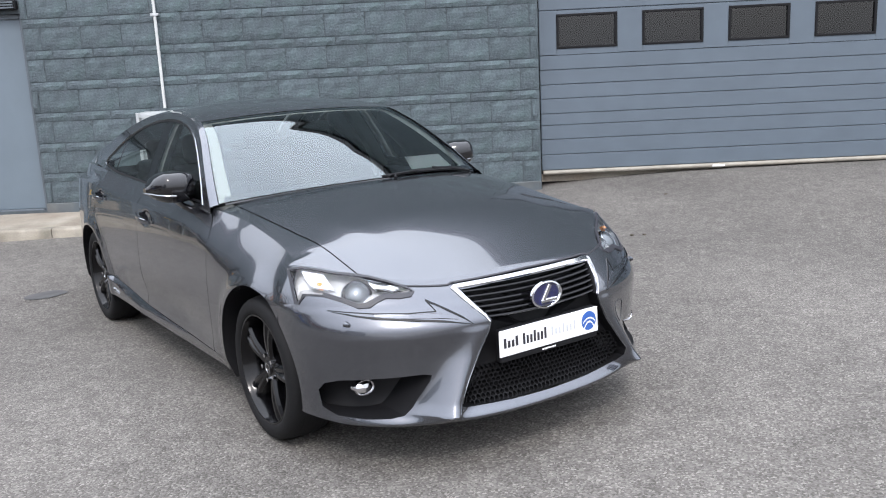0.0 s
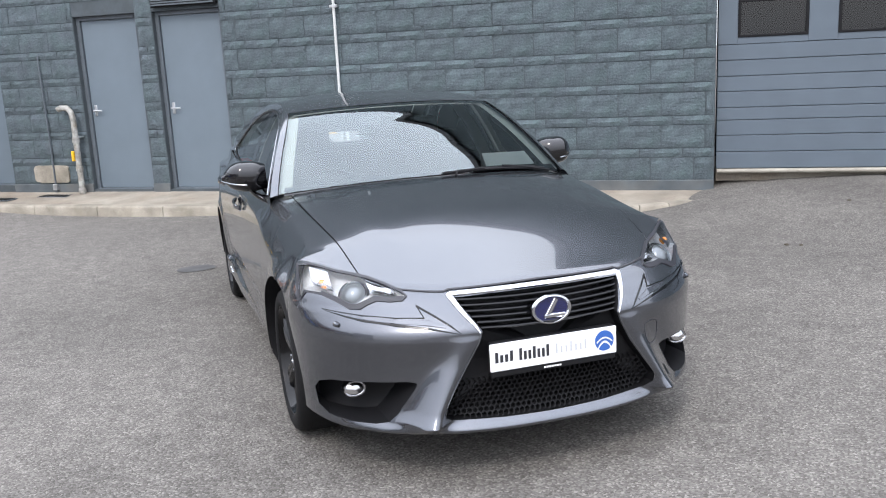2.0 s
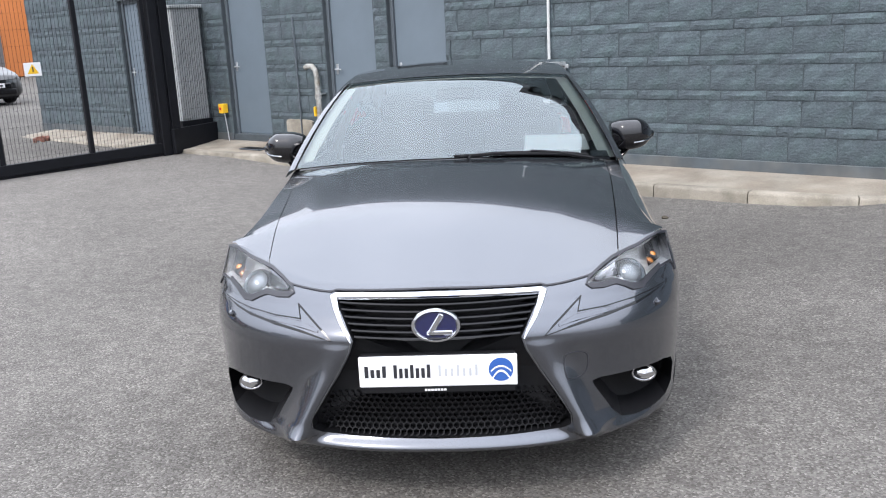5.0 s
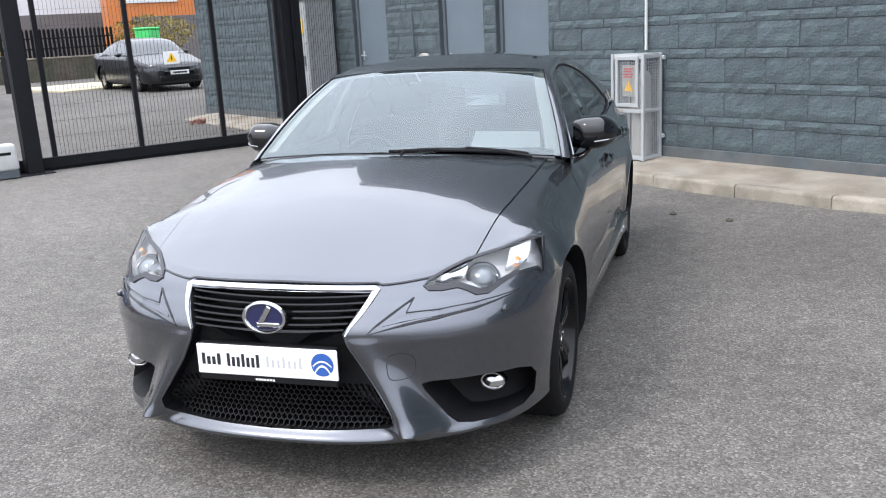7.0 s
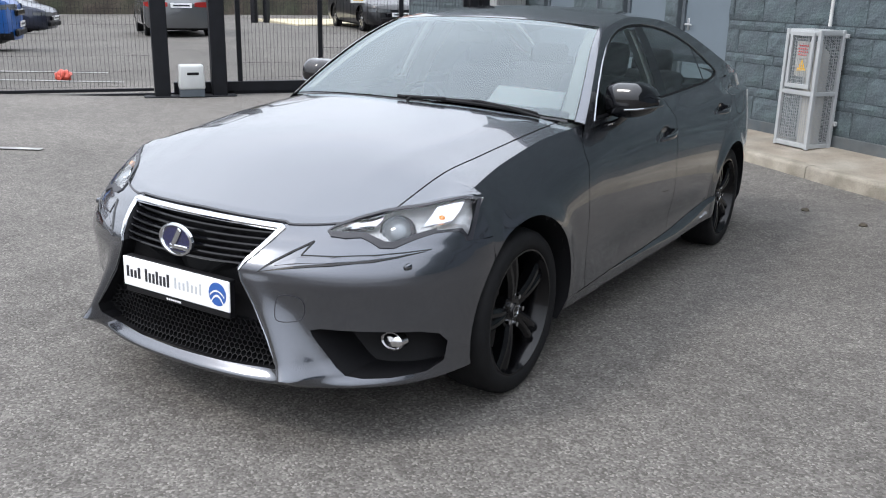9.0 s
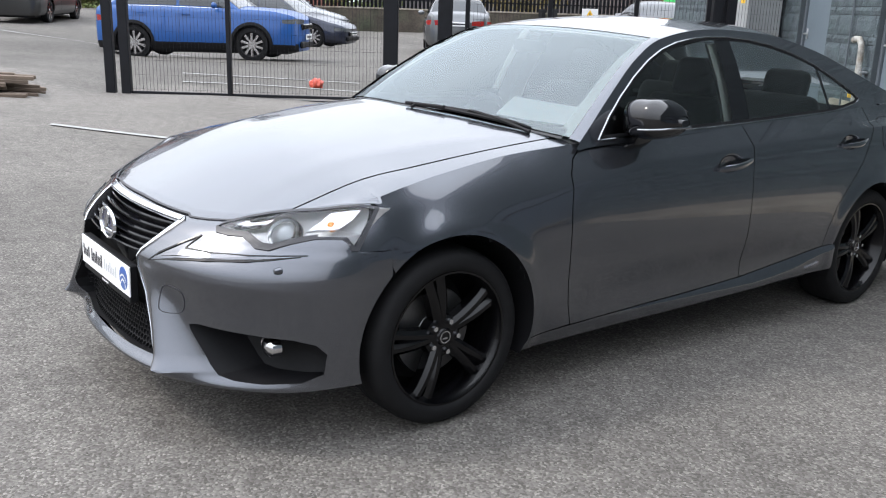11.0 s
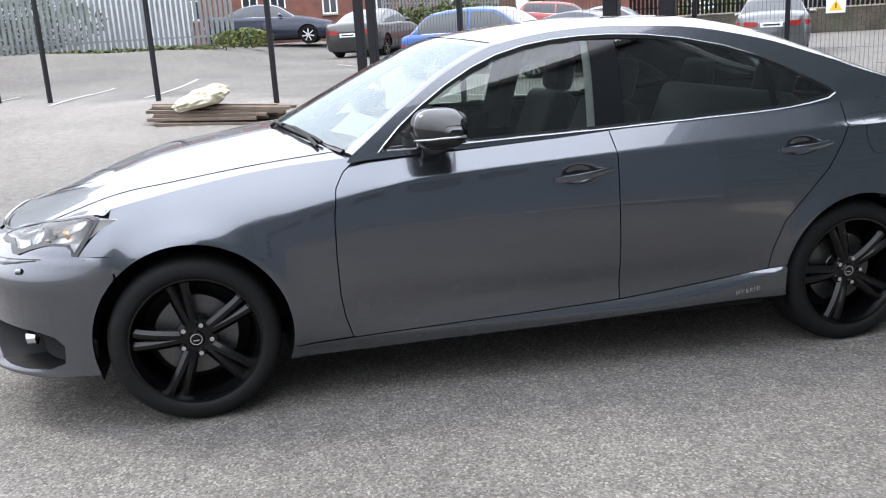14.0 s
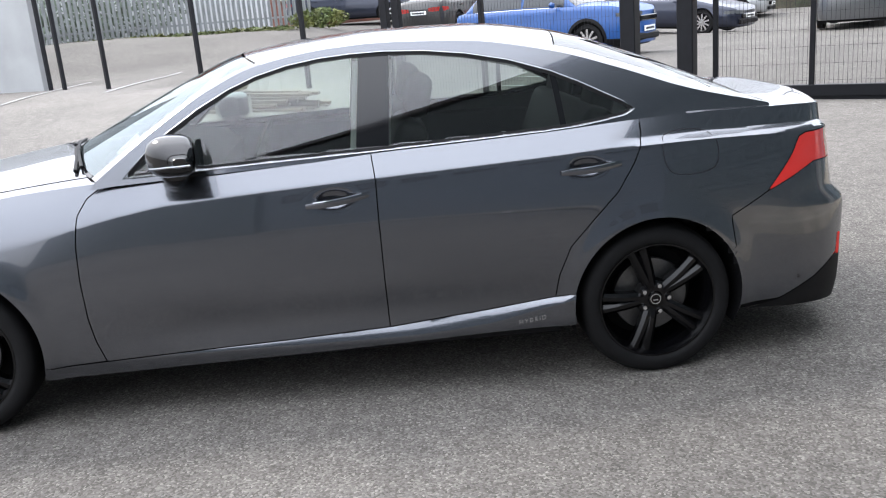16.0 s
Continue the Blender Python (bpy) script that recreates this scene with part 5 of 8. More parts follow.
pane("front_side_window", (0.0, 0.0), (1.615, 1.655), M["side_glass"])
pane("door_pillar_cover", (1.617, 1.657), (1.745, 1.775), M["gloss"], "black door pillar cover")
pane("rear_side_window", (1.747, 1.777), (2.435, 2.40), M["dark_glass"])
pane("window_bar", (2.437, 2.402), (2.462, 2.427), M["gloss"])
pane("quarter_window", (2.464, 2.429), (3.0, 3.0), M["dark_glass"])
for side in (1, -1):
    bm = bmesh.new()
    n = len(GLASS_TOP)
    ring = OPENING + OPENING[:1]
    dense = []
    for a, b in zip(ring, ring[1:]):
        dense += [(a[0] + (b[0] - a[0]) * s / 3, a[1] + (b[1] - a[1]) * s / 3) for s in range(3)]
    outer = shrunk(dense, -0.0055)
    v0 = [bm.verts.new((side * (house_x(z) + 0.001), y, z)) for y, z in dense]
    v1 = [bm.verts.new((side * (house_x((z + q) / 2) + 0.005), (y + p) / 2, (z + q) / 2)) for (y, z), (p, q) in zip(dense, outer)]
    v2 = [bm.verts.new((side * (house_x(z) + 0.001), y, z)) for y, z in outer]
    for i in range(len(dense)):
        bm.faces.new((v0[i - 1], v0[i], v1[i], v1[i - 1]))
        bm.faces.new((v1[i - 1], v1[i], v2[i], v2[i - 1]))
    part("window_moulding", bm, M["moulding"], SALOON, "chrome window moulding", smooth=True)
    # black seal inside the moulding
    bm = bmesh.new()
    inner = shrunk(dense, 0.012)
    a = [bm.verts.new((side * (house_x(z) - 0.001), y, z)) for y, z in dense]
    b = [bm.verts.new((side * (house_x(z) - 0.003), y, z)) for y, z in inner]
    for i in range(len(dense)):
        bm.faces.new((a[i - 1], a[i], b[i], b[i - 1]))
    part("window_seal", bm, M["black"], SALOON)
    # handles
    for y0, z0, y1, z1 in HANDLES:
        bm = bmesh.new()
        pts = []
        for k in range(9):
            t = k / 8
            y, z = y0 + (y1 - y0) * t, z0 + (z1 - z0) * t
            pts.append(Vector((side * (side_x(y, z) + 0.012 + 0.026 * math.sin(math.pi * min(1, t * 1.02))), y, z)))
        rows = []
        for i, p in enumerate(pts):
            h = 0.0145 * (0.45 + 0.55 * math.sin(math.pi * (0.12 + 0.76 * i / 8)))
            rows.append([bm.verts.new(p + Vector((side * dx, 0, dz))) for dx, dz in ((0.006, 0), (0.003, h), (-0.008, h * 0.8), (-0.01, 0), (-0.008, -h * 0.8), (0.003, -h))])
        for r0, r1 in zip(rows, rows[1:]):
            for k in range(6):
                bm.faces.new((r0[k], r0[(k + 1) % 6], r1[(k + 1) % 6], r1[k]))
        bm.faces.new(rows[0])
        bm.faces.new(rows[-1][::-1])
        handle = part("door_handle", bm, M["paint"], SALOON, smooth=True)
        bm = bmesh.new()
        tube(bm, [p + Vector((side * 0.003, 0, 0.011)) for p in pts[1:-1]], 0.0025, 6)
        part("handle_strip", bm, M["chrome"], handle, smooth=True)
    # door mirror
    def shell(s_, a, out=0.0):
        """A place on the mirror: s_ from its root (0) to its tip (1), a round its section."""
        zt, zb = interp([0, 0.3, 0.6, 0.85, 1], [1.112, 1.128, 1.13, 1.108, 1.066], s_), interp([0, 0.35, 0.7, 0.9, 1], [0.982, 0.972, 0.982, 1.004, 1.03], s_)
        yf, yb = interp([0, 0.3, 0.6, 0.85, 1], [0.885, 0.852, 0.852, 0.89, 0.955], s_), interp([0, 0.4, 0.85, 1], [0.99, 1.028, 1.036, 1.02], s_)
        c, d = math.cos(a), math.sin(a)
        e = 0.72 if c < 0 else 0.42
        u = math.copysign(abs(c) ** e, c)
        w = math.copysign(abs(d) ** 0.8, d)
        return Vector((side * (0.788 + 0.21 * s_ + out * max(0.0, s_ - 0.6)), (yf + yb) / 2 + ((yb - yf) / 2 + out) * u, (zt + zb) / 2 + ((zt - zb) / 2 + out) * w))
    def shell_bm(s0, s1, a0, a1, n, out=0.0, closed=True):
        bm = bmesh.new()
        m = 36
        rows = [[bm.verts.new(shell(s_, a0 + (a1 - a0) * k / m, out)) for k in range(m if closed else m + 1)] for s_ in frange(s0, s1, n)]
        for r0, r1 in zip(rows, rows[1:]):
            for k in range(m):
                bm.faces.new((r0[k], r0[(k + 1) % len(r0)], r1[(k + 1) % len(r0)], r1[k]))
        if closed:
            for r, f in ((rows[0], 0.0), (rows[-1], 0.012)):
                mid_ = sum((v.co for v in r), Vector()) / len(r)
                ring = [bm.verts.new(mid_ + (v.co - mid_) * 0.72 + Vector((side * f, 0, 0))) for v in r]
                for k in range(m):
                    bm.faces.new((r[k], r[(k + 1) % m], ring[(k + 1) % m], ring[k]))
                bm.faces.new(ring)
        return bm
    mirror = part("door_mirror", shell_bm(0, 1, 0, 2 * math.pi, 18), M["mirror_black"], SALOON, "gloss-black door mirror", smooth=True, angle=50)
    part("mirror_cap", shell_bm(0.03, 0.98, 0.12, 3.3, 18, 0.0025, False), M["mirror_black"], mirror, smooth=True, angle=60)
    bm = bmesh.new()
    rows = [[bm.verts.new(Vector((v.x, 1.0395, v.z))) for v in (shell(s_, 2 * math.pi * k / 24) for k in (3, 21))] for s_ in frange(0.1, 0.88, 10)]
    for r0, r1 in zip(rows, rows[1:]):
        bm.faces.new((r0[0], r0[1], r1[1], r1[0]))
    part("mirror_glass", bm, M["chrome"], mirror)
    bm = bmesh.new()
    tube(bm, [shell(s_, a, 0.001) for s_, a in ((0.5, 3.55), (0.7, 3.55), (0.86, 3.6), (0.96, 3.75))] + [Vector((side * 1.008, 0.985, 1.032)), Vector((side * 1.006, 1.025, 1.034))], 0.0055, 8)
    part("mirror_indicator", bm, M["moulding"], mirror, "clear side indicator strip", smooth=True)
    bm = bmesh.new()
    rows = []
    for k in range(9):
        t = k / 8
        x, z = 0.80 + 0.075 * t, 0.935 + 0.055 * t * t
        hy, hz = 0.055 - 0.012 * math.sin(math.pi * t), 0.016 + 0.006 * t
        rows.append([bm.verts.new((side * x, 0.925 + hy * math.cos(a) + 0.015 * t, z + hz * math.sin(a))) for a in (2 * math.pi * q / 16 for q in range(16))])
    for r0, r1 in zip(rows, rows[1:]):
        for k in range(16):
            bm.faces.new((r0[k], r0[(k + 1) % 16], r1[(k + 1) % 16], r1[k]))
    bm.faces.new(rows[0])
    bm.faces.new(rows[-1])
    part("mirror_foot", bm, M["mirror_black"], mirror, smooth=True, angle=50)
    # side badge
    word = bpy.data.curves.new("badge", "FONT")
    word.body, word.size, word.extrude, word.space_character = "HYBRID", 0.026, 0.0012, 1.35
    draft = new("badge", word)
    letters = bpy.data.meshes.new_from_object(draft.evaluated_get(bpy.context.evaluated_depsgraph_get()))
    bpy.data.objects.remove(draft)
    y0, y1, z0 = 2.215, 2.35, 0.279
    out_ = Vector((side_x(y1, z0 + 0.02) - side_x(y0, z0), y1 - y0, 0.018)).normalized()
    up_ = (Vector((side_x(y0, z0 + 0.02) - side_x(y0, z0), 0, 0.02))).normalized()
    if side > 0:
        at = Matrix.Translation((side_x(y0, z0) + 0.003, y0, z0))
    else:
        at = Matrix.Translation((-side_x(y1, z0) - 0.003, y1, z0 + 0.018))
        out_, up_ = Vector((out_.x, -out_.y, -out_.z)), Vector((-up_.x, 0, up_.z))
    face_ = out_.cross(up_).normalized()
    letters.transform(at @ Matrix((out_, up_, face_)).transposed().to_4x4())
    link_mesh("badge", letters, M["chrome"], SALOON, "small chrome lettered badge")
    # fuel flap on one side
    if side > 0:
        bm = bmesh.new()
        pts = smooth_poly([(2.83, 0.99), (3.02, 0.995), (3.03, 0.86), (2.85, 0.85)], 8)
        o = [bm.verts.new((side_x(y, z) + 0.0015, y, z)) for y, z in pts]
        i_ = [bm.verts.new((side_x(y, z) + 0.0015, y, z)) for y, z in shrunk(pts, 0.004)]
        for k in range(len(pts)):
            bm.faces.new((o[k - 1], o[k], i_[k], i_[k - 1]))
        part("fuel_flap_gap", bm, M["ink"], SALOON)

# tail: deck, rear panel, bumper face
cols = []
for q in frange(-1, 1, 40):
    col = []
    for y in frange(2.95, 3.74, 40):
        xs, zs = shoulder(y)
        z = top_z(q * xs, y) + 0.012 * max(0, (y - 3.5) / 0.24) ** 2 * (1 - abs(q) ** 6)
        col.append(Vector((q * xs, y, z)))
    cols.append(col)
lofted("boot_lid", cols, M["paint"], SALOON, mirror=False)
rows = []
for z in frange(0.19, 0.97, 30):
    x1 = side_x(3.745, z)
    bulge = 0.03 * math.exp(-(((z - 0.5) / 0.12) ** 2)) - 0.05 * max(0, (z - 0.75) / 0.2)
    rows.append([Vector((x1 * q, 3.745 + (0.05 + bulge) * (1 - q * q), z)) for q in frange(-1, 1, 24)])
lofted("rear_panel", rows, M["paint"], SALOON, mirror=False)
bm = bmesh.new()
bx(bm, -0.6, 0.6, 3.30, 3.72, 0.18, 0.40, 0.02)
part("rear_diffuser", bm, M["black"], SALOON, "black lower rear valance")
for side in (1, -1):
    bm = bmesh.new()
    bx(bm, side * 0.70 - 0.012, side * 0.70 + 0.012, 3.60, 3.67, 0.40, 0.50, 0.006)
    part("rear_reflector", bm, M["red"], SALOON, "red rear reflector")
    rows = []
    for z in frange(0.845, 0.945, 8):
        x1 = side_x(3.745, z)
        bulge = 0.03 * math.exp(-(((z - 0.5) / 0.12) ** 2)) - 0.05 * max(0, (z - 0.75) / 0.2)
        rows.append([Vector((side * (x1 * q + 0.004), 3.749 + (0.05 + bulge) * (1 - q * q), z)) for q in frange(0.6, 1.0, 8)])
    lofted("tail_lamp_end", rows, M["red"], SALOON, "red tail lamp lens", mirror=False)

# ---- saloon: dark inner shell, wheel housings, floor ----
bm = bmesh.new()
for side in (1, -1):
    rows = []
    for y in frange(-0.25, 3.44, 150):
        rows.append([bm.verts.new(tail_in(Vector((side * (side_x(y, z) - 0.025), y, z)))) for z in frange(0.24, shoulder(y)[1] - 0.006, 16)])
    for r0, r1 in zip(rows, rows[1:]):
        for k in range(16):
            c = (r0[k].co + r1[k + 1].co) / 2
            if all(math.hypot(c.y - a, c.z - b) > r + 0.008 for a, b, r in ARCH):
                bm.faces.new((r0[k], r1[k], r1[k + 1], r0[k + 1]))
for v in [v for v in bm.verts if not v.link_faces]:
    bm.verts.remove(v)
part("inner_shell", bm, M["trim"], SALOON)
bm = bmesh.new()
bx(bm, -0.80, 0.80, 0.45, 2.42, 0.19, 0.30, 0.01)
bx(bm, -0.5, 0.5, -0.6, 3.6, 0.185, 0.26, 0.01)
part("floor_pan", bm, M["black"], SALOON)
for cy, cz, r in ARCH:
    for side in (1, -1):
        bm = bmesh.new()
        rows = []
        for k in range(33):
            t = math.pi * (-0.12 + 1.24 * k / 32)
            y, z = cy + (r + 0.004) * math.cos(t), cz + (r + 0.004) * math.sin(t)
            x = side_x(y, max(z, 0.21)) - 0.002
            rows.append([bm.verts.new((side * xx, y, z)) for xx in (x, x - 0.04, 0.6, 0.5)])
        for r0, r1 in zip(rows, rows[1:]):
            for q in range(3):
                bm.faces.new((r0[q], r0[q + 1], r1[q + 1], r1[q]))
        bm.faces.new([row[3] for row in rows])
        part("wheel_housing", bm, M["black"], SALOON, smooth=True, angle=40)


# ---- saloon: wheels ----
def wheel_at(side, y, turn):
    bm = bmesh.new()
    prof = [(0.225, 0.672), (0.262, 0.662), (0.298, 0.668), (0.3125, 0.69), (0.318, 0.72), (0.3185, 0.775), (0.318, 0.83), (0.3125, 0.862), (0.302, 0.878), (0.285, 0.886), (0.262, 0.887), (0.247, 0.882), (0.241, 0.872), (0.236, 0.862), (0.232, 0.85)]
    lathe(bm, [(r, side * o) for r, o in prof], 64, "x", (0, y, 0.318))
    # tread grooves
    tyre_ob = part("wheel", bm, M["rubber"], SALOON, "black alloy wheel with a low-profile tyre", smooth=True, angle=50)
    for o in (0.72, 0.757, 0.793, 0.83):
        bm = bmesh.new()
        lathe(bm, [(0.3185, side * (o - 0.004)), (0.3195, side * o), (0.3185, side * (o + 0.004))], 64, "x", (0, y, 0.318))
        part("tread_rib", bm, M["rubber"], tyre_ob, smooth=True)
    bm = bmesh.new()
    lathe(bm, [(r, side * o) for r, o in ((0.243, 0.872), (0.243, 0.879), (0.236, 0.879), (0.231, 0.866), (0.222, 0.852), (0.215, 0.80), (0.2, 0.76), (0.2, 0.68))], 64, "x", (0, y, 0.318))
    rim = part("rim", bm, M["satin"], tyre_ob, smooth=True, angle=40)
    bm = bmesh.new()
    for k in range(5):
        for s in (-1, 1):
            a0 = turn + 2 * math.pi * k / 5
            rows = []
            for j in range(8):
                t = j / 7
                r = 0.045 + 0.186 * t
                a = a0 + s * 0.115
                half = (0.022 - 0.002 * t) * (1 if t < 0.9 else 1.25)
                x = 0.858 - 0.012 * (1 - t) + 0.010 * math.sin(math.pi * t)
                c, d = Vector((math.cos(a), math.sin(a))), Vector((-math.sin(a), math.cos(a)))
                rows.append([bm.verts.new((side * (x - dx), y + c.x * r + d.x * h, 0.318 + c.y * r + d.y * h)) for dx, h in ((0.05, -half), (0.012, -half), (0.0, -half * 0.35), (0.0, half * 0.35), (0.012, half), (0.05, half))])
            for r0, r1 in zip(rows, rows[1:]):
                for q in range(5):
                    bm.faces.new((r0[q], r0[q + 1], r1[q + 1], r1[q]))
    part("spokes", bm, M["satin"], rim, smooth=True, angle=28)
    bm = bmesh.new()
    lathe(bm, [(0.001, side * 0.853), (0.028, side * 0.852), (0.032, side * 0.846), (0.05, side * 0.846), (0.075, side * 0.838), (0.08, side * 0.80)], 40, "x", (0, y, 0.318))
    hub = part("hub", bm, M["satin"], rim, smooth=True, angle=30)
    for k in range(5):
        bm = bmesh.new()
        a = turn + 2 * math.pi * (k + 0.5) / 5
        cyl(bm, (side * 0.83, y + 0.057 * math.cos(a), 0.318 + 0.057 * math.sin(a)), (side * 0.857, y + 0.057 * math.cos(a), 0.318 + 0.057 * math.sin(a)), 0.0095, seg=6)
        part("wheel_nut", bm, M["chrome"], rim, "bright wheel nut")
    bm = bmesh.new()
    lathe(bm, [(0.022, side * 0.8535), (0.0225, side * 0.855), (0.019, side * 0.855), (0.0185, side * 0.8535)], 28, "x", (0, y, 0.318))
    bx(bm, side * 0.853 - 0.001, side * 0.853 + 0.001, y - 0.011, y + 0.01, 0.311, 0.316)
    part("hub_badge", bm, M["chrome"], rim, smooth=True, angle=30)
    bm = bmesh.new()
    lathe(bm, [(0.05, side * 0.80), (0.07, side * 0.782), (0.155, side * 0.782), (0.158, side * 0.772), (0.155, side * 0.755)], 48, "x", (0, y, 0.318))
    part("brake_disc", bm, M["disc"], tyre_ob, "steel brake disc", smooth=True, angle=30)
    bm = bmesh.new()
    lathe(bm, [(0.001, side * 0.70), (0.21, side * 0.70)], 32, "x", (0, y, 0.318))
    part("brake_shield", bm, M["black"], tyre_ob)
    return tyre_ob


for side in (1, -1):
    wheel_at(side, 0.0, 0.56)
    wheel_at(side, 2.8, 0.66)

# ---- saloon: cabin ----
bm = bmesh.new()
rows = []
for x in frange(-0.70, 0.70, 14):
    rows.append([bm.verts.new((x, y, z)) for y, z in ((0.50 + 0.2 * (x / 0.7) ** 2, 0.975), (0.72, 0.985), (0.92, 0.965), (1.0, 0.90), (1.0, 0.62))])
for r0, r1 in zip(rows, rows[1:]):
    for k in range(4):
        bm.faces.new((r0[k], r0[k + 1], r1[k + 1], r1[k]))
part("dashboard", bm, M["trim"], SALOON, "black dashboard", smooth=True)
bm = bmesh.new()
lathe(bm, [(0.17, -0.014), (0.19, 0.0), (0.17, 0.014), (0.155, 0.0), (0.17, -0.014)], 36, "y")
bx(bm, -0.16, 0.16, -0.01, 0.02, -0.03, 0.03, 0.01)
bx(bm, -0.06, 0.06, -0.02, 0.03, -0.07, 0.05, 0.02)
bmesh.ops.transform(bm, matrix=pose(-0.37, 1.12, 0.86, -24), verts=bm.verts[:])
part("steering_wheel", bm, M["trim"], SALOON, "black steering wheel", smooth=True, angle=40)


def seat(x, y, w, rear=False):
    bm = bmesh.new()
    bx(bm, x - w, x + w, y - 0.25, y + 0.27, 0.40, 0.56, 0.06, seg=3)
    base = part("seat", bm, M["leather"], SALOON, "dark leather seat", smooth=True, angle=60)
    bm = bmesh.new()
    bx(bm, x - w * 0.95, x + w * 0.95, -0.07, 0.07, 0.0, 0.62, 0.055, seg=3)
    bmesh.ops.transform(bm, matrix=Matrix.Translation((0, y + 0.24, 0.50)) @ pose(0, 0, 0, -20), verts=bm.verts[:])
    part("backrest", bm, M["leather"], base, smooth=True, angle=60)
    for xx in ((x,) if not rear else (x - 0.36, x + 0.36)):
        bm = bmesh.new()
        bx(bm, xx - 0.13, xx + 0.13, -0.05, 0.05, 0.0, 0.19, 0.045, seg=3)
        bmesh.ops.transform(bm, matrix=Matrix.Translation((0, y + 0.46, 1.08 if not rear else 1.03)) @ pose(0, 0, 0, -12), verts=bm.verts[:])
        part("headrest", bm, M["leather"], base, smooth=True, angle=60)


seat(-0.37, 1.42, 0.25)
seat(0.37, 1.42, 0.25)
seat(0.0, 2.22, 0.62, True)
for side in (1, -1):
    bm = bmesh.new()
    rows = []
    for z in frange(0.86, 1.34, 8):
        x = house_x(max(z, 0.98)) - 0.035
        y = 1.595 + 0.11 * (z - 1.0)
        rows.append([bm.verts.new((side * xx, yy, z)) for xx, yy in ((x, y), (x, y + 0.045), (x - 0.03, y + 0.16), (x - 0.05, y + 0.05))])
    for r0, r1 in zip(rows, rows[1:]):
        for k in range(4):
            bm.faces.new((r0[k], r0[(k + 1) % 4], r1[(k + 1) % 4], r1[k]))
    part("pillar_trim", bm, M["pale_trim"], SALOON, "pale pillar trim with seat belt")
    bm = bmesh.new()
    bx(bm, side * 0.765 - 0.02, side * 0.765 + 0.02, 0.75, 2.6, 0.5, 0.965, 0.015)
    part("door_card", bm, M["trim"], SALOON)
    bm = bmesh.new()
    rows = []
    for t in frange(0.15, 3.0, 14):
        p, q = roof_point(t, 0.985), roof_point(t, 0.885)
        rows.append([bm.verts.new((side * (v.x - 0.01), v.y + 0.01, v.z - 0.02)) for v in (p, q)])
    for r0, r1 in zip(rows, rows[1:]):
        bm.faces.new((r0[0], r0[1], r1[1], r1[0]))
    part("screen_pillar_trim", bm, M["pale_trim"], SALOON)
    bm = bmesh.new()
    rows = []
    for t in frange(7.0, 9.9, 14):
        p, q = roof_point(t, 0.985), roof_point(t, 0.87)
        rows.append([bm.verts.new((side * (v.x - 0.015), v.y, v.z - 0.02)) for v in (p, q)])
    for r0, r1 in zip(rows, rows[1:]):
        bm.faces.new((r0[0], r0[1], r1[1], r1[0]))
    part("rear_pillar_trim", bm, M["pale_trim"], SALOON)
cols = [[Vector((v.x * 0.97, v.y, v.z - 0.02)) for v in (roof_point(t, k) for t in frange(3.0, 7.0, 24))] for k in frange(0, 0.99, 10)]
cols = [[Vector((-v.x, v.y, v.z)) for v in c] for c in cols[:0:-1]] + cols
lofted("headlining", cols, M["pale_trim"], SALOON, mirror=False)
part("parcel_shelf", box_bm(-0.66, 0.66, 2.62, 3.2, 1.0, 1.02, 0.005), M["trim"], SALOON)
bm = bmesh.new()
bx(bm, -0.1, 0.1, 1.075, 1.11, 1.255, 1.315, 0.015, seg=2)
part("rear_view_mirror", bm, M["trim"], SALOON, smooth=True)
# price card behind the screen
bm = bmesh.new()
vs = [bm.verts.new(v) for v in ((0.34, 0.60, 1.01), (0.66, 0.70, 1.01), (0.64, 0.79, 1.075), (0.35, 0.70, 1.09))]
bm.faces.new(vs)
bmesh.ops.solidify(bm, geom=bm.faces[:], thickness=0.002)
part("price_card", bm, M["paper"], SALOON, "white printed card behind the windscreen")

# cowl and wipers
bm = bmesh.new()
rows = []
for x in frange(-0.70, 0.70, 28):
    yb = hood_back(x) - 0.01
    k = min(1, abs(x) / house_x(1.0))
    p = roof_point(0.08, k)
    rows.append([bm.verts.new(v) for v in ((x, yb, top_z(x, yb) - 0.018), (x, (yb + p.y) / 2 + 0.01, p.z - 0.03), (x, p.y + 0.03, p.z + 0.01))])
for r0, r1 in zip(rows, rows[1:]):
    for k in range(2):
        bm.faces.new((r0[k], r0[k + 1], r1[k + 1], r1[k]))
part("cowl", bm, M["black"], SALOON, "black plastic scuttle")
for x0, t1, x1 in ((-0.55, 0.26, 0.06), (0.10, 0.30, 0.62)):
    bm = bmesh.new()
    pts = []
    for k in range(9):
        t = k / 8
        x = x0 + (x1 - x0) * t
        kk = abs(x) / house_x(1.02)
        p = roof_point(0.02 + (t1 - 0.23) * math.sin(t * math.pi) ** 0.7, min(kk, 0.98))
        pts.append(p + Vector((0, -0.006, 0.009)))
    tube(bm, pts, 0.007, 6)
    w = part("wiper", bm, M["black"], SALOON, "black windscreen wiper")
    bm = bmesh.new()
    tube(bm, [pts[-1] + Vector((0.02, -0.02, -0.012)), pts[-3] + Vector((0, -0.008, 0.0)), pts[4] + Vector((0, -0.004, 0.006))], 0.008, 6)
    part("wiper_arm", bm, M["black"], w)

# ---- mesh fence and sliding gate: s along it from the wall, t towards the yard ----
FDIR = Vector((-2.5, -3.3, 0)).normalized()
FENCE = Matrix(((FDIR.x, -FDIR.y, 0, -4.6), (FDIR.y, FDIR.x, 0, 9.0), (0, 0, 1, 0), (0, 0, 0, 1)))


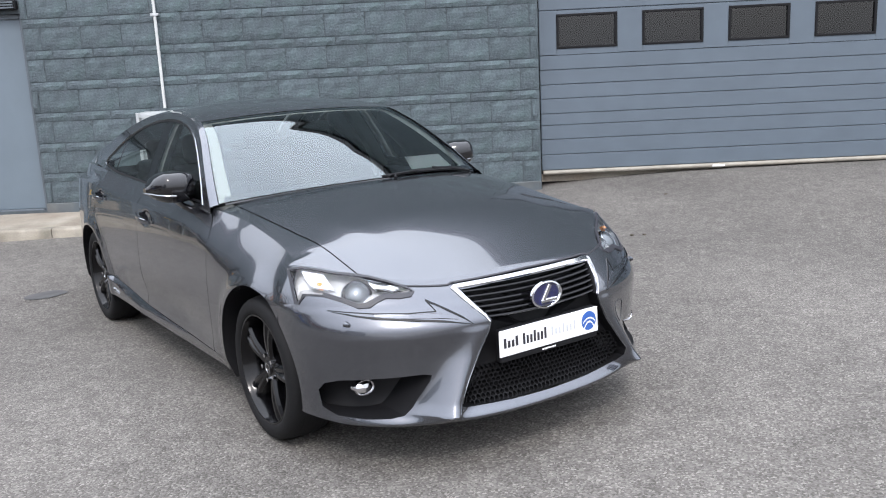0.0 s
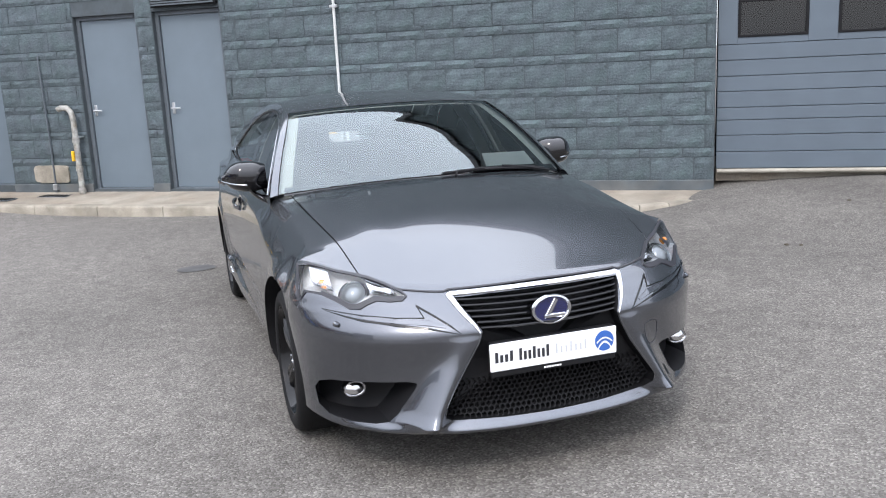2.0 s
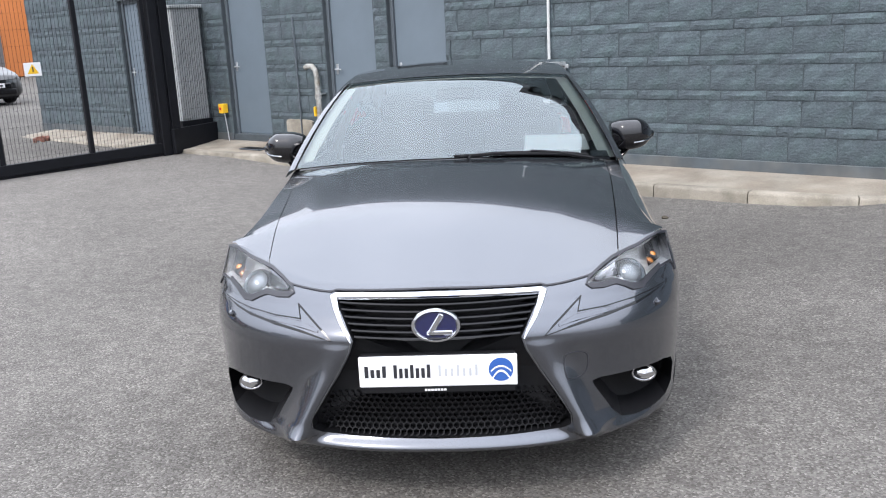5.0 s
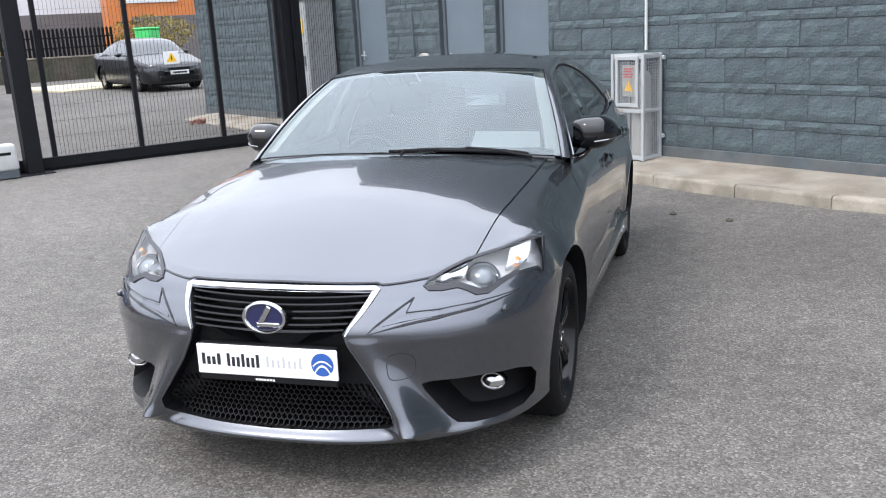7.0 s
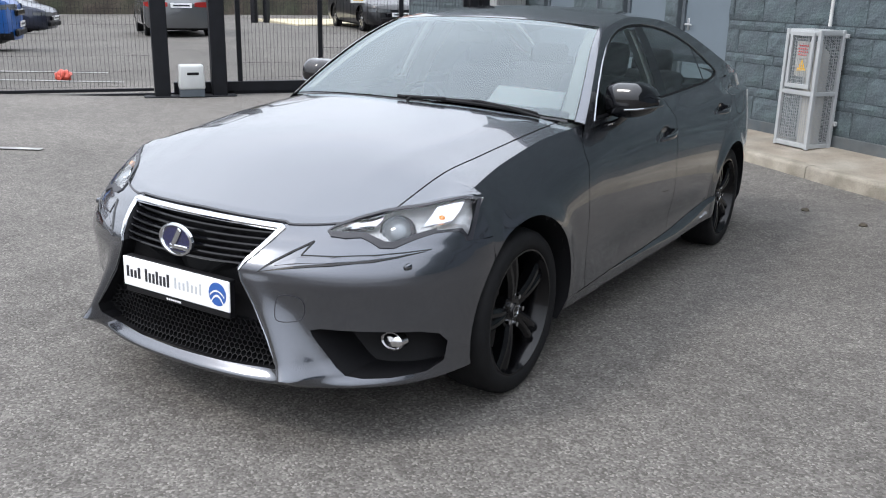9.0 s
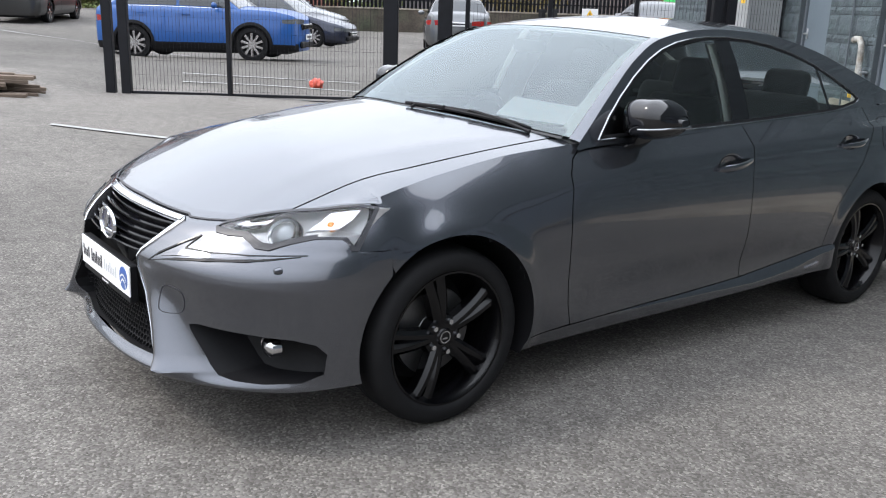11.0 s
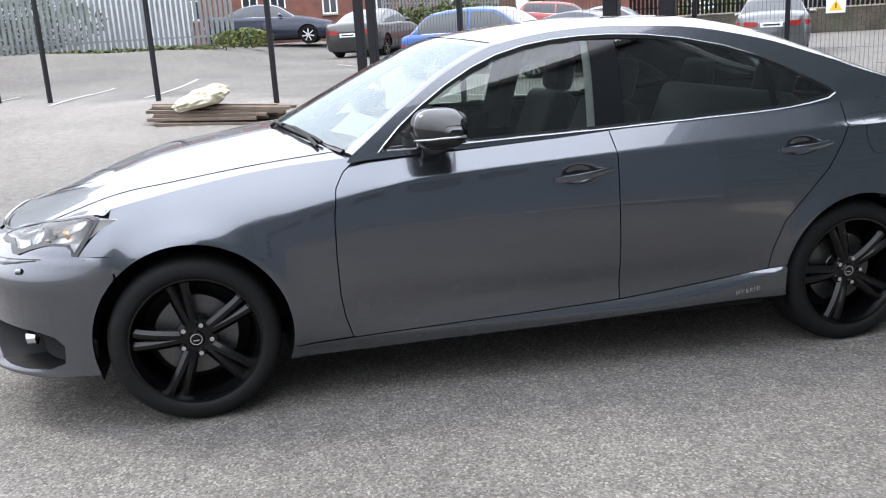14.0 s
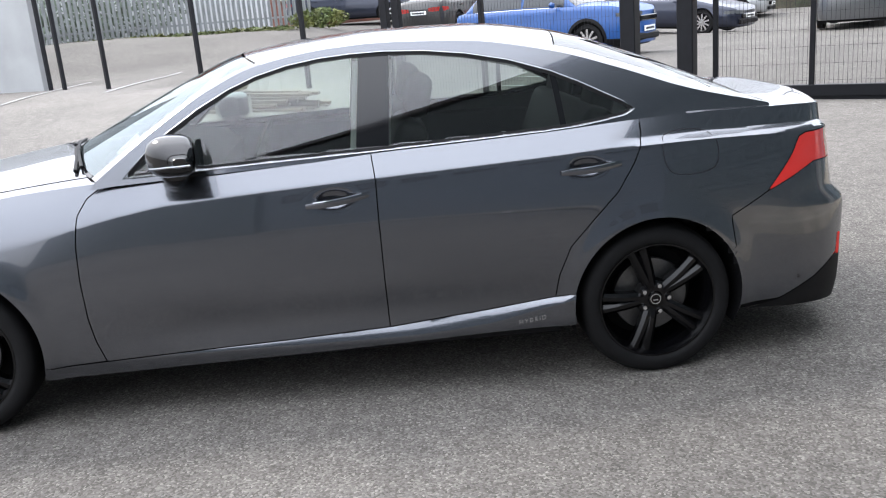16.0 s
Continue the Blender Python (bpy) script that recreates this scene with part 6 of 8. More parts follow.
def fence_z(s):
    p = FENCE @ Vector((s, 0, 0))
    return ground_z(p.x, p.y)


def welded_mesh(name, s0, s1, z0, z1, parent, step=0.05, wire=0.0016):
    """A welded mesh panel: upright wires, and pairs of cross wires."""
    vs, fs = [], []
    def bar(x0, x1, za, zb, y):
        o = len(vs)
        vs.extend([(x0, y - wire, za), (x1, y - wire, za), (x1, y - wire, zb), (x0, y - wire, zb), (x0, y + wire, za), (x1, y + wire, za), (x1, y + wire, zb), (x0, y + wire, zb)])
        fs.extend([tuple(o + k for k in f) for f in ((0, 1, 2, 3), (5, 4, 7, 6), (4, 0, 3, 7), (1, 5, 6, 2))])
    x = s0 + step / 2
    while x < s1:
        bar(x - wire, x + wire, z0, z1, 0.0)
        x += step
    z = z0 + 0.05
    while z < z1:
        bar(s0, s1, z - wire * 0.6, z + wire * 0.6, 0.006)
        z += 0.2
    return tagged(raw(name, vs, fs, M["fence"], parent, "black welded wire mesh"), kind="stuff")


fence = empty("mesh_fence", FENCE, "black steel mesh fence with square posts", "fence", "black yard fencing")
gate = empty("sliding_gate", FENCE, "black steel mesh sliding gate, shut, on a ground rail", "gate", "black yard fencing")
# gate leaf
for s0, s1 in ((0.14, 0.2), (1.14, 1.2), (2.34, 2.4), (3.48, 3.54)):
    part("upright", box_bm(s0, s1, -0.03, 0.03, 0.2, 2.3, 0.004), M["fence"], gate)
part("bottom_beam", box_bm(0.1, 4.4, -0.05, 0.05, 0.075, 0.215, 0.006), M["fence"], gate)
part("top_rail", box_bm(0.14, 3.54, -0.03, 0.03, 2.3, 2.36, 0.004), M["fence"], gate)
part("ground_rail", box_bm(-0.2, 8.4, -0.03, 0.03, 0.02, 0.075, 0.004), M["fence"], gate)
welded_mesh("gate_mesh", 0.2, 3.5, 0.215, 2.3, gate)
# gate post at the wall end, portal posts
part("gate_post", box_bm(-0.20, -0.06, -0.08, 0.08, -0.1, 2.7, 0.008), M["fence"], gate)
part("gate_post", box_bm(-0.02, 0.12, -0.08, 0.08, -0.1, 2.7, 0.008), M["fence"], gate)
part("gate_catch", box_bm(-0.06, -0.02, -0.05, 0.05, 0.1, 2.6, 0.004), M["fence"], gate)
for s0 in (3.72, 4.46):
    part("portal_post", box_bm(s0, s0 + 0.2, 0.06, 0.28, -0.1, 2.42, 0.01), M["fence"], gate)
part("portal_beam", box_bm(3.72, 4.66, 0.06, 0.28, 2.42, 2.56, 0.01), M["fence"], gate)
part("portal_foot", box_bm(3.6, 4.8, 0.06, 0.32, -0.05, 0.06, 0.01), M["fence"], gate)
motor = empty("gate_motor", FENCE @ Matrix.Translation((4.19, 0.26, 0.05)), "white plastic gate motor housing on a dark base", "gate motor")
bm = bmesh.new()
bx(bm, -0.17, 0.17, -0.1, 0.13, 0.1, 0.42, 0.03, seg=3)
for v in bm.verts:
    if v.co.z > 0.3:
        v.co.x *= 0.93
part("cover", bm, M["white_plastic"], motor, smooth=True, angle=50)
part("motor_base", box_bm(-0.16, 0.16, -0.1, 0.11, 0.0, 0.11, 0.008), M["frame"], motor)
part("vent", box_bm(-0.09, 0.06, 0.125, 0.135, 0.29, 0.325, 0.004), M["black"], motor)
keypad = empty("keypad_box", FENCE @ Matrix.Translation((4.56, 0.3, 1.75)), "small white control box on a black gate post", "control box")
part("case", box_bm(-0.1, 0.1, -0.03, 0.05, -0.1, 0.1, 0.012, seg=2), M["white_plastic"], keypad)
part("case_lid", box_bm(-0.085, 0.085, 0.05, 0.055, -0.085, 0.085, 0.003), M["white_plastic"], keypad)
# fixed mesh beyond the portal
for s0 in (6.8, 8.22, 8.44):
    w = 0.06 if s0 < 8 else 0.13
    part("fence_post", box_bm(s0, s0 + w, -0.05, 0.05, -0.1, 2.34 if s0 < 8 else 2.17, 0.006), M["fence"], fence)
part("fence_rail", box_bm(4.66, 8.22, -0.02, 0.02, 0.1, 0.14, 0.003), M["fence"], fence)
welded_mesh("fence_mesh", 4.68, 8.22, 0.12, 2.25, fence)
for s0, h in ((10.16, 2.26), (12.62, 2.3), (15.2, 2.3), (16.55, 2.3), (17.0, 2.5)):
    z = fence_z(s0)
    part("fence_post", box_bm(s0 - 0.035, s0 + 0.035, -0.035, 0.035, z - 0.1, z + h, 0.005), M["fence"], fence)
# short panel between the wall and the gate post
a, b = Vector((-4.12, 9.99, 0)), Vector((-4.5, 8.95, 0))
dv = (b - a).normalized()
STUB = Matrix(((dv.x, -dv.y, 0, a.x), (dv.y, dv.x, 0, a.y), (0, 0, 1, 0), (0, 0, 0, 1)))
stub = empty("mesh_fence", STUB, "short black mesh panel between wall and gate", "fence", "black yard fencing")
part("fence_post", box_bm(-0.03, 0.05, -0.04, 0.04, 0.0, 2.6, 0.005), M["fence"], stub)
part("fence_rail", box_bm(0.05, 1.1, -0.03, 0.03, 0.05, 0.40, 0.006), M["fence"], stub)
welded_mesh("fence_mesh", 0.05, 1.1, 0.40, 2.5, stub)
sign = empty("warning_sign", FENCE @ Matrix.Translation((1.82, 0.035, 1.37)), "white warning sign with a yellow triangle wired to the gate", "sign")
part("board", box_bm(-0.11, 0.11, -0.002, 0.003, -0.085, 0.085, 0.002), M["plate"], sign)
bm = bmesh.new()
bm.faces.new([bm.verts.new(v) for v in ((-0.075, 0.0045, -0.055), (0.075, 0.0045, -0.055), (0, 0.0045, 0.07))])
tri = part("triangle", bm, M["yellow"], sign)
part("mark", box_bm(-0.007, 0.007, 0.005, 0.006, -0.03, 0.03), M["ink"], tri)

# ---- things along the wall ----
def wall_thing(name, u, n, z, label, category):
    return empty(name, WALL @ Matrix.Translation((u, n, z)), label, category)


cage = wall_thing("gas_cage", -3.03, D - 0.19, 0.112, "white steel mesh gas cage with warning labels beside the wall", "cage")
W2, DP, HT = 0.2, 0.135, 1.1
for sx in (-1, 1):
    for sy in (-1, 1):
        part("corner_post", box_bm(sx * W2 - 0.018, sx * W2 + 0.018, sy * DP - 0.018, sy * DP + 0.018, 0, HT, 0.003), M["white_steel"], cage)
for z in (0.03, 0.52, HT - 0.03):
    for sx in (-1, 1):
        part("side_rail", box_bm(sx * W2 - 0.015, sx * W2 + 0.015, -DP + 0.018, DP - 0.018, z - 0.018, z + 0.018, 0.003), M["white_steel"], cage)
    part("front_rail", box_bm(-W2 + 0.018, W2 - 0.018, -DP - 0.015, -DP + 0.015, z - 0.022, z + 0.022, 0.003), M["white_steel"], cage)
    part("back_rail", box_bm(-W2 + 0.018, W2 - 0.018, DP - 0.015, DP + 0.015, z - 0.018, z + 0.018, 0.003), M["white_steel"], cage)
part("cage_top", box_bm(-W2, W2, -DP, DP, HT - 0.012, HT, 0.002), M["white_steel"], cage)
vs, fs = [], []
def wire_bar(p, q, w=0.0022):
    o = len(vs)
    p, q = Vector(p), Vector(q)
    d = (q - p).normalized()
    a = d.orthogonal().normalized() * w
    b = d.cross(a)
    for e in (p, q):
        vs.extend([e + a, e + b, e - a, e - b])
    fs.extend([tuple(o + k for k in f) for f in ((0, 1, 5, 4), (1, 2, 6, 5), (2, 3, 7, 6), (3, 0, 4, 7))])
for k in range(15):
    c = -W2 + 0.03 + k * (2 * W2 - 0.06) / 14
    wire_bar((c, -DP - 0.004, 0.04), (c, -DP - 0.004, 0.5))
    wire_bar((c, DP, 0.04), (c, DP, HT - 0.03))
    e = -DP + 0.03 + k * (2 * DP - 0.06) / 14
    for sx in (-1, 1):
        wire_bar((sx * W2, e, 0.04), (sx * W2, e, HT - 0.04))
for k in range(36):
    z = 0.06 + k * 0.029
    for sx in (-1, 1):
        wire_bar((sx * W2, -DP + 0.02, z), (sx * W2, DP - 0.02, z))
    wire_bar((-W2 + 0.02, DP, z), (W2 - 0.02, DP, z))
    if z < 0.5 or z > 0.57:
        wire_bar((-W2 + 0.02, -DP - 0.004, z), (W2 - 0.02, -DP - 0.004, z))
for k in range(15):
    c = -W2 + 0.03 + k * (2 * W2 - 0.06) / 14
    wire_bar((c, -DP - 0.004, 0.55), (c, -DP - 0.004, HT - 0.05))
tagged(raw("cage_mesh", vs, fs, M["white_steel"], cage, "white welded mesh"), kind="stuff")
bm = bmesh.new()
for q in ((-0.15, 0.15, 0.56, 0.6), (-0.15, 0.15, 1.04, 1.08), (-0.15, -0.115, 0.6, 1.04), (0.115, 0.15, 0.6, 1.04)):
    bx(bm, q[0], q[1], -DP - 0.03, -DP - 0.008, q[2], q[3], 0.003)
hatch = part("hatch_frame", bm, M["white_steel"], cage)
card = part("label_card", box_bm(-0.085, 0.085, -DP + 0.012, -DP + 0.016, 0.67, 0.99), M["card"], hatch, "white label card with red and yellow markings")
for k in range(4):
    part("red_bar", box_bm(-0.065, 0.065 - 0.02 * (k % 2), -DP + 0.006, -DP + 0.009, 0.945 - k * 0.028, 0.96 - k * 0.028), M["red_ink"], card)
bm = bmesh.new()
bm.faces.new([bm.verts.new(v) for v in ((-0.06, -DP + 0.007, 0.72), (0.06, -DP + 0.007, 0.72), (0, -DP + 0.007, 0.83))])
part("yellow_triangle", bm, M["yellow"], card)
part("hinge", box_bm(W2 - 0.01, W2 + 0.05, DP + 0.0, DP + 0.03, 1.03, 1.07, 0.004), M["white_steel"], cage)
part("hinge", box_bm(W2 - 0.01, W2 + 0.05, DP + 0.0, DP + 0.03, 0.22, 0.26, 0.004), M["white_steel"], cage)
bm = bmesh.new()
cyl(bm, (0.05, 0.02, 0.02), (0.05, 0.02, 0.85), 0.1, seg=20)
lathe(bm, [(0.1, 0.85), (0.085, 0.9), (0.04, 0.93), (0.03, 1.0)], 20, "z", (0.05, 0.02, 0))
part("gas_bottle", bm, M["pale_trim"], cage, "pale gas bottle inside the cage", smooth=True, angle=40)

pole = wall_thing("conduit_pole", -3.02, D - 0.045, 1.24, "thin white conduit clipped to the wall", "conduit")
bm = bmesh.new()
tube(bm, [(0, 0, 0), (0, 0, 1.2), (0, 0, 2.6)], 0.016, 12)
part("pipe", bm, M["white_plastic"], pole, smooth=True, angle=40)
for z in (0.98, 2.2):
    part("clip", box_bm(-0.045, 0.045, -0.02, 0.045, z, z + 0.03, 0.004), M["steel"], pole)

pipe = wall_thing("gas_pipe", -6.66, D - 0.10, 0.115, "white bent pipe with a yellow valve at the wall foot", "pipe")
bm = bmesh.new()
tube(bm, [(0, 0, 0), (0, 0, 0.4), (0, 0, 0.95), (-0.02, 0, 1.05), (-0.08, 0, 1.1), (-0.17, 0, 1.1), (-0.21, 0, 1.08)], 0.036, 12)
part("pipe", bm, M["worn_pipe"], pipe, smooth=True, angle=60)
for z in (0.02, 0.30, 0.66):
    bm = bmesh.new()
    cyl(bm, (0, 0, z), (0, 0, z + 0.06), 0.046, seg=14)
    part("collar", bm, M["worn_pipe"], pipe, smooth=True, angle=40)
part("valve_handle", box_bm(-0.055, -0.03, -0.06, 0.02, 0.43, 0.56, 0.006), M["yellow"], pipe)
part("bracket", box_bm(-0.05, 0.05, 0.0, 0.1, 0.72, 0.74, 0.003), M["steel"], pipe)

rod = wall_thing("earth_conduit", -7.12, D - 0.03, 0.12, "thin dark conduit on the block wall", "conduit")
bm = bmesh.new()
tube(bm, [(0, 0, 0.0), (0, 0, 1.0), (-0.01, 0, 1.75)], 0.011, 8)
part("pipe", bm, M["frame"], rod, smooth=True)
part("cap", box_bm(-0.03, 0.03, -0.03, 0.02, 0.04, 0.12, 0.005), M["steel"], rod)

box = wall_thing("isolator_box", -8.80, D - 0.06, 0.56, "small orange switch box with a rod down to the paving", "switch box")
part("case", box_bm(-0.055, 0.055, -0.05, 0.05, -0.02, 0.12, 0.01, seg=2), M["yellow"], box)
part("switch", box_bm(-0.02, 0.02, -0.065, -0.05, 0.03, 0.07, 0.004), M["red_ink"], box)
bm = bmesh.new()
tube(bm, [(0.02, 0, -0.02), (0.05, 0, -0.25), (0.07, 0, -0.44)], 0.008, 6)
part("rod", bm, M["steel"], box)

for u, n in ((-7.64, D - 0.49), (-6.98, D - 0.22)):
    dr = wall_thing("drain_grate", u, n, 0.10, "dark iron drain grate in the concrete strip", "drain grate")
    part("frame", box_bm(-0.22, 0.22, -0.09, 0.09, 0.002, 0.014, 0.003), M["frame"], dr)
    for k in range(7):
        part("bar", box_bm(-0.2 + k * 0.06, -0.165 + k * 0.06, -0.075, 0.075, 0.014, 0.02), M["black"], dr)

lamp_box = wall_thing("bulkhead_vent", -4.95, D - 0.02, 2.36, "dark louvred vent over a door", "vent")
part("case", box_bm(-0.44, 0.44, -0.03, 0.05, 0.0, 0.1, 0.006), M["black"], lamp_box)
for k in range(3):
    part("slat", box_bm(-0.42, 0.42, -0.045, -0.03, 0.015 + k * 0.028, 0.032 + k * 0.028, 0.002), M["frame"], lamp_box)

cab = wall_thing("electrical_cabinet", -9.47, D - 0.29, 0.1, "white ribbed electrical cabinet with a yellow sign on a black plinth", "cabinet")
part("plinth", box_bm(-0.33, 0.33, -0.28, 0.28, -0.1, 0.36, 0.01), M["fence"], cab)
part("body", box_bm(-0.3, 0.3, -0.25, 0.25, 0.36, 2.0, 0.008), M["white_steel"], cab)
for k in range(18):
    part("rib", box_bm(0.3, 0.312, -0.23 + k * 0.026, -0.217 + k * 0.026, 0.4, 1.96), M["white_steel"], cab)
part("cabinet_roof", box_bm(-0.34, 0.34, -0.29, 0.29, 2.0, 2.05, 0.01), M["white_steel"], cab)
part("yellow_sign", box_bm(0.05, 0.2, -0.262, -0.252, 1.5, 1.72, 0.002), M["yellow"], cab)
part("meter", box_bm(0.1, 0.22, -0.265, -0.252, 1.0, 1.16, 0.004), M["frame"], cab)

# ---- yard: timber stack, plastic sheet, small litter ----
random.seed(11)
TY = Vector((0.35, 2.0, 0)).normalized()
TIM = Matrix(((TY.x, -TY.y, 0, -9.1), (TY.y, TY.x, 0, 0.0), (0, 0, 1, 0.0), (0, 0, 0, 1)))
lay = 0
for row in range(5):
    for k in range(5 - row // 2):
        x0, x1 = -0.78 + random.uniform(-0.25, 0.2), 1.0 + random.uniform(-0.45, 0.2)
        y0 = -0.35 + k * 0.17 + row * 0.07
        gz0, gz1 = (ground_z(*(TIM @ Vector((x, y0, 0)))[:2]) for x in (x0, x1))
        tm = empty("timber_board", TIM @ Matrix.Translation((0, y0, (gz0 + gz1) / 2 + row * 0.05 + 0.004)) @ Matrix.Rotation(-math.atan2(gz1 - gz0, x1 - x0), 4, "Y") @ Matrix.Rotation(random.uniform(-0.05, 0.05), 4, "Z"), "weathered grey-brown board in a low stack on asphalt", "timber", "stacked timbers")
        bm = box_bm(x0, x1, 0, 0.14 + random.uniform(-0.03, 0.02), 0, 0.046, 0.005)
        for v in bm.verts:
            v.co.z += 0.004 * noise.noise(v.co * 3)
        part("board", bm, M["wood"], tm)
bag = empty("plastic_sheet", TIM @ Matrix.Translation((-0.2, -0.02, 0.6)) @ Matrix.Rotation(radians(-10), 4, "Y"), "crumpled pale yellow plastic sheet lying over a timber stack", "plastic sheet")
bm = bmesh.new()
bmesh.ops.create_icosphere(bm, subdivisions=5, radius=1.0)
for v in bm.verts:
    d = 1 + 0.22 * noise.noise(v.co * 1.6) + 0.13 * noise.noise(v.co * 4.2) + 0.05 * abs(noise.noise(v.co * 11))
    v.co = Vector((v.co.x * 0.42 * d, v.co.y * 0.27 * d, max(-0.10, v.co.z * 0.15 * d + 0.05 * v.co.x)))
part("sheet", bm, M["sheet"], bag, smooth=True, angle=50)

for x, y, r in ((4.685, 2.67, 0.022), (3.28, 1.81, 0.02), (3.36, 1.74, 0.018), (1.156, 4.17, 0.03), (1.6, 3.85, 0.03)):
    bm = bmesh.new()
    bmesh.ops.create_icosphere(bm, subdivisions=2, radius=r)
    for v in bm.verts:
        v.co = v.co * (1 + 0.4 * noise.noise(v.co * 60 + Vector((x, y, 0))))
        v.co.z *= 0.5
    dry = empty("dry_leaf", Matrix.Translation((x, y, ground_z(x, y) + r * 0.3)), "small dark dry leaf on the asphalt", "leaf", "leaves on the yard")
    part("blade", bm, M["bark"], dry)
stain = empty("oil_stain", Matrix.Translation((-1.085, 3.83, ground_z(-1.085, 3.83))), "dark tar patch in the asphalt", "patch", kind="structure")
bm = bmesh.new()
ring = []
for k in range(24):
    t = 2 * math.pi * k / 24
    r = 1 + 0.15 * noise.noise(Vector((math.cos(t), math.sin(t), 4)))
    x, y = 0.16 * r * math.cos(t), 0.11 * r * math.sin(t)
    ring.append(bm.verts.new((x, y, ground_z(-1.085 + x, 3.83 + y) - ground_z(-1.085, 3.83) + 0.005)))
bm.faces.new(ring)
part("patch", bm, M["tar"], stain)

# ---- parked cars beyond the fence ----
def parked_car(name, label, x, y, heading, paint, kind, group="cars parked beyond the fence"):
    """A parked car: x, y its middle on the ground, heading the way its front points. kind: its outline."""
    L, W, spec = CARS[kind]
    hx, hy = Vector(heading).normalized()
    zf, zr = ground_z(x + hx * 1.3, y + hy * 1.3), ground_z(x - hx * 1.3, y - hy * 1.3)
    m = Matrix(((-hy, -hx, 0, x), (hx, -hy, 0, y), (0, 0, 1, (zf + zr) / 2), (0, 0, 0, 1))) @ Matrix.Rotation(-math.atan2(zf - zr, 2.6), 4, "X")
    car = empty(name, m, label, "car", group)
    hw = W / 2
    belt, nose, tail = spec["belt"], spec["nose"], spec["tail"]
    y0, y1 = -L / 2, L / 2
    ax_f, ax_r, wr = y0 + spec["front"], y1 - spec["rear"], spec["wheel"]
    clad = M["black"] if kind == "suv" else paint
    ks = (y0, y0 + 0.05, y0 + 0.16, y0 + 0.5, y0 + spec["screen"], y1 - spec["back"], y1 - 0.2, y1 - 0.1, y1 - 0.03, y1)
    zt_ = (nose - 0.1, nose - 0.04, nose, nose + 0.07, belt, belt + 0.04, tail + 0.03, tail, tail - 0.05, tail - 0.2)
    wt_ = (0.6, 0.72, 0.83, 0.93, 0.96, 0.96, 0.92, 0.86, 0.8, 0.68)
    def top(yy):
        return interp(ks, zt_, yy)
    def half(yy):
        return hw * interp(ks, wt_, yy)
    def side(yy, zz):
        k = (top(yy) - zz) / (top(yy) - 0.22)
        return half(yy) * interp([0, 0.08, 0.25, 0.45, 0.62, 0.85, 1.0], [0.93, 0.975, 1.0, 1.025, 1.03, 1.01, 0.93], k)
    wheels = [(a, wr + 0.01, wr + 0.045) for a in (ax_f, ax_r)]
    def clear(p):
        return all(math.hypot(p.y - a, p.z - b) > r for a, b, r in wheels)
    def to_arch(p):
        for a, b, r in wheels:
            d = math.hypot(p.y - a, p.z - b)
            if d and abs(d - r) < 0.06:
                yy, zz = a + (p.y - a) * r / d, b + (p.z - b) * r / d
                return Vector((side(yy, zz), yy, zz))
        return p
    grid = [[Vector((side(yy, zz), yy, zz)) for zz in (top(yy) + (0.22 - top(yy)) * q / 22 for q in range(23))] for yy in frange(y0, y1, 110)]
    panel("side_panel", grid, lambda p: clear(p) and (clad is paint or p.z > 0.36), to_arch, paint, car)
    if clad is not paint:
        panel("sill_cladding", grid, lambda p: clear(p) and p.z <= 0.36, to_arch, clad, car)
        for a, b, r in wheels:
            for sx in (1, -1):
                bm = bmesh.new()
                rows = []
                for k in range(25):
                    t = math.pi * (-0.05 + 1.1 * k / 24)
                    rows.append([bm.verts.new((sx * (side(yy, max(zz, 0.23)) + 0.008), yy, zz)) for yy, zz in ((a + (r - 0.004 + dr) * math.cos(t), b + (r - 0.004 + dr) * math.sin(t)) for dr in (0, 0.06))])
                for r0, r1 in zip(rows, rows[1:]):
                    bm.faces.new((r0[0], r0[1], r1[1], r1[0]))
                part("arch_cladding", bm, M["black"], car, smooth=True)
    # nose and tail faces, bonnet and boot
    for nm, yy, sg in (("front_bumper", y0, -1), ("rear_bumper", y1, 1)):
        rows = [[Vector((side(yy, zz) * q, yy + sg * 0.09 * (1 - q * q) * (0.6 + 0.4 * math.sin(math.pi * (zz - 0.2) / 0.8)), zz)) for q in frange(-1, 1, 12)] for zz in frange(0.22, top(yy), 14)]
        lofted(nm, rows, paint, car, mirror=False)
    for nm, a, b, sg in (("bonnet", y0, y0 + spec["screen"] + 0.06, -1), ("boot_lid", y1 - spec["back"] - 0.06, y1, 1)):
        cols = []
        for q in frange(-1, 1, 16):
            cols.append([Vector((side(yy, top(yy)) * q, yy + sg * 0.054 * (1 - q * q) * (1 if abs(yy - (y0 if sg < 0 else y1)) < 0.01 else 0), top(yy) + 0.045 * (1 - abs(q) ** 2.5) * (0 if abs(yy - (y0 if sg < 0 else y1)) < 0.01 else 1))) for yy in frange(a, b, 22)])
        lofted(nm, cols, paint, car, mirror=False)
    part("underside", box_bm(-hw * 0.75, hw * 0.75, y0 + 0.2, y1 - 0.2, 0.16, 0.5), M["black"], car)
    for cy in (ax_f, ax_r):
        part("wheel_housing", box_bm(-hw * 0.86, hw * 0.86, cy - wr - 0.06, cy + wr + 0.06, 0.25, wr * 2 + 0.06), M["black"], car)
    # cabin: painted shell with dark panes let in
    ry = spec["roof"]
    ys = [y0 + spec["screen"] - 0.04, y0 + ry[0], y0 + ry[1], y1 - ry[2], y1 - spec["back"] + 0.04]
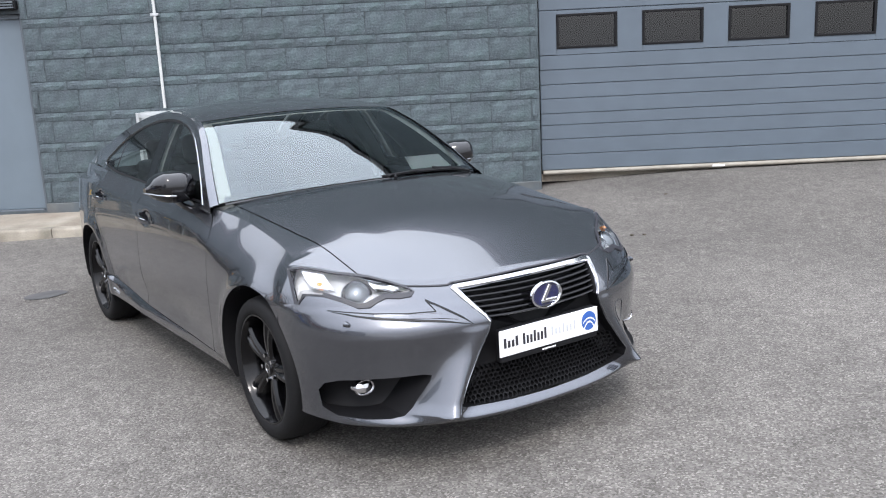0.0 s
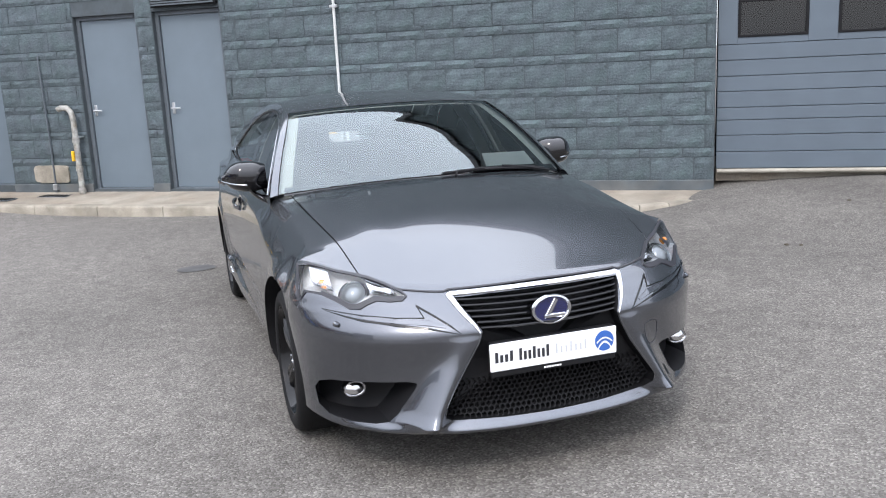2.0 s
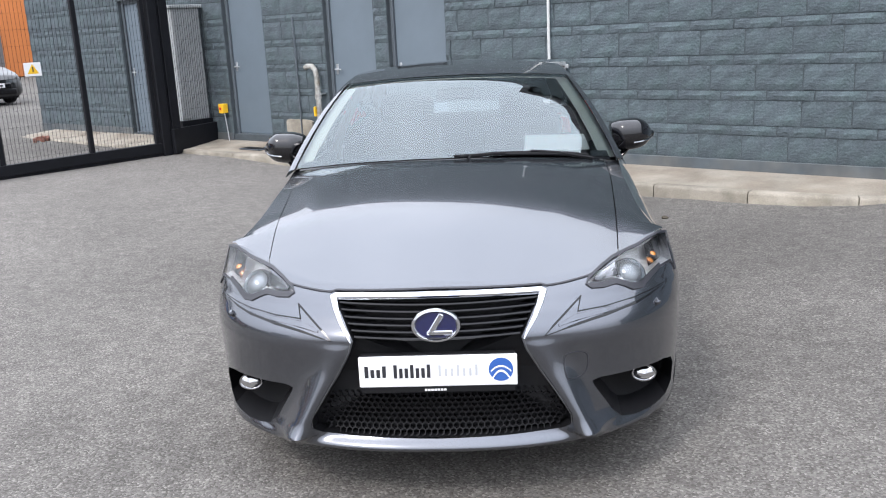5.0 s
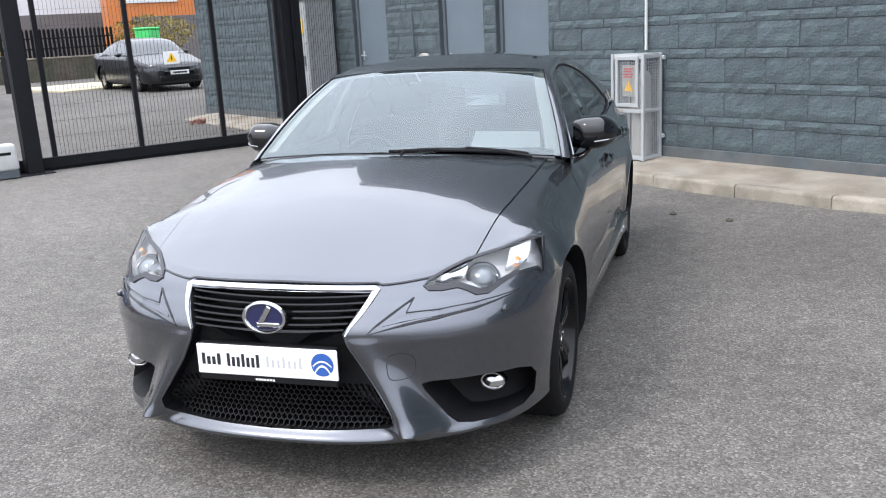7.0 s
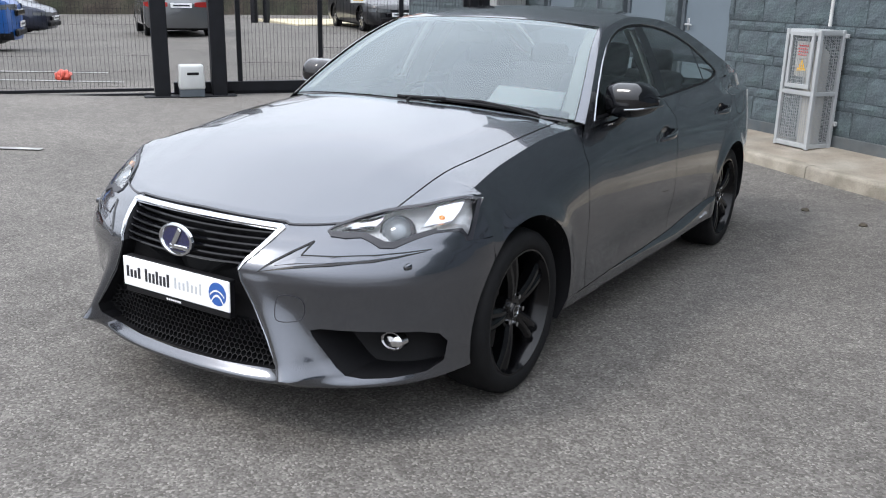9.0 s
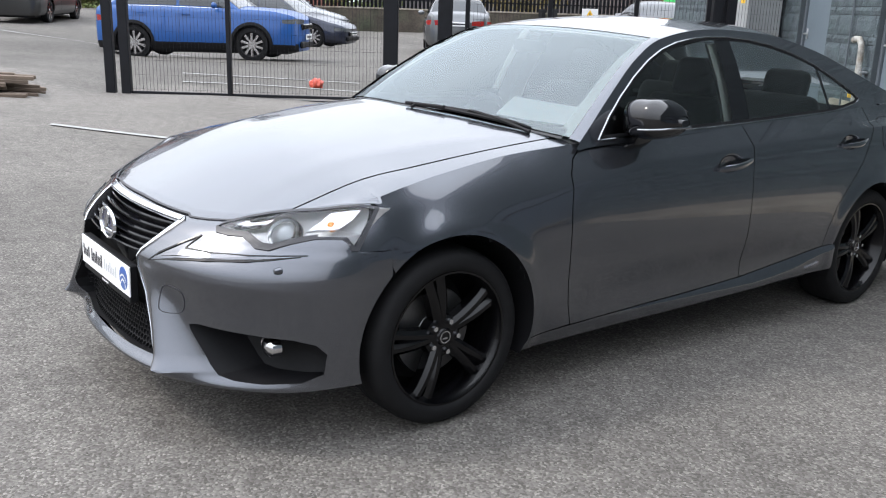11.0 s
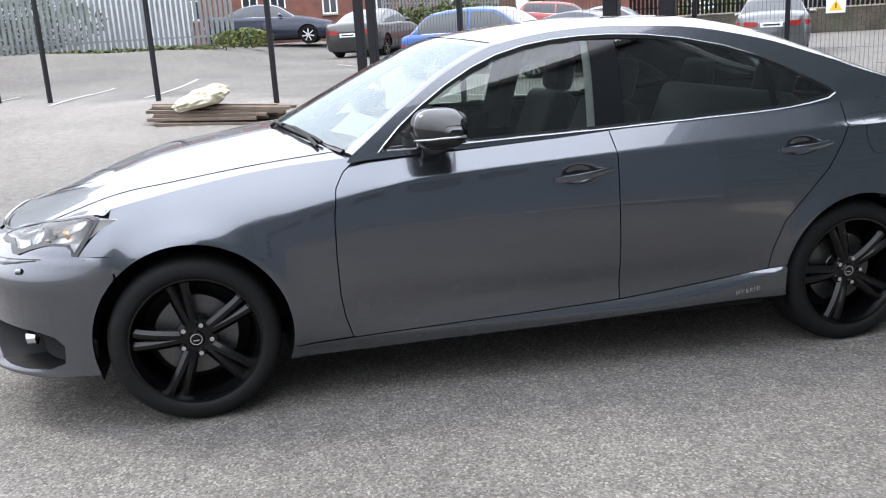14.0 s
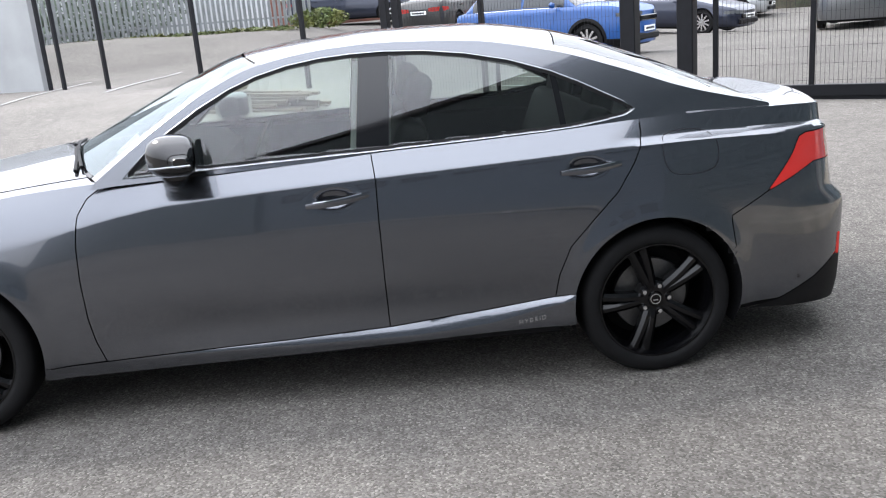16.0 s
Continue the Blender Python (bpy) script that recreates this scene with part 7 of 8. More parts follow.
    zs = [belt + 0.0, spec["height"] - 0.05, spec["height"], spec["height"] - ry[3], belt + 0.04]
    def section(yy):
        zt = interp(ys, zs, yy)
        k = max(0.0, (zt - belt) / (spec["height"] - belt))
        wb = side(yy, top(yy)) * 0.985
        return zt, wb, wb - (wb - hw * 0.68) * k ** 1.1, top(yy) - 0.02
    def skin(yy, t, out=0.0):
        """t from 0 at the waist to 1 at the roof's edge, then to 2 at the roof's middle."""
        zt, wb, wt, zl = section(yy)
        if t <= 1:
            bow = 0.02 * math.sin(math.pi * t)
            return Vector((wb + (wt - wb) * t + bow + out, yy, zl + (zt - 0.05 - zl) * t + out * 0.4))
        q = t - 1
        return Vector((wt * math.cos(q * math.pi / 2) ** 0.9 if q < 1 else 0.0, yy, zt - 0.05 + 0.07 * math.sin(q * math.pi / 2) + out))
    cols = [[skin(yy, t) for t in (0, 0.3, 0.6, 0.85, 1, 1.08, 1.2, 1.4, 1.6, 1.8, 2)] for yy in frange(ys[0], ys[-1], 46)]
    lofted("cabin", cols, paint, car)
    def pane_of(nm, a, b, ta, tb, mirror, tip=False):
        rows = [[skin(yy, ta + (tb - ta) * q / 8, 0.005) for q in range(9)] for yy in frange(a, b, 12)]
        if mirror:
            lofted(nm, rows, M["dark_pane"], car)
        else:
            rows = [[Vector((-v.x, v.y, v.z)) for v in r] + r[::-1][1:] for r in rows]
            lofted(nm, rows, M["dark_pane"], car, mirror=False)
    mid_y = y0 + spec["screen"] + 1.32
    pane_of("front_window", y0 + spec["screen"] + 0.3, mid_y - 0.03, 0.1, 0.93, True)
    pane_of("rear_window", mid_y + 0.03, y1 - spec["back"] - 0.25, 0.1, 0.93, True)
    pane_of("windscreen", ys[0] + 0.06, y0 + ry[0] + 0.03, 1.1, 2, False)
    pane_of("back_window", y1 - ry[2] - 0.02, ys[-1] - 0.08, 1.14, 2, False)
    for sx in (1, -1):
        bm = bmesh.new()
        tube(bm, [(sx * (skin(yy, 0.04).x + 0.006), yy, skin(yy, 0.04).z) for yy in frange(y0 + spec["screen"] + 0.25, y1 - spec["back"] - 0.2, 10)], 0.009, 6)
        part("window_moulding", bm, M["chrome"], car, smooth=True)
        for yy in (mid_y - 0.02, mid_y + 0.92):
            bm = bmesh.new()
            tube(bm, [(sx * (side(yy, zz) + 0.001), yy, zz) for zz in frange(0.34, top(yy) - 0.02, 8)], 0.004, 4)
            part("door_gap", bm, M["ink"], car)
            part("door_handle", box_bm(sx * side(yy - 0.15, top(yy) - 0.16) - 0.004, sx * side(yy - 0.15, top(yy) - 0.16) + sx * 0.02 + 0.004, yy - 0.24, yy - 0.07, top(yy) - 0.165, top(yy) - 0.14, 0.004), paint, car)
        bm = bmesh.new()
        bmesh.ops.create_icosphere(bm, subdivisions=2, radius=1.0)
        for v in bm.verts:
            v.co = Vector((sx * (hw + 0.05) + 0.1 * v.co.x, y0 + spec["screen"] + 0.5 + 0.06 * v.co.y, belt + 0.07 + 0.065 * v.co.z))
        part("door_mirror", bm, paint, car, smooth=True)
        for cy in (ax_f, ax_r):
            o = side(cy, wr * 2 + 0.07) - 0.01
            bm = bmesh.new()
            lathe(bm, [(wr * 0.68, sx * (o - 0.2)), (wr * 0.97, sx * (o - 0.19)), (wr, sx * (o - 0.12)), (wr * 0.97, sx * (o - 0.02)), (wr * 0.74, sx * (o - 0.01)), (wr * 0.7, sx * (o - 0.03))], 28, "x", (0, cy, wr))
            wh = part("wheel", bm, M["rubber"], car, smooth=True, angle=40)
            bm = bmesh.new()
            lathe(bm, [(wr * 0.72, sx * (o - 0.012)), (wr * 0.66, sx * (o - 0.03)), (wr * 0.62, sx * (o - 0.1)), (0.02, sx * (o - 0.1))], 28, "x", (0, cy, wr))
            part("wheel_well", bm, M["black"], wh)
            bm = bmesh.new()
            for k in range(spec["spokes"]):
                a = 2 * math.pi * k / spec["spokes"]
                bx(bm, sx * (o - 0.03) - 0.012, sx * (o - 0.03) + 0.012, -wr * 0.07, wr * 0.07, 0.0, wr * 0.68, 0.0, Matrix.Translation((0, cy, wr)) @ Matrix.Rotation(a, 4, "X"))
            cyl(bm, (sx * (o - 0.05), cy, wr), (sx * (o - 0.015), cy, wr), wr * 0.2, seg=14)
            part("rim", bm, M["reflector"], wh, "bright alloy rim")
        # lamps wrap the corners
        for nm, yy, sg, zz, hgt, mt in (("head_lamp", y0, 1, top(y0 + 0.12) - 0.12, 0.1, "lens"), ("tail_lamp", y1, -1, top(y1 - 0.06) - 0.2, 0.13, "lot_red")):
            bm = bmesh.new()
            rows = []
            for k in range(9):
                t = k / 8
                if t < 0.5:
                    q = 0.55 + 0.45 * t * 2
                    px, py = side(yy, zz) * q, yy - sg * 0.09 * (1 - q * q)
                else:
                    py = yy + sg * (t - 0.5) * 0.56
                    px = side(py, zz)
                h = hgt * (0.5 + 0.5 * math.sin(math.pi * (0.15 + 0.75 * t)))
                out = Vector((0.008, -sg * 0.012, 0)) if t < 0.6 else Vector((0.01, 0, 0))
                rows.append([bm.verts.new((sx * (px + out.x), py + out.y, zz + dz)) for dz in (-h / 2, 0, h / 2)])
            for r0, r1 in zip(rows, rows[1:]):
                for k in range(2):
                    bm.faces.new((r0[k], r0[k + 1], r1[k + 1], r1[k]))
            part(nm, bm, M[mt], car, smooth=True)
    part("grille", box_bm(-0.46 * hw, 0.46 * hw, y0 - 0.1, y0 - 0.02, nose - 0.3, nose - 0.18, 0.02), M["gloss"], car)
    part("air_intake", box_bm(-0.6 * hw, 0.6 * hw, y0 - 0.088, y0 - 0.02, 0.28, 0.42, 0.03), M["black"], car)
    for yy, zz in ((y0 - 0.1, 0.45), (y1 + 0.095, tail - 0.36 if kind != "hatch" else tail - 0.3)):
        pl = part("number_plate", box_bm(-0.26, 0.26, yy - 0.01, yy + 0.01, zz, zz + 0.11, 0.003), M["plate"], car)
        part("plate_bar", box_bm(-0.2, 0.2, yy - 0.013, yy + 0.013, zz + 0.035, zz + 0.075), M["ink"], pl)
    return car


CARS = dict(
    suv=(4.3, 1.84, dict(belt=1.06, nose=0.96, tail=1.06, front=0.92, rear=0.88, wheel=0.35, screen=1.15, back=0.3, roof=(1.95, 2.6, 0.85, 0.06), height=1.62, spokes=10)),
    saloon=(4.55, 1.82, dict(belt=0.96, nose=0.76, tail=1.0, front=0.86, rear=0.95, wheel=0.32, screen=1.3, back=0.62, roof=(2.05, 2.6, 1.5, 0.06), height=1.43, spokes=7)),
    sleek=(4.95, 1.9, dict(belt=0.96, nose=0.74, tail=1.04, front=0.92, rear=1.05, wheel=0.345, screen=1.35, back=0.6, roof=(2.15, 2.7, 1.65, 0.07), height=1.46, spokes=10)),
    hatch=(4.25, 1.8, dict(belt=0.98, nose=0.82, tail=1.02, front=0.85, rear=0.8, wheel=0.32, screen=1.15, back=0.26, roof=(1.85, 2.4, 0.7, 0.05), height=1.47, spokes=7)),
)
P_BLUE = car_paint("blue_paint", (0.0006, 0.062, 0.25), 0.0, 0.4)
P_BLACK = car_paint("black_paint", (0.004, 0.0045, 0.006), 0.0, 0.3)
P_SILVER = car_paint("silver_paint", (0.36, 0.37, 0.38), 0.7, 0.35)
P_GREY = car_paint("grey_silver_paint", (0.12, 0.125, 0.13), 0.7, 0.35)
P_NAVY = car_paint("navy_paint", (0.02, 0.025, 0.045), 0.5, 0.3)
P_DARK = car_paint("dark_grey_paint", (0.03, 0.03, 0.03), 0.5, 0.35)
P_RED = car_paint("red_paint", (0.3, 0.02, 0.02), 0.2, 0.35)
for p_, w_ in ((P_BLACK, 0.3), (P_NAVY, 0.6), (P_DARK, 0.5), (P_BLUE, 0.4)):
    p_.node_tree.nodes["Principled BSDF"].inputs["Coat Weight"].default_value = w_
parked_car("blue_suv", "bright blue sport utility car parked on the lot", -15.7, 6.2, (0.66, 0.75), P_BLUE, "suv")
parked_car("dark_saloon", "dark grey saloon seen from its rear, parked", -25.4, 5.0, (-0.857, 0.515), P_DARK, "saloon")
parked_car("navy_saloon", "dark navy saloon parked side-on beyond the fence", -22.2, 11.1, (0.75, 0.66), P_NAVY, "sleek")
parked_car("black_saloon", "black saloon with a bright screen parked on yellow concrete", -14.6, 19.95, (0.804, -0.594), P_BLACK, "sleek")
parked_car("silver_hatchback", "silver-grey hatchback seen from its rear, parked", -17.4, 14.4, (-0.82, 0.57), P_GREY, "hatch")
parked_car("dark_saloon", "dark blue saloon parked by the brick building", -29.5, 1.8, (0.2, 0.98), P_NAVY, "saloon")
parked_car("red_hatchback", "red hatchback parked by a low wall", -31.0, 13.6, (0.4, 0.9), P_RED, "hatch")
parked_car("silver_saloon", "silver saloon parked beside a red car", -28.0, 14.6, (0.6, 0.8), P_SILVER, "saloon")

# ---- painted bay lines ----
def painted_line(x0, y0, x1, y1, w=0.08):
    d = Vector((x1 - x0, y1 - y0)).normalized()
    nrm = Vector((-d.y, d.x)) * w / 2
    k = max(2, int(math.hypot(x1 - x0, y1 - y0) / 0.4))
    vs, fs = [], []
    for i in range(k + 1):
        x, y = x0 + (x1 - x0) * i / k, y0 + (y1 - y0) * i / k
        for s in (-1, 1):
            vs.append((x + nrm.x * s, y + nrm.y * s, ground_z(x + nrm.x * s, y + nrm.y * s) + 0.012))
    fs = [(2 * i, 2 * i + 1, 2 * i + 3, 2 * i + 2) for i in range(k)]
    tagged(raw("bay_line", vs, fs, M["line"]), "worn white parking bay line on asphalt", "road marking", kind="structure")


for q in ((-16.5, -4.2, -12.2, -4.6), (-17.5, -2.4, -13.0, -3.0), (-19, -0.6, -13.5, -1.4), (-10.6, 3.6, -8.8, 5.9), (-11.6, 4.0, -9.8, 6.4), (-21.5, 3.2, -17.5, 6.5), (-6.6, 0.6, -4.9, 1.9)):
    painted_line(*q)

# ---- white rendered wall at the end of the fence ----
wa, wb = FENCE @ Vector((17.05, 0, 0)), FENCE @ Vector((24.0, 0.9, 0))
dv = (wb - wa).normalized()
REND = Matrix(((dv.x, -dv.y, 0, wa.x), (dv.y, dv.x, 0, wa.y), (0, 0, 1, 0), (0, 0, 0, 1)))
rend = empty("wall_rendered", REND, "plain white rendered wall at the end of the fence", "wall", kind="structure")
part("render_wall", box_bm(0.05, 7.5, -0.15, 0.1, 0.0, 5.0, 0.01), mat("white_render", (0.34, 0.35, 0.355), 0.85, var=0.12, scale=1.2, fine=0.06), rend)

# ---- palisade fence ----
def palisade(name, x0, y0, x1, y1, h, step, label, group="", foot=None):
    d = Vector((x1 - x0, y1 - y0, 0))
    ln = d.length
    d.normalize()
    m = Matrix(((d.x, -d.y, 0, x0), (d.y, d.x, 0, y0), (0, 0, 1, 0), (0, 0, 0, 1)))
    ob = empty(name, m, label, "fence", group)
    s = 0.0
    while s < ln:
        p = m @ Vector((s, 0, 0))
        z = ground_z(p.x, p.y) if foot is None else foot
        bm = bmesh.new()
        f = [bm.verts.new(v) for v in ((s, 0, z), (s + step * 0.33, -0.02, z), (s + step * 0.66, 0, z), (s + step * 0.66, 0, z + h - 0.08), (s + step * 0.33, -0.02, z + h), (s, 0, z + h - 0.08))]
        bm.faces.new((f[0], f[1], f[4], f[5]))
        bm.faces.new((f[1], f[2], f[3], f[4]))
        bmesh.ops.solidify(bm, geom=bm.faces[:], thickness=0.004)
        part("pale", bm, M["palisade"] if "galv" in label else M["fence"], ob)
        s += step
    for zz in (0.35, h - 0.4):
        z0, z1 = (ground_z(x0, y0), ground_z(x1, y1)) if foot is None else (foot, foot)
        bm = box_bm(0, ln, 0.005, 0.05, -0.03, 0.03)
        for v in bm.verts:
            v.co.z += zz + z0 + (z1 - z0) * v.co.x / ln
        part("rail", bm, M["palisade"] if "galv" in label else M["fence"], ob)
    return ob


palisade("palisade_fence", -25.0, -9.5, -26.0, 0.4, 2.1, 0.16, "tall galvanised palisade fence behind a grass verge")
palisade("railing", -31.3, 16.7, -22.8, 29.8, 1.15, 0.17, "black steel railing on a low wall along the far roadside", foot=1.2)
palisade("railing", -33.0, 6.5, -34.5, 12.0, 1.9, 0.16, "galvanised palisade in front of a brick building")

# low wall under the railing, grass verge
def low_wall(name, x0, y0, x1, y1, z0, z1, thick, material, label):
    d = Vector((x1 - x0, y1 - y0, 0))
    ln = d.length
    d.normalize()
    m = Matrix(((d.x, -d.y, 0, x0), (d.y, d.x, 0, y0), (0, 0, 1, 0), (0, 0, 0, 1)))
    ob = empty(name, m, label, "wall", kind="structure")
    part("wall_body", box_bm(0, ln, -thick / 2, thick / 2, z0, z1, 0.01), material, ob)
    part("coping", box_bm(-0.02, ln + 0.02, -thick / 2 - 0.03, thick / 2 + 0.03, z1, z1 + 0.06, 0.01), M["concrete"], ob)


low_wall("wall_roadside", -31.3, 16.7, -22.8, 29.8, -0.3, 1.15, 0.25, M["earth"], "low brown roadside wall")
low_wall("wall_brick_low", -30.8, -0.5, -33.2, 10.0, 0.5, 1.5, 0.25, M["brick"], "low brick garden wall")


low_wall("wall_pale", -28.2, -12.0, -28.2, -1.0, 0.5, 3.1, 0.2, M["clad"], "pale grey wall behind the palisade fence")
# ---- foliage ----
def clump(name, x, y, z0, sx, sy, sz, n, leaf, material, label, category, seed, trunk=False):
    random.seed(seed)
    ob = empty(name, Matrix.Translation((x, y, z0)), label, category, kind="stuff" if not trunk else "")
    vs, fs = [], []
    for _ in range(n):
        while True:
            p = Vector((random.uniform(-1, 1), random.uniform(-1, 1), random.uniform(-1, 1)))
            d = p.length
            if d < 1 and d > 0.35 and random.random() < 0.5 + 0.9 * noise.noise(p * 2.3 + Vector((seed, 0, 0))):
                break
        c = Vector((p.x * sx, p.y * sy, (p.z + 1) * sz if not trunk else (p.z + 1.6) * sz))
        r = leaf * random.uniform(0.6, 1.3)
        a, b = (Vector((random.gauss(0, 1), random.gauss(0, 1), random.gauss(0, 1))).normalized() * r for _ in range(2))
        o = len(vs)
        vs += [c - a, c - b * 0.5, c + a, c + b * 0.5]
        fs.append((o, o + 1, o + 2, o + 3))
    raw("crown" if trunk else "leaves", vs, fs, material, ob)
    if trunk:
        bm = bmesh.new()
        cyl(bm, (0, 0, -0.3), (0.1, 0.05, sz * 1.6), 0.18, 0.07, 10)
        for k in range(5):
            t = 2 * math.pi * k / 5
            cyl(bm, (0.05, 0.02, sz * (0.7 + 0.12 * k)), (sx * 0.6 * math.cos(t), sy * 0.6 * math.sin(t), sz * (1.2 + 0.15 * k)), 0.06, 0.015, 6)
        part("trunk", bm, M["bark"], ob, smooth=True)
    return ob


random.seed(3)
clump("hedge", -32.6, 9.0, 0.8, 0.8, 3.4, 0.75, 2600, 0.13, M["leaf"], "clipped green hedge in front of a brick building", "hedge", 1)
clump("bush", -26.0, 0.7, 1.05, 0.6, 1.0, 0.33, 1100, 0.08, M["leaf"], "dark green bush beside a palisade fence", "bush", 2)
clump("shrub", -27.4, 26.2, 1.1, 1.4, 2.6, 0.62, 1500, 0.085, M["yellow_leaf"], "yellow-green shrubs behind the roadside railing", "shrub", 3)
clump("shrub", -22.4, 32.2, 1.1, 1.8, 2.2, 0.85, 1900, 0.085, M["yellow_leaf"], "yellow-green shrubs behind the roadside railing", "shrub", 4)
clump("shrub", -31.4, 20.2, 1.0, 1.0, 2.2, 0.5, 1200, 0.085, M["leaf"], "low green shrubs behind a roadside wall", "shrub", 9)
clump("tree", -54, 21.2, 0.5, 2.0, 2.0, 2.4, 3200, 0.22, M["leaf"], "leafy green tree between far buildings", "tree", 5, True)
clump("tree", -17.5, 39.5, 0.5, 2.6, 2.6, 2.0, 3200, 0.2, M["yellow_leaf"], "yellowing tree beyond the road", "tree", 6, True)
clump("ivy", -27.0, -7.0, 1.2, 0.5, 3.6, 1.0, 2600, 0.12, mat("grey_green_leaves", (0.16, 0.2, 0.15), 0.8, var=0.3, scale=2), "pale grey-green growth behind a palisade fence", "shrub", 7)
clump("grass_verge", -24.4, -4.6, 1.05, 0.5, 5.2, 0.12, 2400, 0.09, M["leaf"], "rough grass verge along the lot's edge", "grass", 8)
clump("grass_verge", -31.3, 5.0, 0.85, 0.5, 4.0, 0.12, 1500, 0.09, M["leaf"], "rough grass verge along the lot's edge", "grass", 10)


# ---- far buildings ----
def facade(name, x0, y0, x1, y1, depth, z0, z1, material, label, windows=(), roof=None, bands=()):
    d = Vector((x1 - x0, y1 - y0, 0))
    ln = d.length
    d.normalize()
    m = Matrix(((d.x, -d.y, 0, x0), (d.y, d.x, 0, y0), (0, 0, 1, 0), (0, 0, 0, 1)))
    ob = empty(name, m, label, "building")
    part("wall", box_bm(0, ln, 0, depth, z0, z1, 0.02), material, ob)
    for a, b, za, zb, mt, pr in bands:
        part("cladding_band", box_bm(a, b, -pr, 0.02, za, zb, 0.01), mt, ob)
    for a, b, za, zb in windows:
        bm = bmesh.new()
        for q in ((a, b, za, za + 0.07), (a, b, zb - 0.07, zb), (a, a + 0.07, za + 0.07, zb - 0.07), (b - 0.07, b, za + 0.07, zb - 0.07), ((a + b) / 2 - 0.03, (a + b) / 2 + 0.03, za + 0.07, zb - 0.07)):
            bx(bm, q[0], q[1], -0.07, 0.02, q[2], q[3])
        w = part("window", bm, M["window_frame"], ob, "white-framed window")
        part("pane", box_bm(a + 0.07, b - 0.07, -0.03, 0.01, za + 0.07, zb - 0.07), M["dark_pane"], w)
        part("sill", box_bm(a - 0.05, b + 0.05, -0.13, 0.0, za - 0.08, za), M["concrete"], w)
    if roof:
        bm = bmesh.new()
        v = [bm.verts.new(c) for c in ((-0.4, -0.4, z1), (ln + 0.4, -0.4, z1), (ln + 0.4, depth + 0.4, z1), (-0.4, depth + 0.4, z1), (0.2, depth / 2, z1 + roof), (ln - 0.2, depth / 2, z1 + roof))]
        for f in ((0, 1, 5, 4), (2, 3, 4, 5), (1, 2, 5), (3, 0, 4), (3, 2, 1, 0)):
            bm.faces.new([v[k] for k in f])
        part("roof", bm, M["slate"], ob)
    return ob


facade("brick_house", -40.5, -9.0, -44.5, 14.5, 9, 0.3, 6.6, M["brick"], "long two-storey red brick building with white windows", [(a, a + 1.4, 4.9, 6.1) for a in (2.0, 7.0, 10.6, 14.6, 18.6)] + [(a, a + 0.8, 2.3, 3.25) for a in (4.0, 7.4, 10.2, 11.6, 14.3, 17.2)], 2.6)
facade("brick_annex", -43.9, 11.4, -44.7, 16.1, 6, 0.3, 7.2, M["tan_brick"], "tall tan brick annex beside the red brick building", [(0.8, 1.6, 2.2, 3.1)], None, [(0, 4.77, 0.3, 2.2, M["brick"], 0.05)])
facade("white_building", -38.6, 15.6, -35.4, 21.6, 8, 0.3, 7.0, M["clad"], "white panelled building over a brick base", [(0.9, 2.2, 4.2, 5.6)], None, [(0, 6.8, 0.3, 2.45, M["brick"], 0.05), (0.1, 1.6, 3.2, 3.35, M["orange"], 0.06)] + [(0, 6.8, z, z + 0.02, M["window_frame"], 0.02) for z in (3.0, 3.6, 4.2, 4.8)])
facade("long_warehouse", -45.5, 34.2, -25.0, 52.5, 10, 0.3, 7.5, M["clad"], "long white clad warehouse with a dark base", [], None, [(0, 27.4, 0.3, 3.5, M["grey_clad"], 0.08)])
facade("orange_unit", -28.4, 37.2, -23.0, 41.6, 6, 0.3, 6.0, M["orange"], "orange clad shop unit with a white panel", [], None, [(1.0, 3.6, 3.6, 4.6, M["clad"], 0.06), (1.2, 5.0, 0.3, 2.9, M["grey_clad"], 0.05)])
facade("link_block", -38.0, 24.5, -33.0, 29.5, 5, 0.3, 4.4, M["grey_clad"], "dark low block with pale railings", [], None, [(0, 7.0, 3.2, 3.9, M["clad"], 0.06)])
for a, b, h in ((-29.5, 24.0, 4.0), (-27.8, 22.0, 3.0)):
    post = empty("street_pole", Matrix.Translation((a, b, ground_z(a, b))), "thin pale steel street pole", "pole")
    bm = bmesh.new()
    cyl(bm, (0, 0, -0.2), (0, 0, h + 2), 0.06, 0.045, 10)
    part("shaft", bm, M["steel"], post, smooth=True)

# charging bay beside the black saloon
pad = empty("charging_pad", Matrix.Translation((-17.6, 22.6, ground_z(-17.6, 22.6))) @ Matrix.Rotation(radians(-30), 4, "Z"), "pale yellow concrete pad under a parked black car", "pavement", kind="structure")
part("slab", box_bm(-2.6, 2.0, -2.6, 1.6, -0.2, 0.06, 0.02), M["sand"], pad)
bin_ = empty("green_crate", Matrix.Translation((-17.2, 24.0, ground_z(-17.2, 24.0))), "green plastic bin behind the parked black car", "bin")
part("bin_body", box_bm(-0.32, 0.32, -0.3, 0.3, 0, 1.78, 0.04), M["green"], bin_)
part("bin_lid", box_bm(-0.35, 0.35, -0.33, 0.33, 1.78, 1.86, 0.03), M["green"], bin_)
for x, y in ((-20.3, 20.6), (-20.0, 20.9)):
    bol = empty("bollard", Matrix.Translation((x, y, ground_z(x, y))), "black square bollard post", "bollard", "bollards by the charging bay")
    part("post", box_bm(-0.09, 0.09, -0.09, 0.09, -0.1, 1.15, 0.01), M["fence"], bol)
    part("cap", box_bm(-0.1, 0.1, -0.1, 0.1, 1.15, 1.18, 0.006), M["fence"], bol)
random.seed(21)
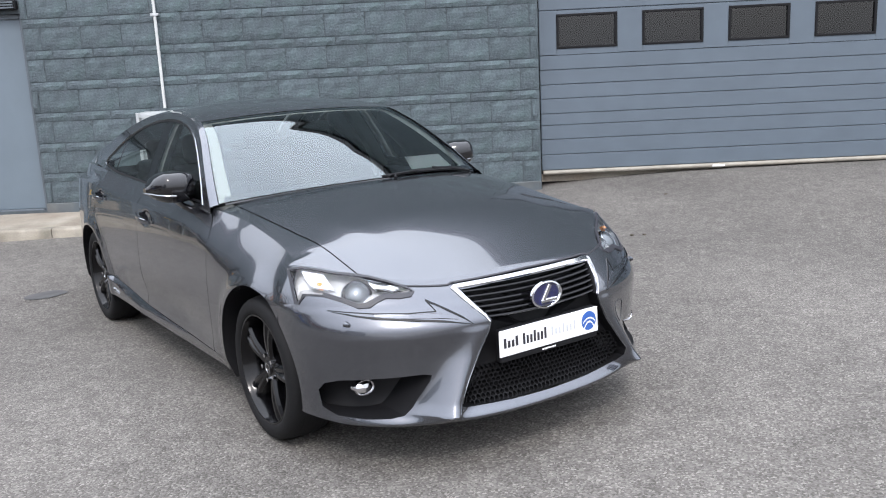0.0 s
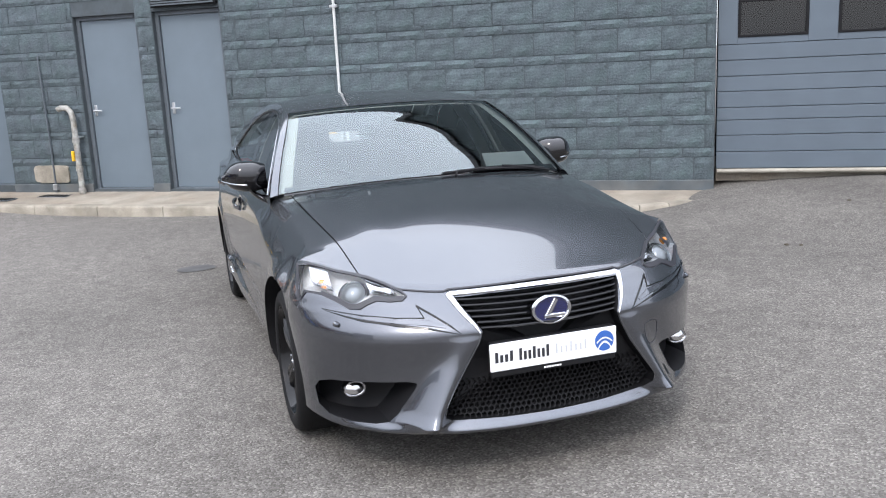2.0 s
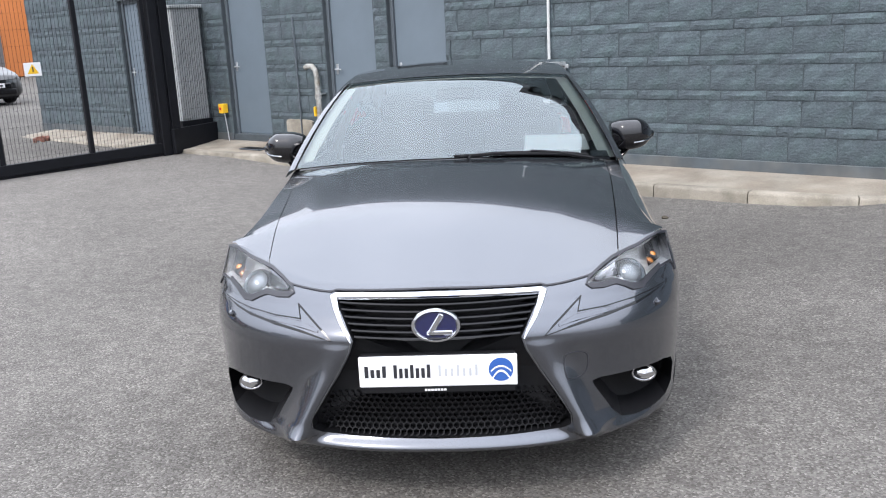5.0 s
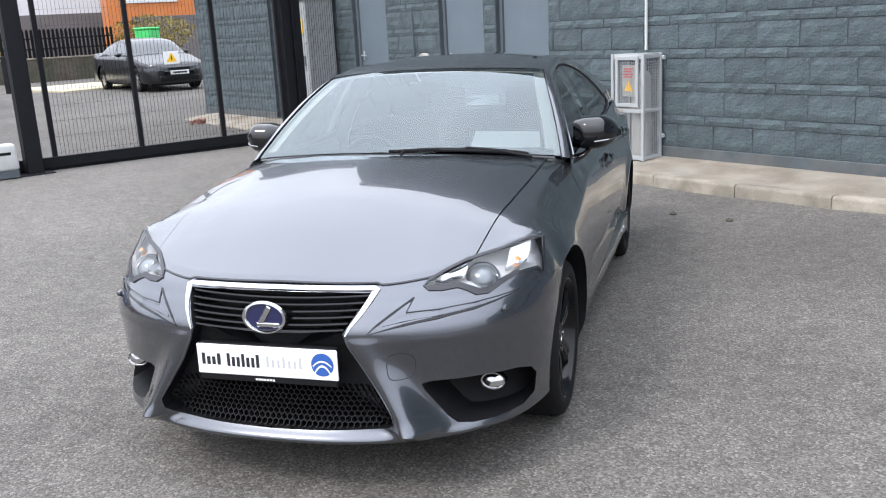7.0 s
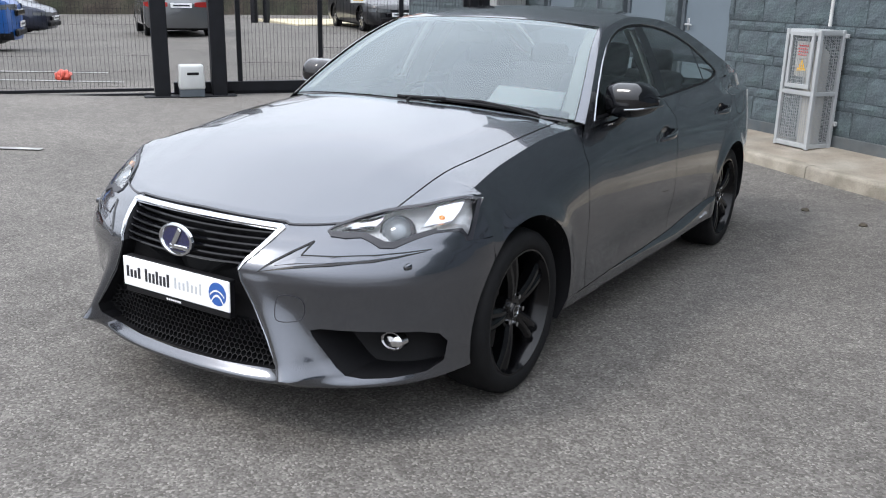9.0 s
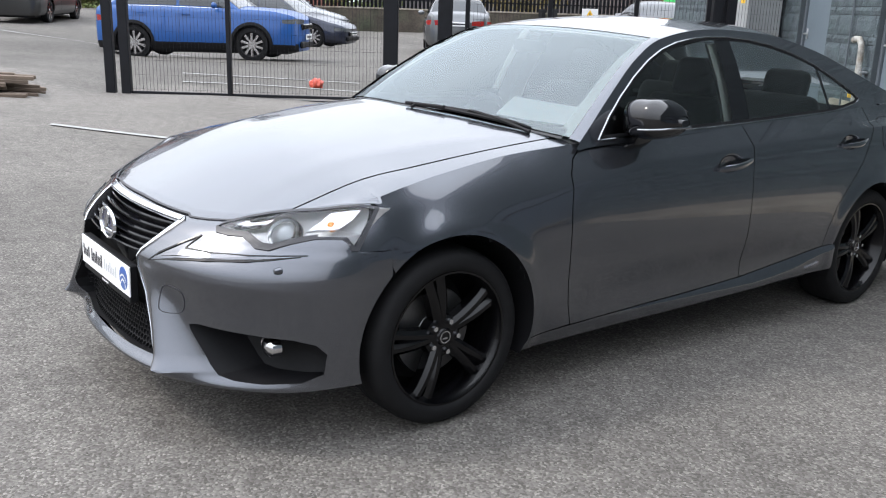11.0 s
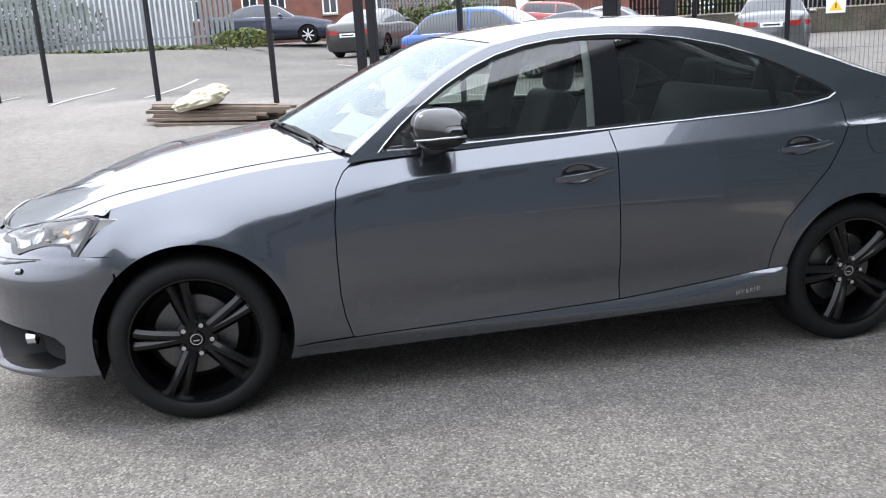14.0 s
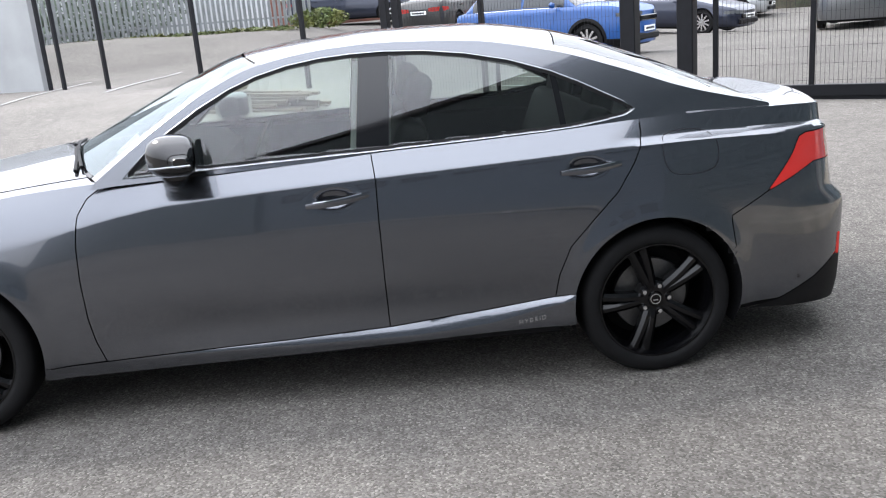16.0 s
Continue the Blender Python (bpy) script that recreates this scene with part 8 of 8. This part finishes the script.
rub = empty("rubble_heap", Matrix.Translation((-7.8, 11.3, ground_z(-7.8, 11.3))), "few pieces of reddish brick rubble on asphalt", "rubble")
bm = bmesh.new()
for _ in range(5):
    m = Matrix.Translation((random.gauss(0, 0.16), random.gauss(0, 0.12), 0.03)) @ Euler((random.random() * 3, random.random() * 3, 0)).to_matrix().to_4x4()
    r = random.uniform(0.03, 0.08)
    bx(bm, -r, r, -r * 0.6, r * 0.6, -r * 0.5, r * 0.5, 0.006, m)
tagged(part("rubble", bm, M["brick"], rub), kind="stuff")
scrap = empty("red_scrap", Matrix.Translation((-9.5, 5.38, ground_z(-9.5, 5.38))), "crumpled red plastic scrap lying on asphalt", "scrap")
bm = bmesh.new()
bmesh.ops.create_icosphere(bm, subdivisions=3, radius=1.0)
for v in bm.verts:
    d = 1 + 0.3 * noise.noise(v.co * 2.1) + 0.15 * noise.noise(v.co * 6)
    v.co = Vector((v.co.x * 0.14 * d, v.co.y * 0.1 * d, max(-0.01, v.co.z * 0.1 * d + 0.05)))
part("sheet", bm, mat("red_plastic", (0.5, 0.07, 0.04), 0.45), scrap, smooth=True, angle=40)

# ---- split-face blocks of the workshop wall ----
def block_mesh(w, h, seed):
    """One block with a rough, broken face; its back lies on the wall core."""
    random.seed(seed)
    nx_, nz_ = (7, 4) if h > 0.15 else (7, 2)
    vs, fs = [], []
    off = Vector((random.uniform(0, 50), random.uniform(0, 50), 0))
    for j in range(nz_ + 1):
        for i in range(nx_ + 1):
            x, z = w * i / nx_, h * j / nz_
            edge = i in (0, nx_) or j in (0, nz_)
            d = 0.0 if edge else 0.006 + 0.012 * noise.noise(Vector((x * 9, z * 9, 0)) + off) + 0.005 * noise.noise(Vector((x * 25, z * 25, 3)) + off)
            vs.append((x, 0.003 - max(-0.002, d) if not edge else 0.006 + 0.003 * noise.noise(Vector((x * 30, z * 30, 9)) + off), z))
    w1 = nx_ + 1
    fs = [(j * w1 + i, j * w1 + i + 1, (j + 1) * w1 + i + 1, (j + 1) * w1 + i) for j in range(nz_) for i in range(nx_)]
    ring = [i for i in range(w1)] + [j * w1 + nx_ for j in range(1, nz_ + 1)] + [nz_ * w1 + i for i in range(nx_ - 1, -1, -1)] + [j * w1 for j in range(nz_ - 1, 0, -1)]
    o = len(vs)
    vs += [(vs[k][0], 0.02, vs[k][2]) for k in ring]
    fs += [(ring[k - 1], o + k - 1 if k else o + len(ring) - 1, o + k, ring[k]) for k in range(len(ring))]
    return vs, fs


BW = 0.443
THICK, THIN, JOINT = 0.24, 0.097, 0.009
shapes = {}
for h_ in (THICK, THIN):
    for full_ in (BW, BW / 2):
        for s_ in range(5):
            vs, fs = block_mesh(full_ - JOINT, h_ - JOINT, int(h_ * 1000) + s_ + int(full_ * 100))
            me = bpy.data.meshes.new("block")
            me.from_pydata(vs, [], fs)
            me.materials.append(M["block"])
            shapes[(h_, full_, s_)] = (me, vs, fs)
random.seed(5)
far_v, far_f = [], []
z, course = 0.238, 0
count = 0
while z < 3.25:
    h_ = THICK if course % 2 == 0 else THIN
    u = U0 + (BW / 2 if (course // 1) % 2 else 0.0) - (0.11 if course % 3 == 0 else 0.0)
    while u < U1 - 0.02:
        a, b = max(u, U0), min(u + BW, U1)
        # split at door openings
        pieces = [(a, b)]
        for d0, d1, dz0, dz1 in DOORS:
            if z < dz1 - 0.05:
                out_ = []
                for p0, p1 in pieces:
                    if p1 <= d0 or p0 >= d1:
                        out_.append((p0, p1))
                    else:
                        if p0 < d0:
                            out_.append((p0, d0))
                        if p1 > d1:
                            out_.append((d1, p1))
                pieces = out_
        for p0, p1 in pieces:
            if p1 - p0 < 0.04:
                continue
            full_ = BW if p1 - p0 > BW * 0.6 else BW / 2
            me, vs, fs = shapes[(h_, full_, random.randrange(5))]
            sx = (p1 - p0 - JOINT) / (full_ - JOINT)
            if p0 > -5.5 and count < 298 and z < 2.75:
                ob = new("block", me)
                ob.parent = wall
                ob.matrix_basis = Matrix.Translation((p0 + JOINT / 2, D + random.uniform(-0.003, 0.003), z)) @ Matrix.Diagonal((sx, 1, 1, 1))
                count += 1
            else:
                o = len(far_v)
                far_v += [(p0 + JOINT / 2 + x * sx, D + y, z + zz) for x, y, zz in vs]
                far_f += [tuple(o + k for k in f) for f in fs]
        u += BW
    z += h_
    course += 1
tagged(raw("block_rest", far_v, far_f, M["block"], wall), kind="stuff")
